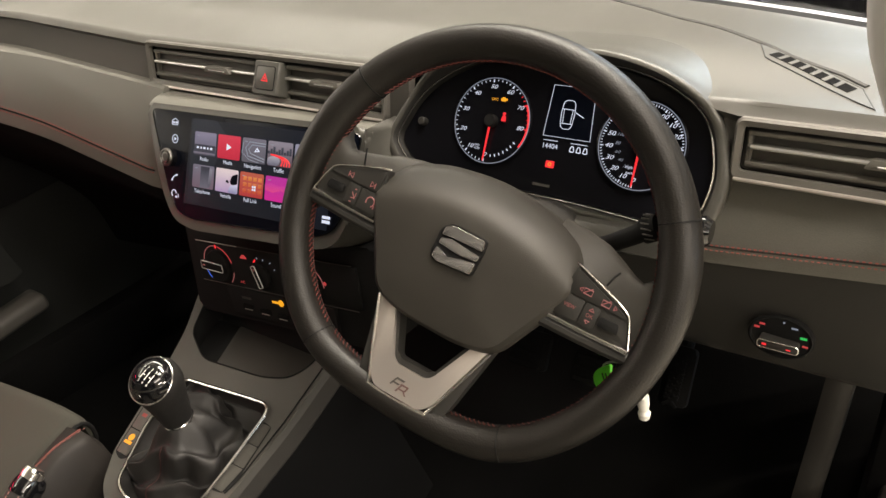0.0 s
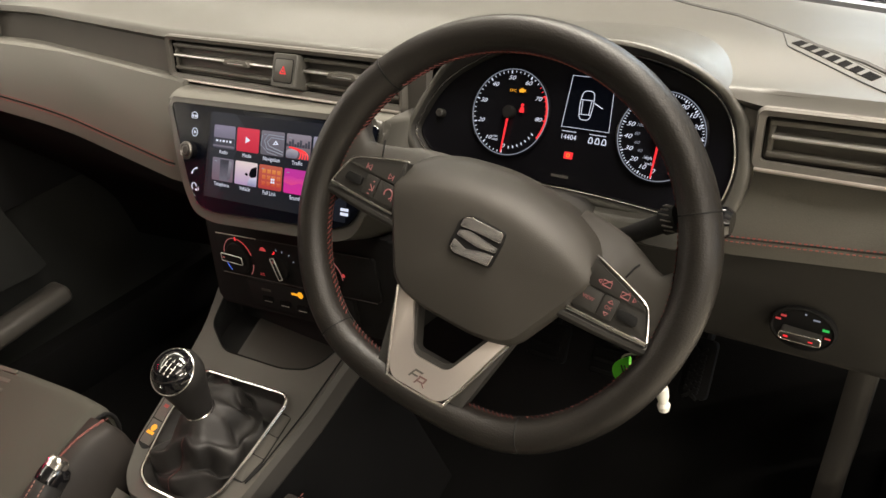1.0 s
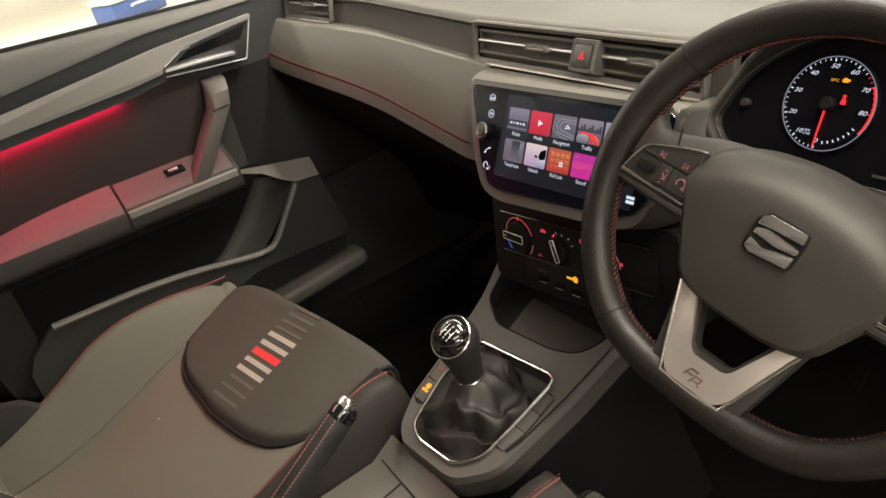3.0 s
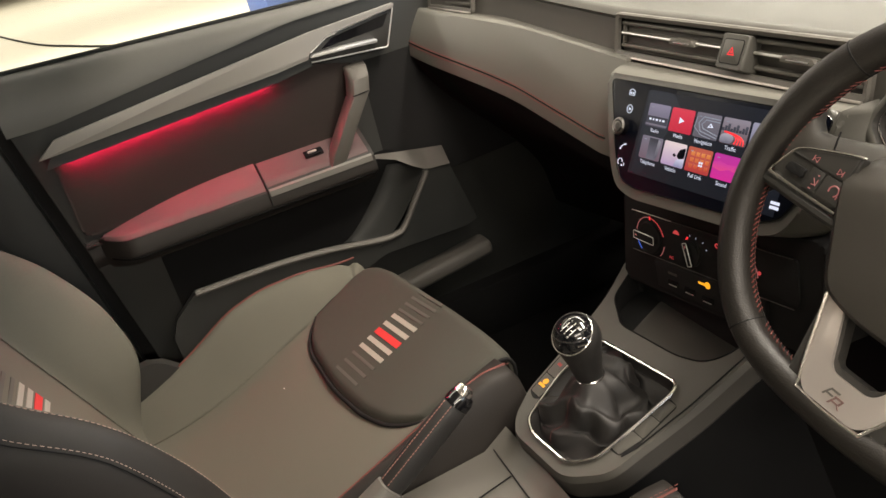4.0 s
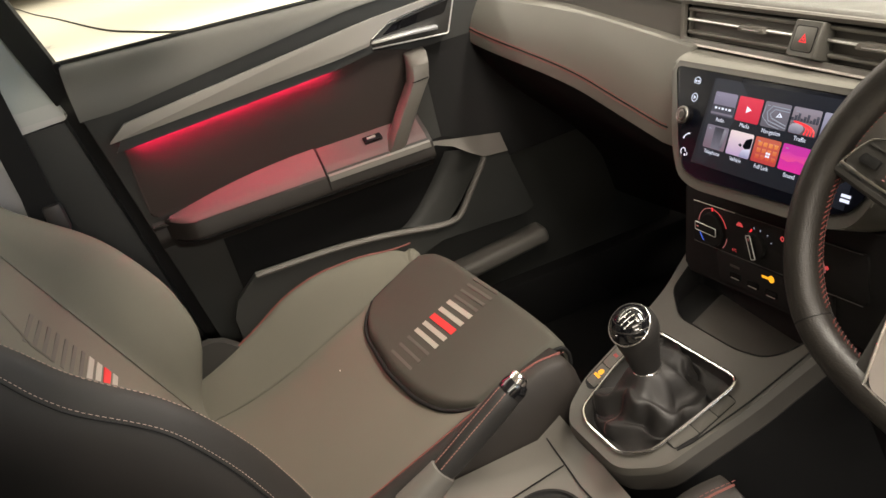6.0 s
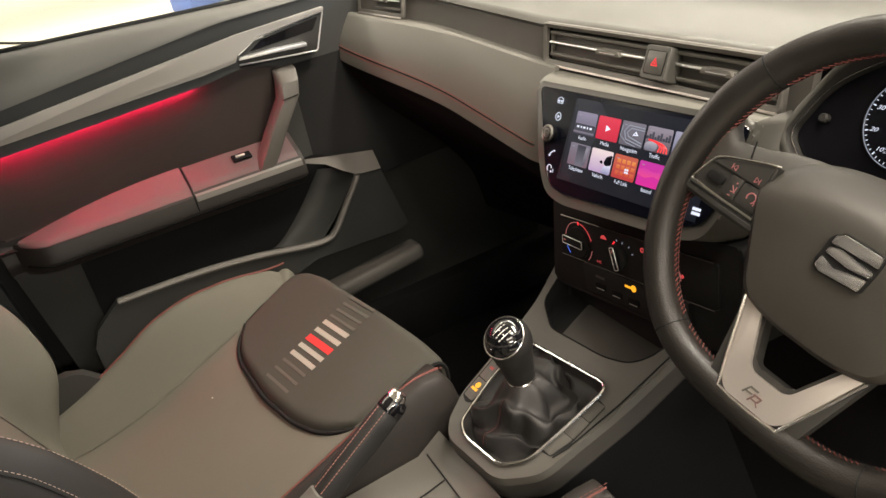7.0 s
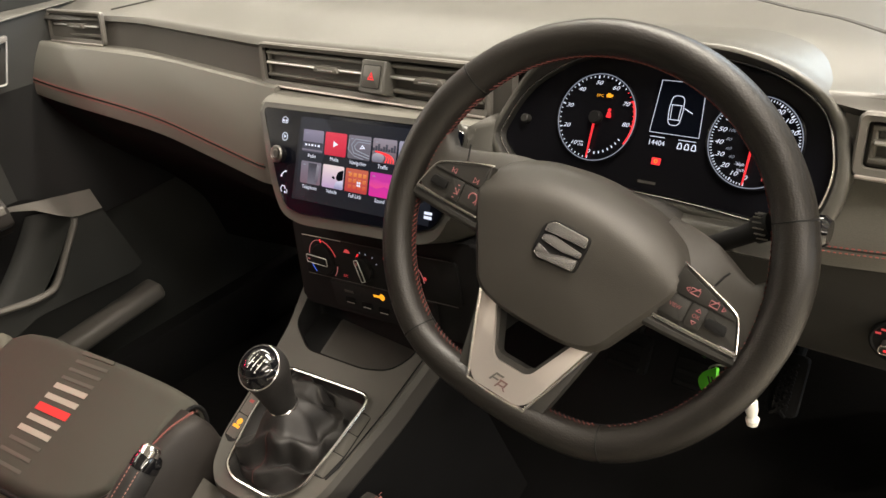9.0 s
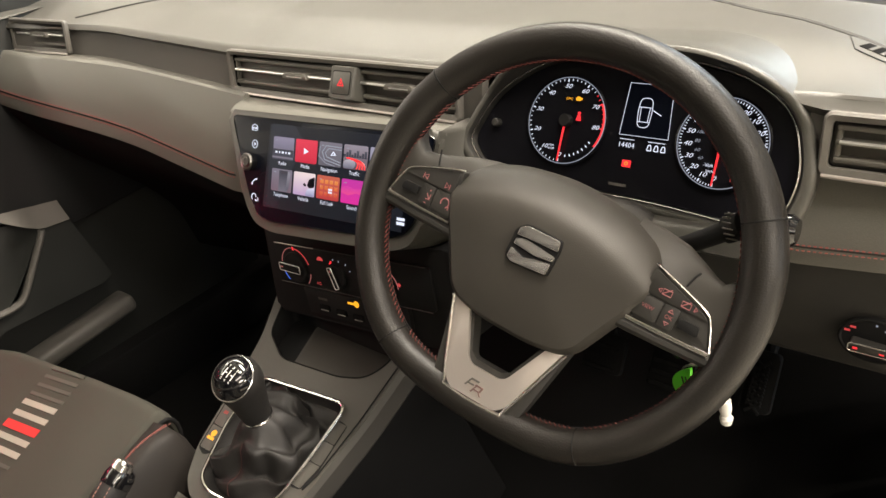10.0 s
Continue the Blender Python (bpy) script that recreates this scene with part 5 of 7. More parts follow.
for sx in (-1, 1):
    part("spoke", spoke(sx), COVER, sw, "black side spoke")
    part("spoke_joint", bm_tube([(sx * 0.1120, 0.0330, 0.0040), (sx * 0.1100, 0.0290, 0.0062), (sx * 0.1075, 0.0205, 0.0066)], 0.0008, 6), RUBBER_AND_SHADE, sw)
    PN = [(0.0880, 0.0372), (0.0920, 0.0360), (0.1365, 0.0210), (0.1480, -0.0025), (0.0830, -0.0035)]
    o = [(sx * x, y) for x, y in PN]
    o = rounded(o if sx > 0 else o[::-1], 0.005)
    km = pose(0, 0, 0.0085)
    kp = part("button_panel", bm_prism(o, 0.01, km, 0.001), BLACKPL, sw, "black button panel", m=HUB)
    edge = spline([(0.087, 0.0380, -0.001), (0.094, 0.0364, 0.0005), (0.115, 0.0298, 0.0005), (0.1340, 0.0228, 0.0005), (0.1405, 0.0160, 0.0005), (0.1485, -0.0025, 0.0005)], 4)
    edge2 = [(0.1485, -0.0030, 0.0005), (0.115, -0.0042, 0.0005), (0.0830, -0.0046, 0.0005)]
    part("chrome_edge", bm_tube([km @ Vector((sx * x, y, z)) for x, y, z in edge], 0.0010, 8), CHROME, kp)
    part("chrome_edge", bm_tube([km @ Vector((sx * x, y - 0.0012, z)) for x, y, z in edge2], 0.0019, 8, squash=0.7), CHROME, kp, "wide chrome lower edge")
    part("under_edge", bm_tube([(sx * 0.150, -0.0095, 0.003), (sx * 0.115, -0.0110, 0.004), (sx * 0.070, -0.0120, 0.004)], 0.0052, 10), BLACKPL, kp)
    BT = [[(0.0895, 0.0350), (0.0925, 0.0340), (0.1340, 0.0200), (0.1385, 0.0172), (0.0895, 0.0172)], [(0.0880, 0.0156), (0.1045, 0.0156), (0.1045, -0.0010), (0.0845, -0.0008)],
          [(0.1058, 0.0156), (0.1178, 0.0156), (0.1178, -0.0010), (0.1058, -0.0010)], [(0.1200, 0.0112), (0.1350, 0.0112), (0.1365, 0.0040), (0.1200, 0.0040)]]
    for j, b in enumerate(BT):
        b2 = [(sx * x, y) for x, y in b]
        part("button", bm_prism(rounded(b2 if sx > 0 else b2[::-1], 0.0018), 0.003, km @ pose(0, 0, 0.0016 if j < 3 else 0.0040), 0.0006), BLACKPL if j < 3 else RUBBER_AND_SHADE, kp)
    zz = 0.0020

    def kt(pts, thick=0.00042):
        return bm_tube([km @ Vector((x, y, zz)) for x, y in pts], thick, 4)

    if sx > 0:
        part("caption", join(bm_text("VIEW", 0.0040, km @ pose(0.0950, 0.0078, zz)), bm_text("OK", 0.0042, km @ pose(0.1120, 0.0074, zz))), LICON, kp)
        part("button_icon", join(*[kt(((cx - 0.0034, cy - 0.0020), (cx + 0.0034, cy - 0.0020), (cx + 0.0034, cy + 0.0020), (cx - 0.0034, cy + 0.0020), (cx - 0.0034, cy - 0.0020), (cx + 0.0026, cy + 0.0034))) for cx, cy in ((0.1035, 0.0228), (0.1195, 0.0208))],
                                 kt(((0.0966, 0.0228), (0.0988, 0.0212), (0.0988, 0.0244), (0.0966, 0.0228))), kt(((0.1262, 0.0192), (0.1262, 0.0224), (0.1284, 0.0208), (0.1262, 0.0192))),
                                 kt(((0.1100, 0.0112), (0.1140, 0.0112), (0.1120, 0.0134), (0.1100, 0.0112))), kt(((0.1100, 0.0036), (0.1120, 0.0014), (0.1140, 0.0036), (0.1100, 0.0036)))), LICON, kp)
    else:
        part("button_icon", join(kt([(-0.1168, 0.0190), (-0.1204, 0.0212), (-0.1168, 0.0234), (-0.1168, 0.0190)]), kt([(-0.1210, 0.0234), (-0.1210, 0.0190)]),
                                 kt([(-0.0985, 0.0190), (-0.0985, 0.0234), (-0.0950, 0.0212), (-0.0985, 0.0190)]), kt([(-0.0943, 0.0234), (-0.0943, 0.0190)]),
                                 kt([(-0.1100, 0.0118), (-0.1088, 0.0118)], 0.0006), kt([(-0.1100, 0.0008), (-0.1120, 0.0008)]), kt([(-0.1080, 0.0090), (-0.1080, 0.0046), (-0.1115, 0.0040)]), kt([(-0.1118, 0.0088), (-0.1078, 0.0040)]),
                                 bm_tube([km @ Vector((-0.0930 + 0.0040 * math.cos(k * 0.5236), 0.0078 + 0.0040 * math.sin(k * 0.5236), zz)) for k in range(-2, 8)], 0.0006, 4), kt([(-0.0885, 0.0060), (-0.0885, 0.0034)])), LICON, kp)

# airbag cover, a rounded shield
HALF = [(0.0, 0.0560), (0.052, 0.0480), (0.080, 0.0360), (0.0905, 0.0220), (0.0925, 0.0040), (0.0815, -0.0180), (0.0565, -0.0670), (0.027, -0.0745)]
SHIELD = rounded(HALF + [(-x, y) for x, y in HALF[:0:-1]], [0.03, 0.02, 0.012, 0.010, 0.012, 0.02, 0.012, 0.02, 0.02, 0.012, 0.02, 0.012, 0.010, 0.012, 0.02])


def cover_ring(k, w):
    """The cover's face is bent back above an arched crease."""
    return [(x * k, -0.008 + (y + 0.008) * k, w - 0.0025 * math.log1p(math.exp((-0.008 + (y + 0.008) * k + 2.6 * (x * k) ** 2 - 0.0270) / 0.0030))) for x, y in SHIELD]


part("airbag_cover", bm_rings([cover_ring(k, w) for k, w in [(0.90, -0.022), (0.985, -0.010), (1.0, 0.000), (0.99, 0.0060), (0.955, 0.0100)] + [(0.02 + 0.90 * (1 - i / 22), 0.0204 - 0.0085 * (0.02 + 0.90 * (1 - i / 22)) ** 2.2) for i in range(23)]]), COVER, sw, "smooth dark grey airbag cover")
# emblem as plain slanted bars
EMX = pose(0, 0, 0.0226)
em = part("emblem_plate", bm_prism(rounded([(-0.0200, 0.0060), (-0.0130, 0.0130), (0.0175, 0.0126), (0.0186, 0.0030), (0.0172, -0.0168), (-0.0135, -0.0195), (-0.0208, -0.0150), (-0.0200, -0.0040)], 0.003), 0.003, EMX, 0.0006), RUBBER_AND_SHADE, sw)
for pts in ([(-0.0168, 0.0026), (-0.0164, 0.0085), (-0.0112, 0.0114), (0.0163, 0.0112), (0.0170, 0.0040), (-0.0080, 0.0036)], [(-0.0165, -0.0044), (-0.0160, -0.0002), (-0.0085, 0.0020), (0.0168, -0.0008), (0.0162, -0.0045), (0.0020, -0.0062)],
            [(-0.0170, -0.0082), (-0.0178, -0.0155), (-0.0130, -0.0180), (0.0153, -0.0157), (0.0160, -0.0068), (0.0040, -0.0088), (-0.0060, -0.0118)]):
    part("emblem_bar", bm_prism(rounded(pts[::-1], 0.0012), 0.002, EMX @ pose(0, 0, 0.0018), 0.0009), EMBLEM, em, "polished dark chrome bar")
    part("emblem_edge", bm_tube([EMX @ Vector((x, y, 0.0014)) for x, y in rounded(pts, 0.0012)], 0.0005, 6, True), CHROME, em, "bright chrome edge")
# lower trim, a U-shaped clasp with a cut-out
TR = [(-0.0535, -0.053), (-0.0300, -0.1160), (-0.0220, -0.1235), (0.0220, -0.1225), (0.0300, -0.1150), (0.0535, -0.053), (0.0400, -0.056), (0.0200, -0.0945), (0.0140, -0.0985), (-0.0130, -0.0990), (-0.0185, -0.0950), (-0.0380, -0.056)]
LTM = pose(0, 0, -0.003, -8, 0, 0)
part("lower_spoke", bm_prism(rounded([(-0.058, -0.045), (-0.040, -0.128), (0.040, -0.128), (0.058, -0.045), (0.038, -0.052), (0.0175, -0.0935), (-0.0165, -0.094), (-0.036, -0.052)], 0.004), 0.016, LTM @ pose(0, 0, -0.004), 0.003), BLACKPL, sw, "dark lower spoke", m=HUB)
lt = part("lower_trim", bm_prism(rounded(TR, [0.002, 0.008, 0.008, 0.008, 0.008, 0.002, 0.002, 0.006, 0.006, 0.006, 0.006, 0.002]), 0.012, LTM, 0.0035, 3), SATIN, sw, "satin silver lower trim", m=HUB)
part("chrome_edge", bm_tube([LTM @ Vector(p) for p in spline([(-0.0545, -0.056, -0.001), (-0.0310, -0.1160, -0.001), (-0.0225, -0.1245, -0.001), (0.0225, -0.1235, -0.001), (0.0310, -0.1150, -0.001), (0.0545, -0.056, -0.001)], 5)], 0.0015, 8), CHROME, lt)
BADGE = LTM @ pose(-0.0005, -0.1122, 0.0007)
for pts in ([(-0.0100, -0.0030), (-0.0085, -0.0030), (-0.0055, 0.0030), (-0.0070, 0.0030)], [(-0.0060, 0.0046), (0.0020, 0.0046), (0.0012, 0.0030), (-0.0068, 0.0030)], [(-0.0075, 0.0004), (-0.0012, 0.0004), (-0.0020, -0.0010), (-0.0083, -0.0010)]):
    part("badge_bar", bm_prism(pts[::-1], 0.0006, BADGE), GREYPL, lt, "grey badge bar")
for pts in ([(-0.0030, -0.0060), (-0.0016, -0.0060), (0.0012, 0.0000), (-0.0002, 0.0000)], [(-0.0002, 0.0014), (0.0072, 0.0014), (0.0064, 0.0000), (-0.0010, 0.0000)], [(0.0058, 0.0006), (0.0072, 0.0010), (0.0058, -0.0034), (0.0044, -0.0030)],
            [(-0.0010, -0.0026), (0.0050, -0.0026), (0.0044, -0.0038), (-0.0016, -0.0038)], [(0.0030, -0.0030), (0.0044, -0.0030), (0.0078, -0.0062), (0.0064, -0.0062)]):
    part("badge_bar", bm_prism(pts[::-1], 0.0006, BADGE), REDBADGE, lt, "dull red badge bar")

# column shroud and stalks
SHM = frame_m((0.3404, 0.0390, 0.6210), (1, 0, 0), (0, math.sin(TIL), math.cos(TIL)))
col = thing("steering_column", "black plastic steering column shroud behind the wheel", "steering column", at=SHM)
part("shroud", bm_rings([[((0.052 * k) * math.copysign(abs(math.cos(a)) ** 0.7, math.cos(a)), -0.010 + (0.046 * k) * math.copysign(abs(math.sin(a)) ** 0.7, math.sin(a)), w) for a in [2 * math.pi * i / 28 for i in range(28)]] for w, k in ((-0.016, 0.80), (-0.024, 1.0), (-0.09, 1.12), (-0.16, 1.1))]), BLACKPL, col)
sk2 = thing("indicator_stalk", "black stalk beside the steering wheel with a ribbed tip", "stalk")
part("arm", bm_tube(spline([(0.364, 0.139, 0.572), (0.408, 0.101, 0.600), (0.433, 0.090, 0.618), (0.457, 0.089, 0.634)], 5), lambda i: 0.0066 + 0.0012 * (i / 15), 14), RUBBER_AND_SHADE, sk2)
part("tip", bm_tube([(0.466, 0.089, 0.636), (0.481, 0.089, 0.637), (0.493, 0.090, 0.638), (0.497, 0.090, 0.638)], lambda i: (0.0085, 0.0112, 0.0115, 0.0085)[i], 18), GLOSS, sk2, "gloss tip")
part("ring", bm_tube([(0.449, 0.089, 0.629), (0.460, 0.089, 0.635)], lambda i: 0.0100, 18), RUBBER_AND_SHADE, sk2, "ribbed ring")
for i in range(7):
    q = radians(60 + 24 * i)
    part("rib", bm_box(0.008, 0.0014, 0.0010, pose(0.4545 - 0.004 * math.sin(q), 0.089 + 0.0103 * math.cos(q), 0.632 + 0.0095 * math.sin(q), math.degrees(q), 0, 0), 0.0003, 1), GREYPL, sk2)
sk3 = thing("wiper_stalk", "black stalk on the passenger side of the column", "stalk")
part("arm", bm_tube(spline([(0.300, 0.085, 0.612), (0.255, 0.070, 0.622), (0.215, 0.066, 0.632)], 5), 0.0085, 14), BLACKPL, sk3)

# ---- centre console ----
KM = frame_m((0.0, -0.065, 0.341), (1, 0, 0), (0, 1, 0.34))
con = thing("centre_console", "grey plastic centre console with a black storage tray", "centre console")
CO_ = [(-0.040, -0.096), (0.056, -0.090), (0.092, -0.052), (0.1015, 0.060), (0.101, 0.168), (-0.152, 0.180), (-0.118, 0.112), (-0.105, 0.065), (-0.081, -0.046), (-0.062, -0.080)]
CO_R = [0.014, 0.018, 0.016, 0.02, 0.004, 0.004, 0.02, 0.03, 0.012, 0.010]
TRAY = [(-0.062, 0.0905), (0.032, 0.0975), (0.064, 0.108), (0.078, 0.128), (0.086, 0.172), (-0.132, 0.176), (-0.108, 0.116)]
FRM = rounded([(-0.061, 0.0590), (0.0700, 0.0720), (0.0710, 0.0020), (0.0685, -0.0520), (0.0450, -0.0770), (-0.0200, -0.0815), (-0.0420, -0.0720), (-0.0660, 0.0020)], [0.008, 0.016, 0.02, 0.014, 0.012, 0.012, 0.010, 0.02])


def console_top():
    """The console's top plate with the tray and the gear lever's well cut out, and its sides turned down."""
    bm = bmesh.new()
    out = rounded(CO_, CO_R)
    n = len(out)
    cx, cy = 0.0, 0.02
    a = [bm.verts.new((x, y, 0)) for x, y in out]
    b = [bm.verts.new((cx + (x - cx) * 1.03, cy + (y - cy) * 1.03, -0.008)) for x, y in out]
    for r0, r1 in ((a, b),):
        for i in range(n):
            bm.faces.new((r0[i], r1[i], r1[(i + 1) % n], r0[(i + 1) % n]))
    edges = [bm.edges.get((a[i], a[(i + 1) % n])) for i in range(n)]
    for hole in (rounded(TRAY, 0.012), FRM):
        v = [bm.verts.new((x, y, 0)) for x, y in hole]
        edges += [bm.edges.new((v[i], v[(i + 1) % len(v)])) for i in range(len(v))]
    bmesh.ops.triangle_fill(bm, edges=edges, use_beauty=True, use_dissolve=False)
    bm.transform(KM)
    return bm


part("body", console_top(), CONSOLE, con, "satin grey console body", 25)
KO = rounded(CO_, CO_R)
part("skirt", bm_rings([[KM @ Vector((x * k, 0.02 + (y - 0.02) * k, z)) for x, y in KO] for k, z in ((1.028, -0.0075), (1.050, -0.030), (1.035, -0.034))], True, False), KNEE, con, "dark plastic side of the console", 25)
# near-black stands in for the shade down the console's side
part("lower_skirt", bm_rings([[KM @ Vector((x * k, 0.02 + (y - 0.02) * k, z)) for x, y in KO] for k, z in ((1.036, -0.0335), (1.03, -0.36))], True, False), CARPET_AND_SHADE, con, "black lower side of the console, its shade put into the colour", 25)
TL_ = rounded(TRAY, 0.012)


def tray_ring(k, z):
    return [KM @ Vector((-0.02 + (x + 0.02) * k, 0.140 + (y - 0.140) * k, z)) for x, y in TL_]


part("tray", bm_rings([tray_ring(1.0, 0.0), tray_ring(0.99, -0.004), [p + Vector((0, 0, -0.004)) for p in tray_ring(0.965, -0.004)]] + [[Vector((p.x, p.y, (KM @ Vector((0, 0.090, -0.010))).z - 0.004)) for p in tray_ring(k, 0.0)] for k in (0.95, 0.02)], True, False), RUBBER_AND_SHADE, con, "deep black storage tray")
part("tray_lip", bm_tube([KM @ Vector((x, y, 0.0002)) for x, y in TL_], 0.0010, 6, True), RUBBER_AND_SHADE, con)
MATZ = (KM @ Vector((0, 0.090, -0.010))).z - 0.002
part("tray_mat", bm_prism([((KM @ Vector((x, y, 0))).x, (KM @ Vector((x, y, 0))).y) for x, y in rounded([(-0.052, 0.0945), (0.030, 0.1015), (0.058, 0.111), (0.071, 0.130), (0.076, 0.174), (-0.086, 0.176)], 0.008)], 0.003, pose(0, 0, MATZ), 0.001), KNEE, con, "smooth dark grey tray mat")
part("side_line", bm_tube([KM @ Vector(p) for p in ((0.0960, 0.160, 0.0004), (0.0962, 0.06, 0.0006), (0.0910, -0.012, 0.0006), (0.086, -0.030, 0.0004))], 0.0010, 6), RUBBER_AND_SHADE, con)
gl = thing("gear_lever", "black gear lever with a leather gaiter, chrome frame and shift pattern", "gear lever")
part("chrome_frame", bm_tube([KM @ Vector((x, y, 0.003)) for x, y in FRM], 0.0022, 8, True), CHROME, gl, "thin chrome gaiter frame")
part("well", bm_rings([[KM @ Vector((x, y, 0.003)) for x, y in FRM], [KM @ Vector((x * 0.95, y * 0.95, -0.006)) for x, y in FRM], [KM @ Vector((x * 0.85, y * 0.85, -0.012)) for x, y in FRM]], True, False), BOOT, gl)
KNOB = Vector((0.0, -0.067, 0.372))
LEAN = Vector((0.02, -0.14, 1.0)).normalized()


def resample(loop, n):
    """n points at even steps round a closed outline."""
    pts = [Vector((x, y)) for x, y in loop]
    run = [0.0]
    for i in range(len(pts)):
        run.append(run[-1] + (pts[(i + 1) % len(pts)] - pts[i]).length)
    xs_, ys_ = [v.x for v in pts] + [pts[0].x], [v.y for v in pts] + [pts[0].y]
    return [(float(np.interp(run[-1] * k / n, run, xs_)), float(np.interp(run[-1] * k / n, run, ys_))) for k in range(n)]


FRU = resample(FRM, 96)
REAR = min(range(96), key=lambda k: FRU[k][1] + abs(FRU[k][0] - 0.004) * 0.6)


def boot_ring(t):
    ring = []
    for fx, fy in FRU:
        q = math.atan2(fy, fx)
        base = KM @ Vector((fx * 0.92, fy * 0.92, -0.010))
        top = KNOB + Vector((0.0150 * math.cos(q), 0.0150 * math.sin(q), 0.004))
        e = 0.40 * t + 0.60 * t ** 2.6
        hang = math.sin(math.pi * t)
        p = Vector((mix(base.x, top.x, e), mix(base.y, top.y, e), mix(base.z, top.z, t)))
        out = Vector((p.x - KNOB.x, p.y - KNOB.y, 0))
        p += out * hang * (-0.04 + 0.15 * math.sin(3 * q + 1.0 + 2.2 * t) + 0.11 * math.sin(7 * q - 5 * t) + 0.10 * noise.noise((3 * math.cos(q), 3 * math.sin(q), 5 * t)))
        p.z += 0.0075 * math.sin(t * 14 + 1.9 * math.sin(q * 2 + 0.6)) * hang - 0.020 * hang * (0.5 + 0.5 * math.sin(2 * q + 0.8)) + 0.006 * hang * noise.noise((2 * math.cos(q), 2 * math.sin(q), 7 * t + 3))
        ring.append(p)
    return ring


part("gaiter", bm_rings([boot_ring(i / 26) for i in range(27)], True, False), BOOT, gl, "wrinkled black leather gaiter", 70)
part("gaiter_seam", bm_tube([boot_ring(i / 26)[REAR] + Vector((0, -0.0004, 0.0004)) for i in range(2, 20)], 0.0005, 5), SEAMRED, gl, "red seam thread")
KMX = frame_m(KNOB, Vector((1, 0, 0)), LEAN.cross(Vector((1, 0, 0))))
prof = [(0.0150, 0.000), (0.0165, 0.006), (0.0180, 0.016), (0.0205, 0.030), (0.0240, 0.046), (0.0264, 0.056), (0.0262, 0.064), (0.0240, 0.072), (0.0190, 0.0785), (0.0100, 0.0835), (0.0001, 0.0850)]
part("knob", bm_lathe(prof, 40, KMX), BOOT, gl, "black leather gear knob")
part("collar", bm_lathe([(0.0153, -0.002), (0.0172, 0.000), (0.0172, 0.004), (0.0160, 0.0055)], 32, KMX), CHROME, gl, "chrome collar")
CAPM = KMX @ pose(0, 0, 0.059) @ pose(0, 0, 0, 28, 12, 0)
KR = 0.0272
part("knob_cap", bm_lathe([(KR * math.sin(radians(a)), KR * math.cos(radians(a))) for a in (64, 60, 53, 46, 36, 26, 16, 8, 0.2)], 48, CAPM), GLOSS, gl, "gloss black cap")
part("cap_ring", bm_tube([CAPM @ Vector((KR * 0.899 * math.cos(radians(a)), KR * 0.899 * math.sin(radians(a)), KR * 0.438)) for a in range(0, 360, 6)], 0.0011, 6, True), CHROME, gl, "chrome edge of the cap")
sg = []
for x in (-0.006, 0.0, 0.006):
    sg.append(bm_box(0.0009, 0.010, 0.0003, pose(x, 0, 0)))
sg.append(bm_box(0.0120, 0.0009, 0.0003))
for k, (x, y) in enumerate(((-0.006, 0.0082), (-0.006, -0.0082), (0.0, 0.0082), (0.0, -0.0082), (0.006, 0.0082), (0.006, -0.0082))):
    sg.append(bm_text(str(k + 1), 0.0048, pose(x, y, 0)))
sg.append(bm_text("R", 0.0046, pose(-0.0115, 0.0078, 0)))
b = join(*sg)
for v in b.verts:
    q = Vector((v.co.x * 0.95, v.co.y * 0.95, KR)).normalized()
    v.co = q * (KR + 0.0003 + v.co.z)
b.transform(KMX @ pose(0, 0, 0.059) @ pose(0, 0, 0, 20, 21, 0))
part("shift_pattern", b, WHITEPL, gl, "white shift pattern")
# switches beside the gaiter
cs = thing("console_switches", "row of grey console switches with one lit amber symbol", "switches", at=KM)
part("surround", bm_prism(rounded([(-0.0955, 0.040), (-0.0690, 0.034), (-0.0545, -0.045), (-0.0645, -0.0515), (-0.0780, -0.0465)], 0.004), 0.002, pose(0, 0, 0.0004), 0.0), RUBBER_AND_SHADE, cs)


def strip_x(y):
    return -0.0942 + 0.0170 * (0.038 - y) / 0.083


for y0, y1 in ((-0.0450, -0.0165), (-0.0150, 0.0160), (0.0175, 0.0360)):
    wide = 0.0215 - 0.003 * (y0 < -0.04)
    part("switch", bm_prism(rounded([(strip_x(y1) + 0.001, y1), (strip_x(y1) + 0.0235, y1), (strip_x(y0) + wide, y0), (strip_x(y0) + 0.001, y0)], 0.0015), 0.002, pose(0, 0, 0.0010), 0.0004), CONSOLE, cs)
part("symbol", join(bm_lathe([(0.0042, 0), (0.0042, 0.0003), (0.0001, 0.0003)], 14, pose(-0.0705, -0.0255, 0.0012)), bm_box(0.0115, 0.0036, 0.0004, pose(-0.0705, -0.0318, 0.0013))), LAMBER, cs, "lit amber symbol")
part("symbol", bm_box(0.007, 0.004, 0.0003, pose(-0.0770, 0.0020, 0.0012)), LREDDIM, cs, "dim red symbol")
cb = thing("console_blanks", "row of blank grey switch covers beside the gaiter", "switches", at=KM)
part("surround", bm_prism(rounded([(0.0715, 0.0530), (0.0860, 0.0510), (0.0905, -0.0180), (0.0830, -0.0310), (0.0680, -0.0330)], 0.004), 0.002, pose(0, 0, 0.0004), 0.0), RUBBER_AND_SHADE, cb)
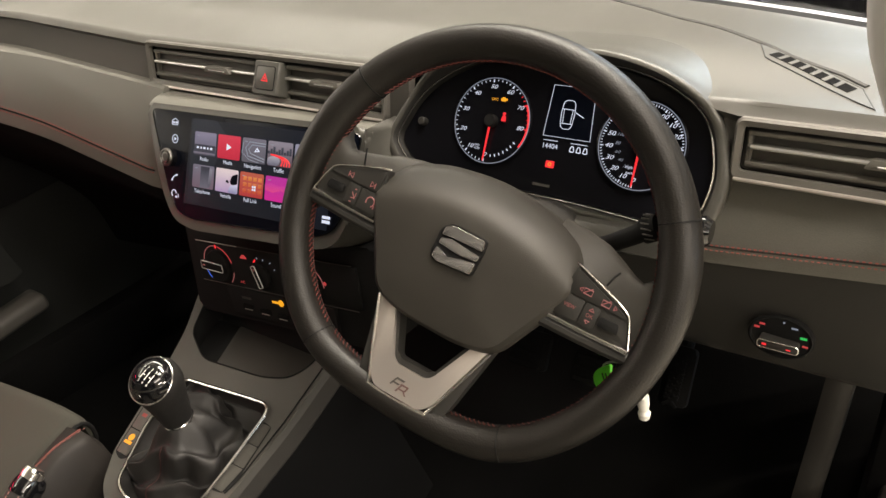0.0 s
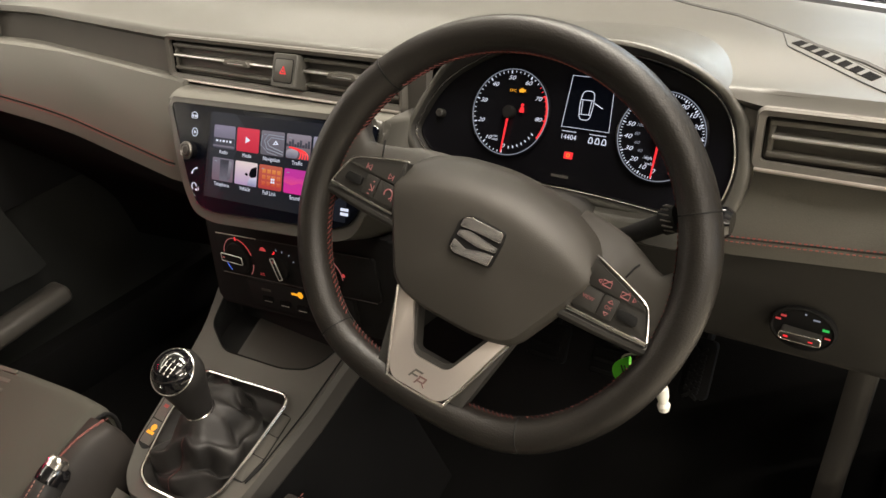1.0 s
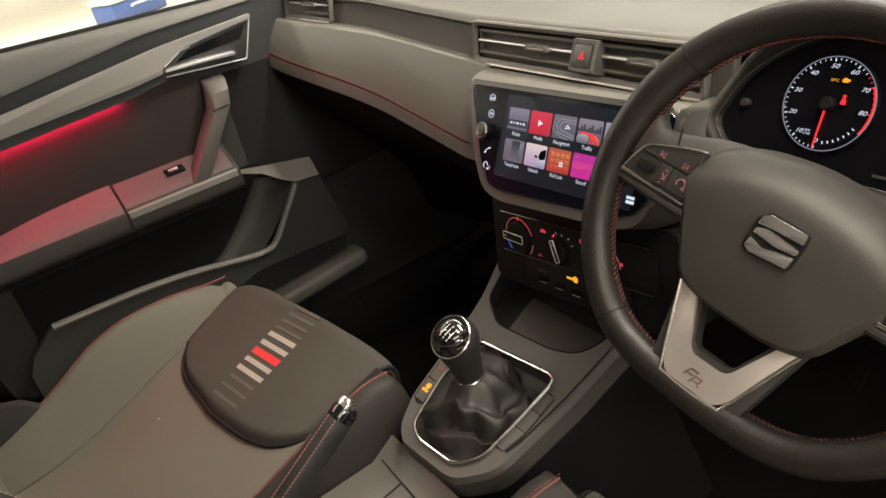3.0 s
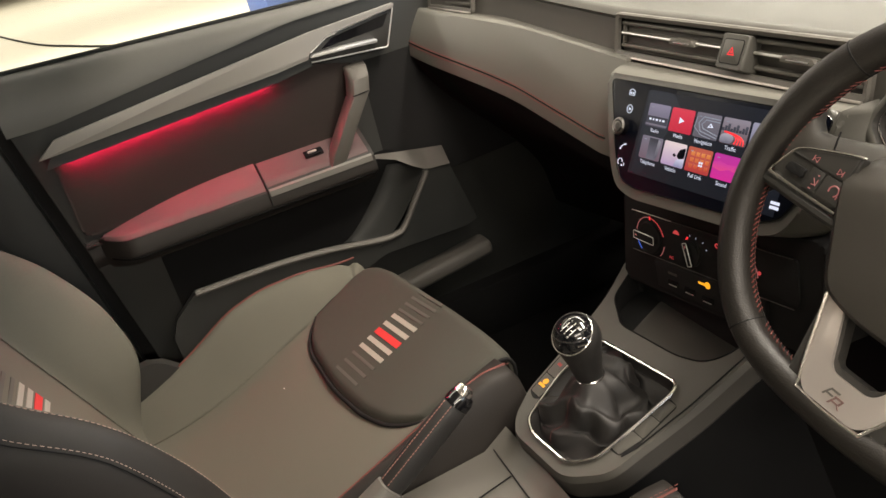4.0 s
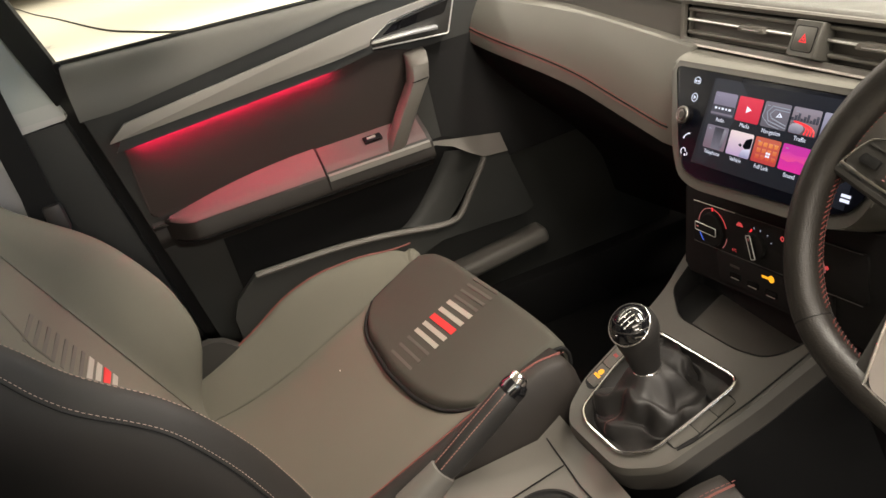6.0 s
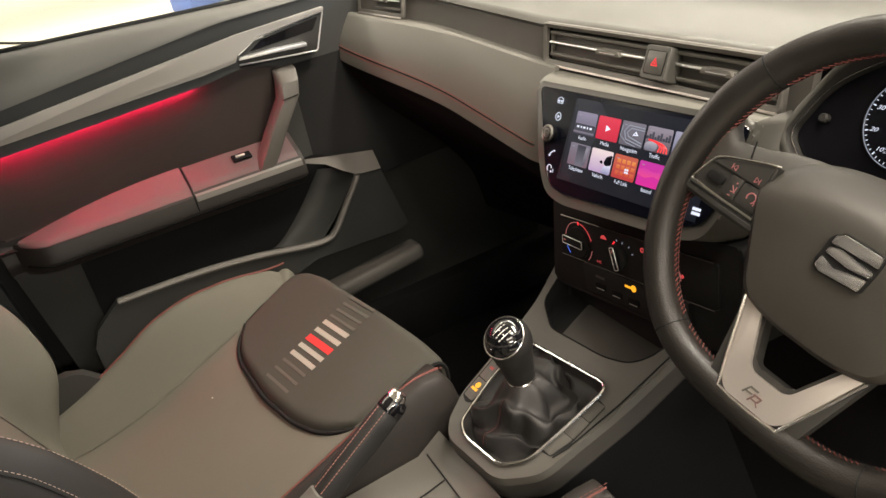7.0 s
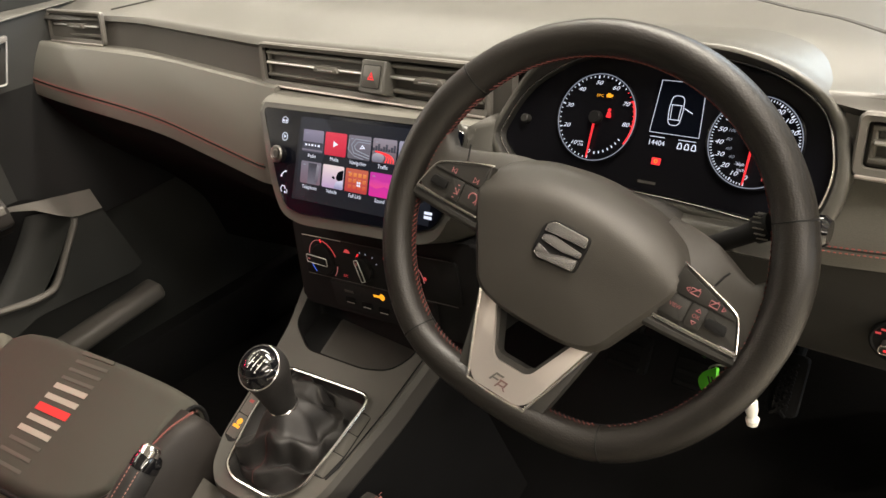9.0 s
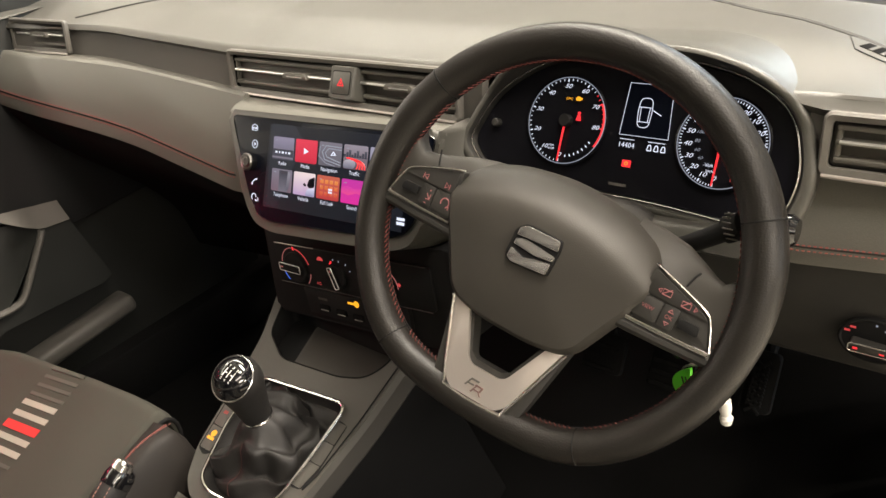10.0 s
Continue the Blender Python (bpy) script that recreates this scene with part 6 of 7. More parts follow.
for y0, y1, x0, x1 in ((0.0260, 0.0505, 0.0720, 0.0850), (0.0000, 0.0250, 0.0722, 0.0866), (-0.0300, -0.0010, 0.0715, 0.0875)):
    part("blank_cover", bm_prism(rounded([(x0, y1), (x1, y1), (x1 + (0.001 if y0 > -0.02 else -0.005), y0), (x0 - (0.0 if y0 > -0.02 else 0.002), y0)], 0.0015), 0.002, pose(0, 0, 0.0010), 0.0004), CONSOLE, cb)
# rear part of the tunnel, with a cup holder and the handbrake
part("tunnel", bm_rings([[(x + dx, y, z) for x, z in ((-0.098, 0.05), (-0.092, 0.235), (-0.080, h), (0.100, h), (0.112, 0.235), (0.118, 0.05))] for y, h, dx in ((-0.150, 0.290, 0), (-0.185, 0.268, 0), (-0.40, 0.262, 0), (-0.95, 0.280, 0))]), GREYPL, con, "grey tunnel cover")
part("lid_line", bm_tube([(-0.070, -0.176, 0.2735), (0.020, -0.180, 0.2725), (0.090, -0.176, 0.2740)], 0.0010, 6), RUBBER_AND_SHADE, con)
part("lid_line", bm_tube([(-0.020, -0.180, 0.2720), (-0.012, -0.26, 0.2665), (-0.010, -0.40, 0.2640)], 0.0010, 6), RUBBER_AND_SHADE, con)
part("cup_holder", bm_lathe([(0.040, 0.004), (0.042, 0.006), (0.038, 0.007), (0.036, 0.003), (0.034, 0.001), (0.0001, 0.0008)], 36, pose(0.040, -0.232, 0.267)), RUBBER_AND_SHADE, con, "black round cup holder")
hb = thing("handbrake_lever", "black leather handbrake lever with red stitching and chrome button", "handbrake lever")
HB0, HB1 = Vector((-0.050, -0.345, 0.292)), Vector((-0.050, -0.207, 0.383))
ax = (HB1 - HB0).normalized()
HM = frame_m(HB0, (1, 0, 0), Vector((0, 0, 1)) - ax * ax.z)
# local z of HM points backwards along the lever


def hb_ring(s, w, h, lift=0.0):
    c = HB0 + ax * s + Vector((0, 0, lift))
    upv = Vector((0, -ax.z, ax.y))
    return [c + Vector((1, 0, 0)) * (w * math.copysign(abs(math.cos(a)) ** 0.75, math.cos(a))) + upv * (h * math.copysign(abs(math.sin(a)) ** 0.75, math.sin(a))) for a in [2 * math.pi * k / 24 for k in range(24)]]


part("grip", bm_rings([hb_ring(s, w, h) for s, w, h in ((0.035, 0.0125, 0.0135), (0.05, 0.0138, 0.0150), (0.10, 0.0142, 0.0160), (0.14, 0.0140, 0.0158), (0.158, 0.0130, 0.0145), (0.162, 0.010, 0.012))]), BOOT, hb, "black leather grip")
part("sleeve", bm_rings([hb_ring(s, w, h) for s, w, h in ((-0.02, 0.020, 0.022), (0.01, 0.0175, 0.019), (0.038, 0.0150, 0.0165), (0.0395, 0.013, 0.014))]), GREYPL, hb, "grey plastic sleeve")
part("end_cap", bm_rings([hb_ring(s, w, h) for s, w, h in ((0.156, 0.0138, 0.0152), (0.166, 0.0138, 0.0150), (0.172, 0.0115, 0.013), (0.174, 0.008, 0.010))]), GLOSS, hb, "gloss black end cap")
part("button", bm_rings([hb_ring(s, w, h, 0.004) for s, w, h in ((0.158, 0.0112, 0.0098), (0.176, 0.0112, 0.0098), (0.179, 0.0090, 0.0078))]), CHROME, hb, "chrome release button")
sts = []
for i in range(26):
    s0 = 0.042 + 0.0044 * i
    for k in (3, 6):
        a_, b_ = hb_ring(s0, 0.0143, 0.0161)[k], hb_ring(s0 + 0.0026, 0.0143, 0.0161)[k]
        sts.append(bm_tube([a_ + Vector((0, 0, 0.0004)), b_ + Vector((0, 0, 0.0004))], 0.0006, 4))
part("stitching", join(*sts), PINKTHREAD, hb, "red stitching")

# ---- driver's side controls ----
lsm = frame_m((0.5456, 0.1375, 0.530), (1, 0, 0), (0, 0.05, 1))
ls = thing("light_switch", "black rotary light switch with lit red symbols in the knee panel", "light switch", at=lsm @ Matrix.Diagonal((0.82, 0.82, 0.82, 1)))
part("rim", bm_lathe([(0.030, -0.004), (0.030, 0.002), (0.028, 0.003), (0.0265, 0.001)], 40, Matrix.Diagonal((1.0, 0.78, 1, 1))), RUBBER_AND_SHADE, ls)
part("plate", bm_lathe([(0.0265, -0.003), (0.0265, 0.0012), (0.0001, 0.0012)], 40, Matrix.Diagonal((1.0, 0.78, 1, 1))), RUBBER_AND_SHADE, ls)
gp = part("turn_grip", bm_prism(rounded([(-0.018, -0.004), (0.018, -0.004), (0.018, 0.004), (-0.018, 0.004)], 0.003), 0.014, pose(0, -0.004, 0.013, 0, 0, -3), 0.0015), BLACKPL, ls)
part("chrome_edge", bm_tube([(x, y - 0.004, 0.0125) for x, y in rounded([(-0.0182, -0.0042), (0.0182, -0.0042), (0.0182, 0.0042), (-0.0182, 0.0042)], 0.003)], 0.0007, 6, True), CHROME, gp)
for sy in (bm_box(0.004, 0.002, 0.0004, pose(-0.012, -0.004, 0.0134)), bm_box(0.004, 0.0012, 0.0004, pose(0.010, -0.0045, 0.0134))):
    part("symbol", sy, LRED, gp)
for sy in (bm_box(0.005, 0.002, 0.0004, pose(-0.0225, 0.006, 0.0015)), bm_box(0.005, 0.002, 0.0004, pose(-0.018, 0.0105, 0.0015)), bm_box(0.005, 0.0018, 0.0004, pose(0.0225, -0.004, 0.0015))):
    part("symbol", sy, LREDSOFT, ls)
for sy in (bm_box(0.0018, 0.0018, 0.0004, pose(0.001, 0.017, 0.0015)), bm_box(0.006, 0.0016, 0.0004, pose(0.011, 0.013, 0.0015))):
    part("symbol", sy, LDIM, ls)
part("symbol", bm_box(0.006, 0.0024, 0.0004, pose(0.020, 0.0045, 0.0015)), LGREEN, ls, "lit green symbol")

ky = thing("ignition_key", "car key in the ignition with a green tag and white fob", "key")
part("blade", bm_tube([(0.420, 0.085, 0.545), (0.428, 0.055, 0.530)], 0.004, 10), CHROME, ky)
TAGM = frame_m((0.432, 0.050, 0.512), (0.95, -0.30, 0.05), (0.0, 0.1, 1))
part("tag", bm_prism(rounded([(-0.0045, -0.0135), (0.0040, -0.0095), (0.0090, 0.0055), (0.0090, 0.0155), (-0.0040, 0.0045), (-0.0085, -0.0040)], 0.003), 0.003, TAGM, 0.001, both=True), GREEN, ky, "bright green plastic tag")
part("tag_slot", join(*[bm_box(0.0008, 0.0075, 0.0006, TAGM @ pose(0.0030 + 0.0034 * k, 0.0005 + 0.0012 * k, 0.0003, 0, 0, 22)) for k in range(2)]), BLACKPL, ky)
part("fob", bm_tube([(0.4672, 0.050, 0.506), (0.4680, 0.050, 0.497), (0.4685, 0.050, 0.492), (0.4690, 0.050, 0.489), (0.4692, 0.050, 0.484)], lambda i: (0.0045, 0.0048, 0.0036, 0.0052, 0.0042)[i], 12), WHITEPL, ky, "small white plastic fob")
part("ring", bm_tube([(0.448 + 0.016 * math.cos(a), 0.054, 0.518 + 0.010 * math.sin(a)) for a in [2 * math.pi * i / 20 for i in range(20)]], 0.0009, 6, True), TRIMSIL, ky)


def pedal(x, y, z, w, h, name, label, lattice=False):
    d = thing(name, label, "pedal", "foot pedals", at=pose(x, y, z, -35, 0, 0))
    part("pad", bm_prism(rounded([(-w / 2, -h / 2), (w / 2, -h / 2), (w / 2 * 0.94, h / 2), (-w / 2 * 0.94, h / 2)], 0.008), 0.012, pose(0, 0, 0.006, 90, 0, 0), 0.003), RUBBER_AND_SHADE, d, "black rubber pad")
    if lattice:
        for sgn in (-1, 1):
            for i in range(-3, 4):
                part("rib", bm_box(w * 0.62, 0.0030, 0.004, pose(0, -0.0065, i * h / 9, 0, 40 * sgn, 0), 0.0008, 1), RUBBER_AND_SHADE, d)
    else:
        for i in range(3):
            part("rib", bm_box(w * 0.8, 0.002, 0.0070, pose(0, -0.0062, -h * 0.28 + h * 0.28 * i), 0.001, 1), RUBBER_AND_SHADE, d)
    part("arm", bm_tube([(0, 0.008, 0), (0, 0.03, 0.09), (0, 0.10, 0.24)], 0.008, 10), RUBBER_AND_SHADE, d)


pedal(0.190, 0.36, 0.227, 0.060, 0.055, "clutch_pedal", "black clutch pedal in the dark footwell")
pedal(0.289, 0.36, 0.232, 0.062, 0.055, "brake_pedal", "black brake pedal in the dark footwell")
pedal(0.400, 0.37, 0.250, 0.038, 0.078, "accelerator_pedal", "black accelerator pedal with a lattice pattern in the dark footwell", True)

# ---- seats ----
SX, SY = -0.355, -0.35


def ease(v, knots):
    """Height read off a run of (position, height) knots, eased by a short average."""
    k, h = [a for a, b in knots], [b for a, b in knots]
    return float(np.mean([np.interp(v + d, k, h) for d in (-0.022, -0.011, 0.0, 0.011, 0.022)]))


FAR_RISE = ((-0.66, 0.030), (-0.604, 0.049), (-0.506, 0.076), (-0.412, 0.099), (-0.343, 0.090), (-0.259, 0.056), (-0.199, 0.020), (-0.150, 0.0), (-0.05, 0.0))
NEAR_RISE = ((-0.66, 0.052), (-0.40, 0.039), (-0.30, 0.034), (-0.18, 0.030), (-0.135, 0.022), (-0.110, 0.0), (-0.05, -0.01))
FAR_REACH = ((0.14, 0.0), (0.19, 0.004), (0.245, 0.046), (0.296, 0.086), (0.335, 0.104), (0.41, 0.119), (0.463, 0.116), (0.524, 0.104), (0.572, 0.074), (0.600, 0.046), (0.64, 0.032), (0.80, 0.02), (0.90, 0.0))
NEAR_REACH = ((0.14, 0.12), (0.22, 0.172), (0.307, 0.183), (0.382, 0.186), (0.443, 0.178), (0.485, 0.166), (0.518, 0.146), (0.547, 0.121), (0.585, 0.110), (0.62, 0.100), (0.70, 0.05), (0.80, 0.02), (0.90, 0.0))


def mid_z(y):
    z = 0.262 + 0.42 * (y + 0.30)
    return z if y > -0.42 else 0.2116 + 0.42 * (y + 0.42) * (1 - 0.6 * min(1, (-0.42 - y) / 0.25))


def back_y(z):
    return -0.615 - 0.40 * (z - 0.21)


PANEL_BACK = ((-0.215, -0.245), (-0.191, -0.276), (-0.160, -0.296), (-0.118, -0.305), (0.0, -0.303), (0.097, -0.288), (0.155, -0.268), (0.190, -0.238), (0.215, -0.200))


FRONT_EDGE = ((-0.288, -0.150), (-0.240, -0.150), (-0.218, -0.163), (-0.205, -0.158), (-0.185, -0.145), (-0.133, -0.1325), (-0.030, -0.1215), (0.055, -0.1120), (0.137, -0.1050), (0.215, -0.1010), (0.27, -0.104))


def front_edge(dx):
    return float(np.mean([np.interp(dx + d, [a for a, b in FRONT_EDGE], [b for a, b in FRONT_EDGE]) for d in (-0.010, 0.0, 0.010)]))


def build_seat(at, name, label, flip=1):
    s = thing(name, label, "car seat", "front seats", at=at)

    def place(dx, y, z):
        return Vector((flip * dx, y - SY, z))

    def rise_at(dx, y):
        """Height of the cushion above its middle."""
        h = ease(y, FAR_RISE) if dx < 0 else ease(y, NEAR_RISE)
        a = abs(dx)
        if dx < 0:
            return h * smooth((a - 0.188) / 0.062)
        return h * smooth((a - 0.196) / 0.052)

    def cushion_row(y, drop):
        hf, hn, zc = ease(y, FAR_RISE), ease(y, NEAR_RISE), mid_z(min(y, -0.10)) - drop
        st = [(-0.288, hf - 0.13), (-0.286, hf - 0.06), (-0.276, hf - 0.016), (-0.256, hf), (-0.240, hf * 0.90), (-0.222, hf * 0.55), (-0.203, hf * 0.10), (-0.188, -0.001), (-0.10, -0.004), (0.0, -0.006),
              (0.10, -0.004), (0.185, -0.001), (0.206, hn * 0.20), (0.226, hn * 0.72), (0.244, hn), (0.256, hn - 0.006), (0.266, hn - 0.035), (0.270, hn - 0.08), (0.270, hn - 0.16)]
        w = smooth((y + 0.21) / 0.12)
        out = []
        for p in spline([(a, b, 0) for a, b in st], 4):
            back = (front_edge(p.x) + 0.088) * w
            out.append(place(p.x, y + back, max(0.07, p.y + zc + 0.42 * back)))
        return out
    rows = [cushion_row(mix(-0.66, -0.120, i / 60), 0.0) for i in range(61)]
    rows += [cushion_row(y, d) for y, d in ((-0.112, 0.001), (-0.102, 0.006), (-0.094, 0.016), (-0.088, 0.034), (-0.086, 0.07), (-0.092, 0.14), (-0.10, 0.20))]
    part("cushion", bm_rings(rows, False, False), FABRIC, s, "grey woven cushion with raised bolsters", 60)
    # dark outer cover of the bolster beside the tunnel
    def side_row(y):
        hn, zc = ease(y, NEAR_RISE), mid_z(min(y, -0.10)) - 0.10 * smooth((y + 0.118) / 0.03)
        st = [(0.2085, hn * 0.22 + 0.0014), (0.2260, hn * 0.74 + 0.0016), (0.2360, hn * 0.93 + 0.0016), (0.2465, hn + 0.0016), (0.258, hn - 0.005), (0.2685, hn - 0.035), (0.2735, hn - 0.08), (0.2735, hn - 0.16)]
        return [place(p.x, y, max(0.07, p.y + zc)) for p in spline([(a, b, 0) for a, b in st], 4)]
    part("bolster_cover", bm_rings([side_row(mix(-0.66, -0.100, i / 56)) for i in range(57)], False, False), SIDE, s, "dark leatherette outer side of the bolster", 60)

    # raised front panel of the cushion, its back edge cut with rounded corners
    def back_edge(dx):
        return float(np.mean([np.interp(dx + d, [a for a, b in PANEL_BACK], [b for a, b in PANEL_BACK]) for d in (-0.014, 0.0, 0.014)]))

    def panel(u, v):
        k = 2 * u - 1
        y0 = back_edge(k * 0.196)
        roll = max(0.0, (v - 0.82) / 0.18)
        yf = front_edge(k * 0.208) - 0.014
        y = mix(y0, yf, min(1.0, v / 0.82))
        hw = mix(0.196, 0.210, smooth((y + 0.29) / 0.14))
        dx = k * hw
        e = min(1 - abs(k), v * 0.8) / 0.050
        lift = 0.0115 * (1 - max(0.0, 1 - e) ** 2.4)
        drop = 0.004 * smooth((abs(k) - 0.8) / 0.2) * smooth((v - 0.6) / 0.4)
        z = mid_z(y) - 0.004 + lift - drop + rise_at(dx, y) * 0.8
        # the front edge rolls over and down
        a = roll * 2.1
        return place(dx, y + 0.020 * math.sin(a), z + 0.42 * 0.020 * math.sin(a) * math.cos(a / 2) - 0.026 * (1 - math.cos(a)))
    part("front_panel", bm_sheet(panel, 64, 48, 0.006, (0, -0.2, 1)), FABDARK, s, "brownish black fabric panel with stripes", 60)
    rim_ = [panel(i / 60, 0.0) for i in range(61)]
    part("panel_groove", bm_tube([p + Vector((0, -0.0022, 0.0015)) for p in rim_], 0.0032, 8), RUBBER_AND_SHADE, s, "dark groove behind the panel")
    for u in (0.0, 1.0):
        part("panel_groove", bm_tube([panel(u, i / 30) + Vector((flip * (u - 0.5) * 0.004, 0, 0.0015)) for i in range(31)], 0.0026, 8), RUBBER_AND_SHADE, s)
    # stripes across the panel
    kinds = [GREYFAB] * 3 + [SILFAB] * 2 + [REDFAB] + [SILFAB] * 2 + [GREYFAB] * 4
    for i, mat in enumerate(kinds):
        d = i - 5
        yc = -0.2046 + 0.0152 * d - 0.0028 * max(0, d - 2)
        hw = {GREYFAB: 0.0022, SILFAB: 0.0036, REDFAB: 0.0052}[mat]

        def bar(u, v, yc=yc, hw=hw):
            dx = mix(-0.0370, 0.0370, u)
            y = yc + mix(-hw, hw, v) + 0.13 * dx
            return place(0.010 + dx, y, mid_z(y) + 0.0083)
        part("stripe", bm_sheet(bar, 8, 2, 0.0012, (0, -0.2, 1)), mat, s, {REDFAB: "red stripe", SILFAB: "silver stripe", GREYFAB: "dark grey stripe"}[mat])
    # stitching and piping along the bolsters
    sb = []
    for i in range(88):
        y0 = -0.64 + 0.0060 * i
        sb.append(bm_tube([place(0.2395, y, mid_z(y) + ease(y, NEAR_RISE) + 0.0016) for y in (y0, y0 + 0.0040)], 0.0005, 4))
    part("stitching", join(*sb), DULLRED, s, "dull red stitching")
    part("bolster_piping", bm_tube([place(-0.258, y, mid_z(y) + ease(y, FAR_RISE) + 0.0005) for y in [mix(-0.60, -0.165, i / 50) for i in range(51)]], 0.0018, 6), DULLRED, s, "dull red piping")
    part("bolster_piping", bm_tube([place(0.2360, y, mid_z(y) + ease(y, NEAR_RISE) * 0.94 + 0.0012) for y in [mix(-0.66, -0.118, i / 50) for i in range(51)]], 0.0014, 6), DULLRED, s, "dull red piping")
    part("bolster_seam", bm_tube([place(-0.196, y, mid_z(y) + 0.0015) for y in [mix(-0.62, -0.29, i / 30) for i in range(31)]], 0.0012, 6), FABRIC, s, "sunken seam")
    part("base", bm_box(0.47, 0.50, 0.12, pose(0, -0.36 - SY, 0.08), 0.02), BLACKPL, s, "dark seat base")

    # backrest
    def narrow(z):
        return mix(1.0, 0.80, smooth((z - 0.60) / 0.25))

    def back_row(z, back=0.0):
        rf, rn, k, y0 = ease(z, FAR_REACH), ease(z, NEAR_REACH), narrow(z), back_y(z) - back
        st = [(-0.276, rf - 0.17), (-0.274, rf - 0.08), (-0.266, rf - 0.025), (-0.252, rf - 0.003), (-0.242, rf), (-0.228, rf * 0.86), (-0.212, rf * 0.52), (-0.199, rf * 0.12), (-0.190, -0.003), (-0.178, 0.001), (-0.09, 0.006), (0.0, 0.008),
              (0.09, 0.006), (0.160, 0.001), (0.172, -0.003), (0.184, rn * 0.20), (0.200, rn * 0.72), (0.214, rn * 0.96), (0.224, rn)]
        return [place(p.x * k, y0 + p.y, z) for p in spline([(a, b, 0) for a, b in st], 4)]
    rows = [back_row(mix(0.13, 0.83, i / 80)) for i in range(81)] + [back_row(z, b) for z, b in ((0.840, 0.006), (0.847, 0.020), (0.850, 0.045), (0.845, 0.09))]
    part("backrest", bm_rings(rows, False, False), FABRIC, s, "grey woven backrest with tall bolsters", 60)

    def cover_row(z):
        rn, k, y0 = ease(z, NEAR_REACH), narrow(z), back_y(z)
        st = [(0.222, rn + 0.0005), (0.2265, rn + 0.0012), (0.236, rn - 0.004), (0.247, rn - 0.018), (0.255, rn - 0.036), (0.262, rn - 0.070), (0.266, rn - 0.13), (0.268, rn - 0.24)]
        return [place(p.x * k, y0 + p.y, z) for p in spline([(a, b, 0) for a, b in st], 4)]
    cover_rows = [cover_row(mix(0.13, 0.83, i / 80)) for i in range(81)]
    part("bolster_cover", bm_rings(cover_rows, False, False), SIDE, s, "dark leatherette bolster with two stitched seams", 60)
    def on_cover(z, c):
        row_ = cover_row(z)
        i = int(c)
        return row_[i].lerp(row_[i + 1], c - i) + Vector((flip * 0.0008, 0.0010, 0.0004))

    for knots in (((0.0, 3.0), (1.0, 3.0)), ((0.0, 13.0), (0.475, 13.0), (0.515, 15.4), (0.55, 14.0), (0.60, 12.4), (1.0, 13.0))):
        sb = []
        for i in range(150):
            z0 = 0.15 + 0.0044 * i
            sb.append(bm_tube([on_cover(z, ease(z, knots)) for z in (z0, z0 + 0.0026)], 0.00038, 4))
        part("stitching", join(*sb), PALETHREAD, s, "pale contrast stitching")
    part("bolster_seam", bm_tube([on_cover(mix(0.14, 0.82, i / 60), ease(mix(0.14, 0.82, i / 60), ((0.0, 14.0), (0.475, 14.0), (0.515, 16.4), (0.55, 15.0), (0.60, 13.4), (1.0, 14.0)))) for i in range(61)], 0.0011, 6), RUBBER_AND_SHADE, s, "dark seam")
    part("back_panel_seam", bm_tube([place(-0.190 * narrow(z), back_y(z) + 0.0005, z) for z in [mix(0.2, 0.6, i / 30) for i in range(31)]], 0.0016, 6), FABRIC, s, "sunken seam of the centre panel")
    part("back_panel_seam", bm_tube([place(-0.005 - 0.30 * max(0.0, z - 0.505) ** 0.8, back_y(z) + 0.0078, z) for z in [mix(0.47, 0.60, i / 20) for i in range(21)]], 0.0022, 6), FABRIC, s)
    # stripes on the backrest
    kinds = [GREYFAB] * 7 + [SILFAB] * 2 + [REDFAB] + [SILFAB]
    for i, mat in enumerate(kinds):
        zc = 0.512 - 0.0137 * i

        def bar2(u, v, zc=zc, i=i, hw={GREYFAB: 0.0028, SILFAB: 0.0042, REDFAB: 0.0056}[mat]):
            z = zc + mix(-hw, hw, v)
            return place(-0.080 - 0.0012 * i + 0.078 * u, back_y(z) + 0.0085, z)
        part("stripe", bm_sheet(bar2, 4, 2, 0.0016, (0, 1, 0)), mat, s, {REDFAB: "red stripe", SILFAB: "silver stripe", GREYFAB: "dark grey stripe"}[mat])
    part("headrest", bm_box(0.26, 0.10, 0.18, pose(0, -0.915 - SY, 0.955, -18, 0, 0), 0.035, 4), FABRIC, s, "grey headrest")
    for sx in (-1, 1):
        part("headrest_post", bm_tube([place(sx * 0.06, -0.87, 0.80), place(sx * 0.06, -0.90, 0.90)], 0.006, 10), CHROME, s)
    part("recliner_cover", bm_prism(rounded([(-0.115, -0.08), (0.12, -0.06), (0.10, 0.03), (0.02, 0.07), (-0.06, 0.075), (-0.105, 0.03)], 0.02), 0.02, Matrix.Diagonal((flip, 1, 1, 1)) @ frame_m((-0.272, -0.60 - SY, 0.21), (0, -1, 0), (0, 0, 1)), 0.004), BLACKPL, s, "dark hinge cover between cushion and backrest")
    return s


build_seat(pose(SX, SY, 0), "passenger_seat", "grey and black cloth front passenger seat with red and silver stripes")
build_seat(pose(0.398, SY + 0.035, -0.006), "driver_seat", "grey and black cloth driver's seat with red and silver stripes", -1)

# ---- passenger door ----
DM = frame_m((DX, 0, 0), (0, 1, 0), (0, 0, 1)) @ Matrix.Diagonal((1, 1, 1, 1))
# local x runs forwards, local y up, local z towards the seats
door = thing("door_1", "dark passenger door card with silver trim, armrest and red ambient light", "car door", kind="structure")


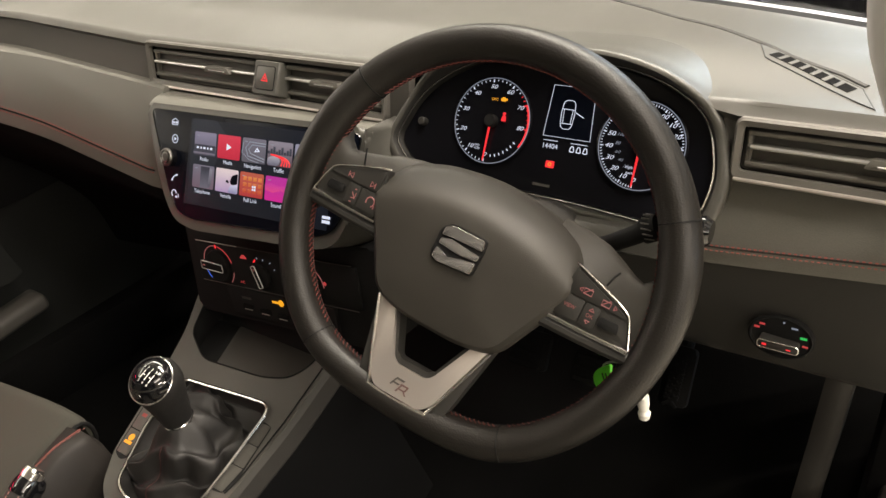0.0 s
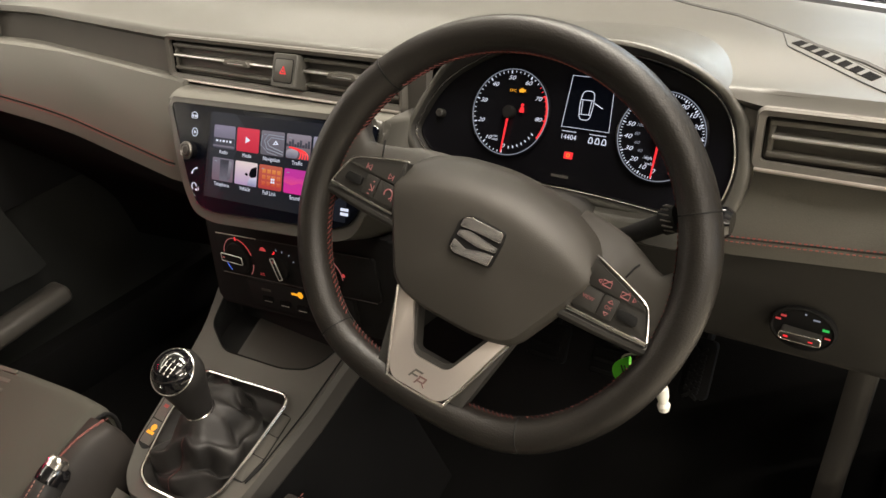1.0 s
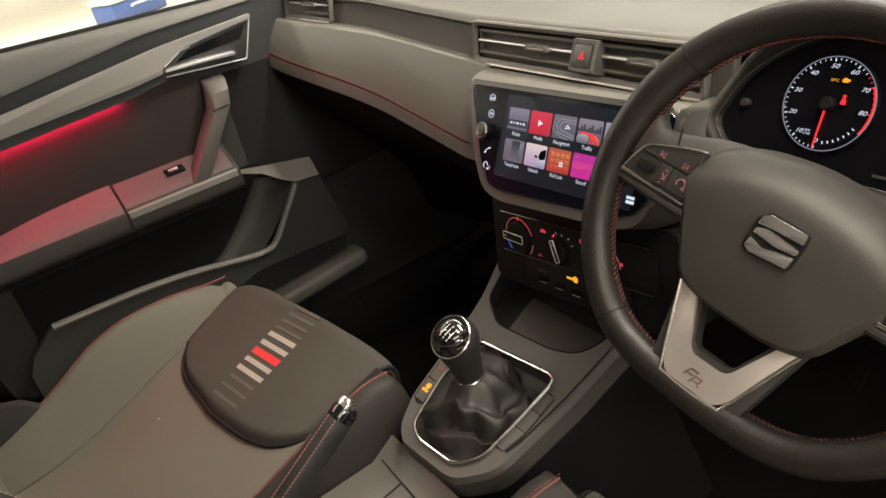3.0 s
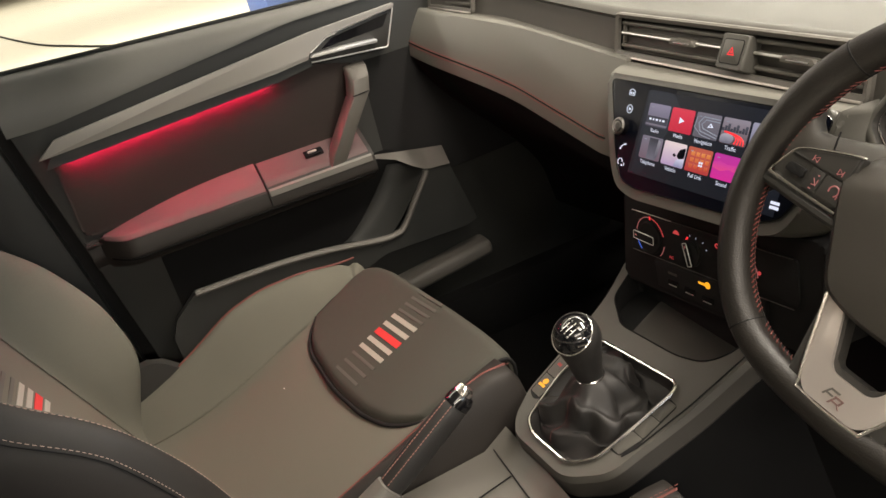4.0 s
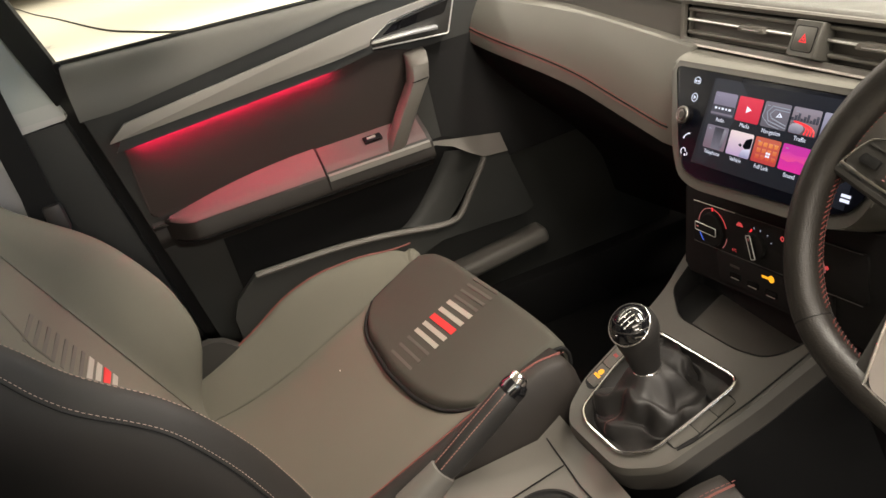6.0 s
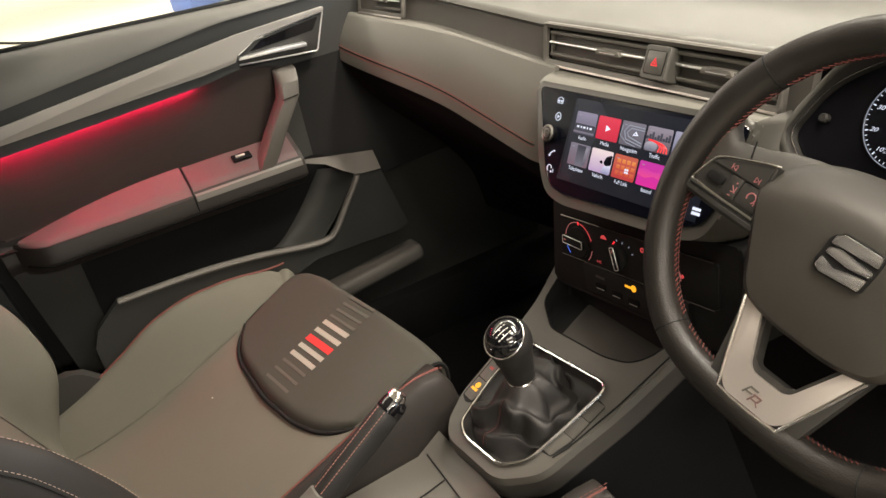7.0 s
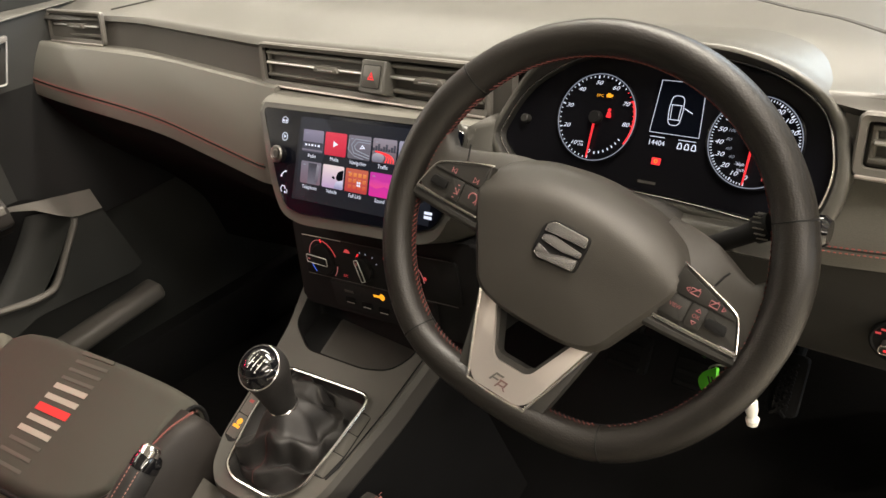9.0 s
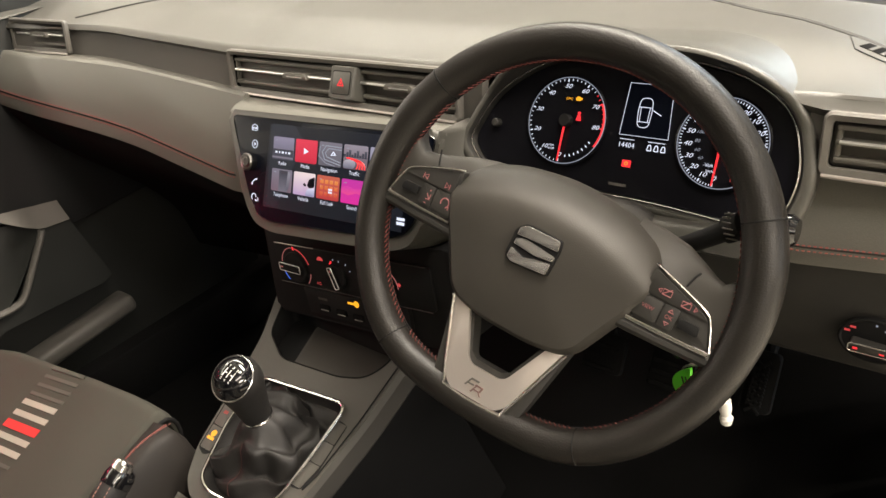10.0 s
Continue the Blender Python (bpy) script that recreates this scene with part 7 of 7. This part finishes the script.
def dpart(name, outline, z, depth, mat, label="", r=0.006, bevel=0.003, parent=None):
    return part(name, bm_prism(rounded(outline, r), depth, DM @ pose(0, 0, z), bevel), mat, parent or door, label)


dpart("lower_card", [(-0.520, 0.10), (0.42, 0.10), (0.42, 0.745), (-0.12, 0.742), (-0.54, 0.694), (-0.600, 0.694)], 0.016, 0.05, DOORPL, "dark plastic door card")
def ledge_top(y):
    return 0.776 - 0.040 * (y + 0.616)


def ledge_edge(y):
    return 0.690 + 0.118 * max(0.0, y + 0.54) - 0.10 * max(0.0, y + 0.14)


part("window_ledge", bm_sheet(lambda u, v: DM @ Vector((mix(-0.604, 0.40, u), mix(ledge_top(mix(-0.604, 0.40, u)), ledge_edge(mix(-0.604, 0.40, u)), 1 - math.cos(v * 1.57)), mix(-0.033, 0.020, math.sin(v * 1.57)))), 40, 20, 0.01), LEDGE, door, "rounded grey window ledge", 60)
part("window_seal", bm_tube([DM @ Vector((mix(-0.606, 0.38, i / 20), ledge_top(mix(-0.606, 0.38, i / 20)) + 0.001, -0.030)) for i in range(21)], 0.0045, 8), RUBBER_AND_SHADE, door, "black rubber window seal")
part("seal_end", bm_box(0.012, 0.016, 0.012, DM @ pose(-0.606, 0.772, -0.026), 0.003), RUBBER_AND_SHADE, door)
dpart("insert_panel", [(-0.565, 0.505), (-0.10, 0.512), (-0.045, 0.640), (-0.130, 0.664), (-0.560, 0.640)], 0.022, 0.02, DOORINS, "brown-black cloth insert", 0.012, 0.005)
dpart("silver_trim", [(-0.574, 0.650), (-0.543, 0.673), (-0.120, 0.716), (0.036, 0.7235), (0.034, 0.7165), (-0.088, 0.7045), (-0.128, 0.684), (-0.132, 0.675), (-0.190, 0.669)], 0.048, 0.010, TRIMSIL, "satin silver trim bar", 0.002, 0.002)
part("trim_back", bm_prism([(-0.570, 0.632), (-0.543, 0.668), (-0.120, 0.708), (-0.128, 0.662), (-0.190, 0.653)], 0.008, DM @ pose(0, 0, 0.042)), DOORPL, door)
part("trim_back", bm_prism([(-0.566, 0.648), (-0.543, 0.668), (-0.120, 0.708), (-0.128, 0.674), (-0.190, 0.664)], 0.022, DM @ pose(0, 0, 0.040)), DOORPL, door)
part("ambient_light", bm_tube([DM @ Vector((mix(-0.545, -0.205, i / 12), mix(0.6365, 0.6530, i / 12), 0.0285)) for i in range(13)], 0.0022, 6), AMBIENT, door, "glowing red light strip under the silver trim")
hz2 = dpart("handle_bezel", [(-0.130, 0.668), (-0.128, 0.682), (-0.088, 0.702), (0.035, 0.716), (0.010, 0.655)], 0.040, 0.03, BLACKPL, "black handle recess", 0.004, 0.002)
part("chrome_edge", bm_tube([DM @ Vector((x, y, 0.0405)) for x, y in rounded([(-0.130, 0.668), (-0.128, 0.682), (-0.088, 0.702), (0.035, 0.716), (0.010, 0.655)], 0.004)], 0.0015, 8, True), BRIGHT, hz2, "silver frame")
dpart("handle_lever", [(-0.1285, 0.6765), (-0.1240, 0.6805), (-0.0700, 0.6800), (-0.0090, 0.6755), (-0.0085, 0.6685), (-0.0600, 0.6725)], 0.050, 0.012, BRIGHT, "satin metal door handle", 0.003, 0.002, hz2)
part("recess_edge", bm_tube([DM @ Vector(p) for p in ((-0.1230, 0.6850, 0.0425), (-0.1069, 0.6985, 0.0425), (-0.0754, 0.7020, 0.0425))], 0.0010, 6), BRIGHT, hz2)
part("recess", bm_prism(rounded([(-0.105, 0.684), (-0.082, 0.697), (0.024, 0.709), (0.010, 0.690)], 0.003), 0.001, DM @ pose(0, 0, 0.0412)), GLOSS, hz2)


# armrest: its top slopes to the door, its inner edge curves in at the rear
def arm_reach(y):
    return 0.078 * smooth((y + 0.570) / 0.075) ** 0.8


def armrest(u, v):
    y = mix(-0.568, -0.075, u)
    r = arm_reach(y)
    if v < 0.5:
        t = v / 0.5
        return DM @ Vector((y, mix(0.4915 + 0.0400 * (1 - (1 - max(0.0, min(1.0, (y + 0.560) / 0.29))) ** 2), 0.4990, t) - 0.006 * smooth((t - 0.8) / 0.2), mix(0.018, max(r, 0.022), t)))
    t = (v - 0.5) / 0.5
    r = max(r, 0.022)
    return DM @ Vector((y, mix(0.4945, 0.440, t), r + 0.004 * math.sin(math.pi * t) - 0.4 * r * smooth((t - 0.5) / 0.5)))


part("armrest", bm_sheet(armrest, 50, 30, 0.012), SIDE, door, "padded dark armrest", 50)
part("armrest_top", bm_sheet(lambda u, v: armrest(mix(0.06, 0.600, u), mix(0.03, 0.49, v)) + Vector((0, 0, 0.0022)), 40, 8, 0.002), ARMTOP_REDLIT, door, "padded leatherette armrest top, red light put into its colour")
part("armrest_top", bm_sheet(lambda u, v: armrest(mix(0.610, 0.985, u), mix(0.04, 0.455, v)) + Vector((0, 0, 0.0010)), 30, 8, 0.002), ARMFRONT_REDLIT, door, "plastic armrest front, red light put into its colour")
part("armrest_lip", bm_sheet(lambda u, v: armrest(mix(0.61, 0.99, u), mix(0.475, 0.60, v)) + Vector((0.002, 0, 0.001)), 20, 6, 0.002), GREYPL, door, "grey lip on the front part of the armrest")
part("armrest_joint", bm_tube([armrest(0.605, v / 20) + Vector((0.0015, 0, 0.0015)) for v in range(1, 16)], 0.0010, 6), RUBBER_AND_SHADE, door)
part("armrest_seam", bm_tube([armrest(mix(0.06, 0.99, i / 40), 0.79) + Vector((0.0012, 0, 0)) for i in range(41)], 0.0012, 6), CARPET_AND_SHADE, door, "dark joint below the armrest pad")
# pull grip, upright at the front of the armrest
part("pull_grip", bm_rings([[DM @ Vector((c[0] + dx, c[1] + dy, c[2] + dz)) for dx, dy, dz in ((-0.017, 0, -0.014), (0.017, 0, -0.014), (0.017, 0, 0.012), (0.010, 0, 0.017), (-0.012, 0, 0.017), (-0.017, 0, 0.010))]
                            for c in ((-0.152, 0.470, 0.050), (-0.138, 0.50, 0.060), (-0.100, 0.56, 0.066), (-0.070, 0.602, 0.066), (-0.063, 0.626, 0.060), (-0.057, 0.640, 0.040), (-0.052, 0.642, 0.008))]), GREYPL, door, "upright grey pull grip", 40)
part("grip_joint", bm_tube([DM @ Vector(p) for p in ((-0.088, 0.600, 0.054), (-0.083, 0.602, 0.0835), (-0.056, 0.604, 0.0835))], 0.0010, 6), RUBBER_AND_SHADE, door)
wb = part("window_switch", bm_box(0.034, 0.006, 0.018, DM @ pose(-0.170, 0.5205, 0.042, 18, 0, 0), 0.002), GLOSS, door, "black window switch")
part("switch_tip", bm_box(0.016, 0.003, 0.004, DM @ pose(-0.172, 0.5245, 0.044, 18, 0, 0), 0.001), SATIN, wb)
# pocket in the lower door
PK = spline([(-0.440, 0.366, 0), (-0.300, 0.3615, 0), (-0.200, 0.3500, 0), (-0.110, 0.3325, 0), (-0.073, 0.3310, 0), (-0.054, 0.3400, 0), (-0.0240, 0.3785, 0), (0.0060, 0.4180, 0), (0.0120, 0.4300, 0)], 6)
# black sheet added for the shade inside the pocket, under the armrest
part("pocket_back", bm_prism(rounded([(-0.47, 0.30), (0.00, 0.30), (0.03, 0.43), (-0.03, 0.475), (-0.47, 0.455)], 0.02), 0.002, DM @ pose(0, 0, 0.0185)), CARPET_AND_SHADE, door, "inside of the door pocket, shade put in as a black sheet")
def pocket_cheek(u, v):
    a = v * 1.57
    return DM @ Vector((mix(-0.110, 0.010, u) - 0.052 * (1 - math.cos(a)), mix(0.318, 0.434, u ** 1.35) + 0.012 * v, 0.0735 - 0.0505 * math.sin(a)))


part("pocket_cheek", bm_sheet(pocket_cheek, 16, 16, 0.001, (1, -0.5, 0)), DOORPL, door, "dark curved front wall inside the pocket", 60)
part("pocket_rim", bm_tube([DM @ Vector((p.x, p.y, 0.074)) for p in PK], 0.0068, 10, squash=0.8), GREYPL, door, "grey rounded pocket rim")
part("pocket_front", bm_prism([(p.x, p.y) for p in PK] + [(0.060, 0.428), (0.092, 0.300), (0.070, 0.292), (-0.030, 0.297), (-0.10, 0.300), (-0.50, 0.18), (-0.50, 0.30), (-0.485, 0.33)], 0.015, DM @ pose(0, 0, 0.072), 0.0), DOORPL, door, "dark outer wall of the door pocket")
LEDGE_RUN = (((-0.130, 0.482, 0.066), (-0.125, 0.478, 0.034)), ((-0.0705, 0.4815, 0.074), (-0.0587, 0.4757, 0.034)), ((-0.0393, 0.4690, 0.076), (-0.0138, 0.4660, 0.034)), ((-0.0100, 0.4460, 0.077), (0.0080, 0.4620, 0.034)), ((0.0080, 0.4345, 0.0775), (0.0280, 0.4575, 0.034)), ((0.0200, 0.4310, 0.0775), (0.0400, 0.4555, 0.034)), ((0.0600, 0.4270, 0.0770), (0.0680, 0.4500, 0.034)))
part("pocket_ledge", bm_rings([[DM @ Vector(q) for q in r] for r in LEDGE_RUN], False, False), GREYPL, door, "flat grey top of the door pocket")
# same plastic as the card; the dashboard's shade is painted in as black
part("front_filler", bm_sheet(lambda u, v: DM @ Vector((mix(-0.04, 0.34, u), mix(0.64, 0.40, v), 0.0165 + 0.026 * smooth(v) * smooth(u * 3) * (1 - u))), 16, 12, 0.006), RUBBER_AND_SHADE, door, "front part of the door card, darkened for the shade under the dashboard")

# ---- seat belt and far objects ----
sbx = thing("seat_belt", "black seat belt webbing along the centre pillar", "seat belt")
part("webbing", bm_sheet(lambda u, v: (-0.690, mix(-0.735, -0.690, u), mix(0.55, 1.05, v)), 2, 12, 0.002), RUBBER_AND_SHADE, sbx)
part("anchor", bm_box(0.02, 0.03, 0.05, pose(-0.69, -0.70, 0.555), 0.006), BLACKPL, sbx, "grey belt anchor")
cab = thing("floor_cable", "thin dark cable lying on the hall floor", "cable")
part("cable", bm_tube(spline([(-40.0, -7.6, -0.265), (-32.0, -5.7, -0.265), (-24.3, -4.04, -0.265), (-19.7, -2.96, -0.265), (-13.8, -1.63, -0.265), (-11.6, -0.95, -0.265), (-10.1, -0.35, -0.265), (-9.5, 0.2, -0.265)], 8), 0.016, 8), RUBBER_AND_SHADE, cab)
bx = thing("blue_crate", "small blue and white crate standing on the hall floor", "crate", at=pose(-9.7, 1.72, -0.28, 0, 0, 25))
part("body", bm_box(0.42, 0.80, 0.22, pose(0, 0, 0.11), 0.03), BLUEPL, bx, "blue plastic body")
part("lid", bm_box(0.44, 0.84, 0.06, pose(0, 0, 0.25), 0.02), WHITEPL, bx, "white lid")
part("handle", bm_tube([(0.24, -0.15, 0.14), (0.27, -0.13, 0.16), (0.27, 0.13, 0.16), (0.24, 0.15, 0.14)], 0.014, 8), WHITEPL, bx)
mk = thing("floor_marking", "small faded grey marking on the pale hall floor", "marking", at=pose(-13.4, -2.47, -0.2785))
part("stroke", bm_box(0.35, 0.10, 0.003, pose(0, 0, 0), 0.0), TRIMSIL, mk)
part("stroke", bm_box(0.05, 0.22, 0.003, pose(0.35, 0.05, 0), 0.0), TRIMSIL, mk)
lint = thing("lint_speck", "tiny white speck of lint lying on the seat cushion", "lint", at=pose(-0.4545, -0.3677, 0.2305))
part("speck", bm_tube([(-0.0008, 0, 0), (0, 0.0005, 0.0004), (0.0009, 0.0002, 0)], 0.0006, 6), WHITEPL, lint)

# driver's footwell side
solid("trim", bm_rings([[(x0, y, z), (x0 - 0.012, y - 0.012, z), (x0 + 0.004, y - 0.015, z), (x0 + 0.016, y - 0.006, z), (x0 + 0.018, y + 0.03, z)] for x0, y, z in ((0.586, 0.37, 0.42), (0.580, 0.36, 0.34), (0.576, 0.35, 0.25), (0.570, 0.35, 0.15), (0.566, 0.34, 0.04))], True, True), KNEE,
      "dim grey kick panel edge beside the driver's footwell", "kick panel", "structure", angle=50)
# plain black box filling the gap beside the kick panel
solid("trim", bm_box(0.10, 0.06, 0.52, pose(0.675, 0.36, 0.26), 0.02), RUBBER_AND_SHADE, "black box filling the gap beside the kick panel", "door seal", "structure")
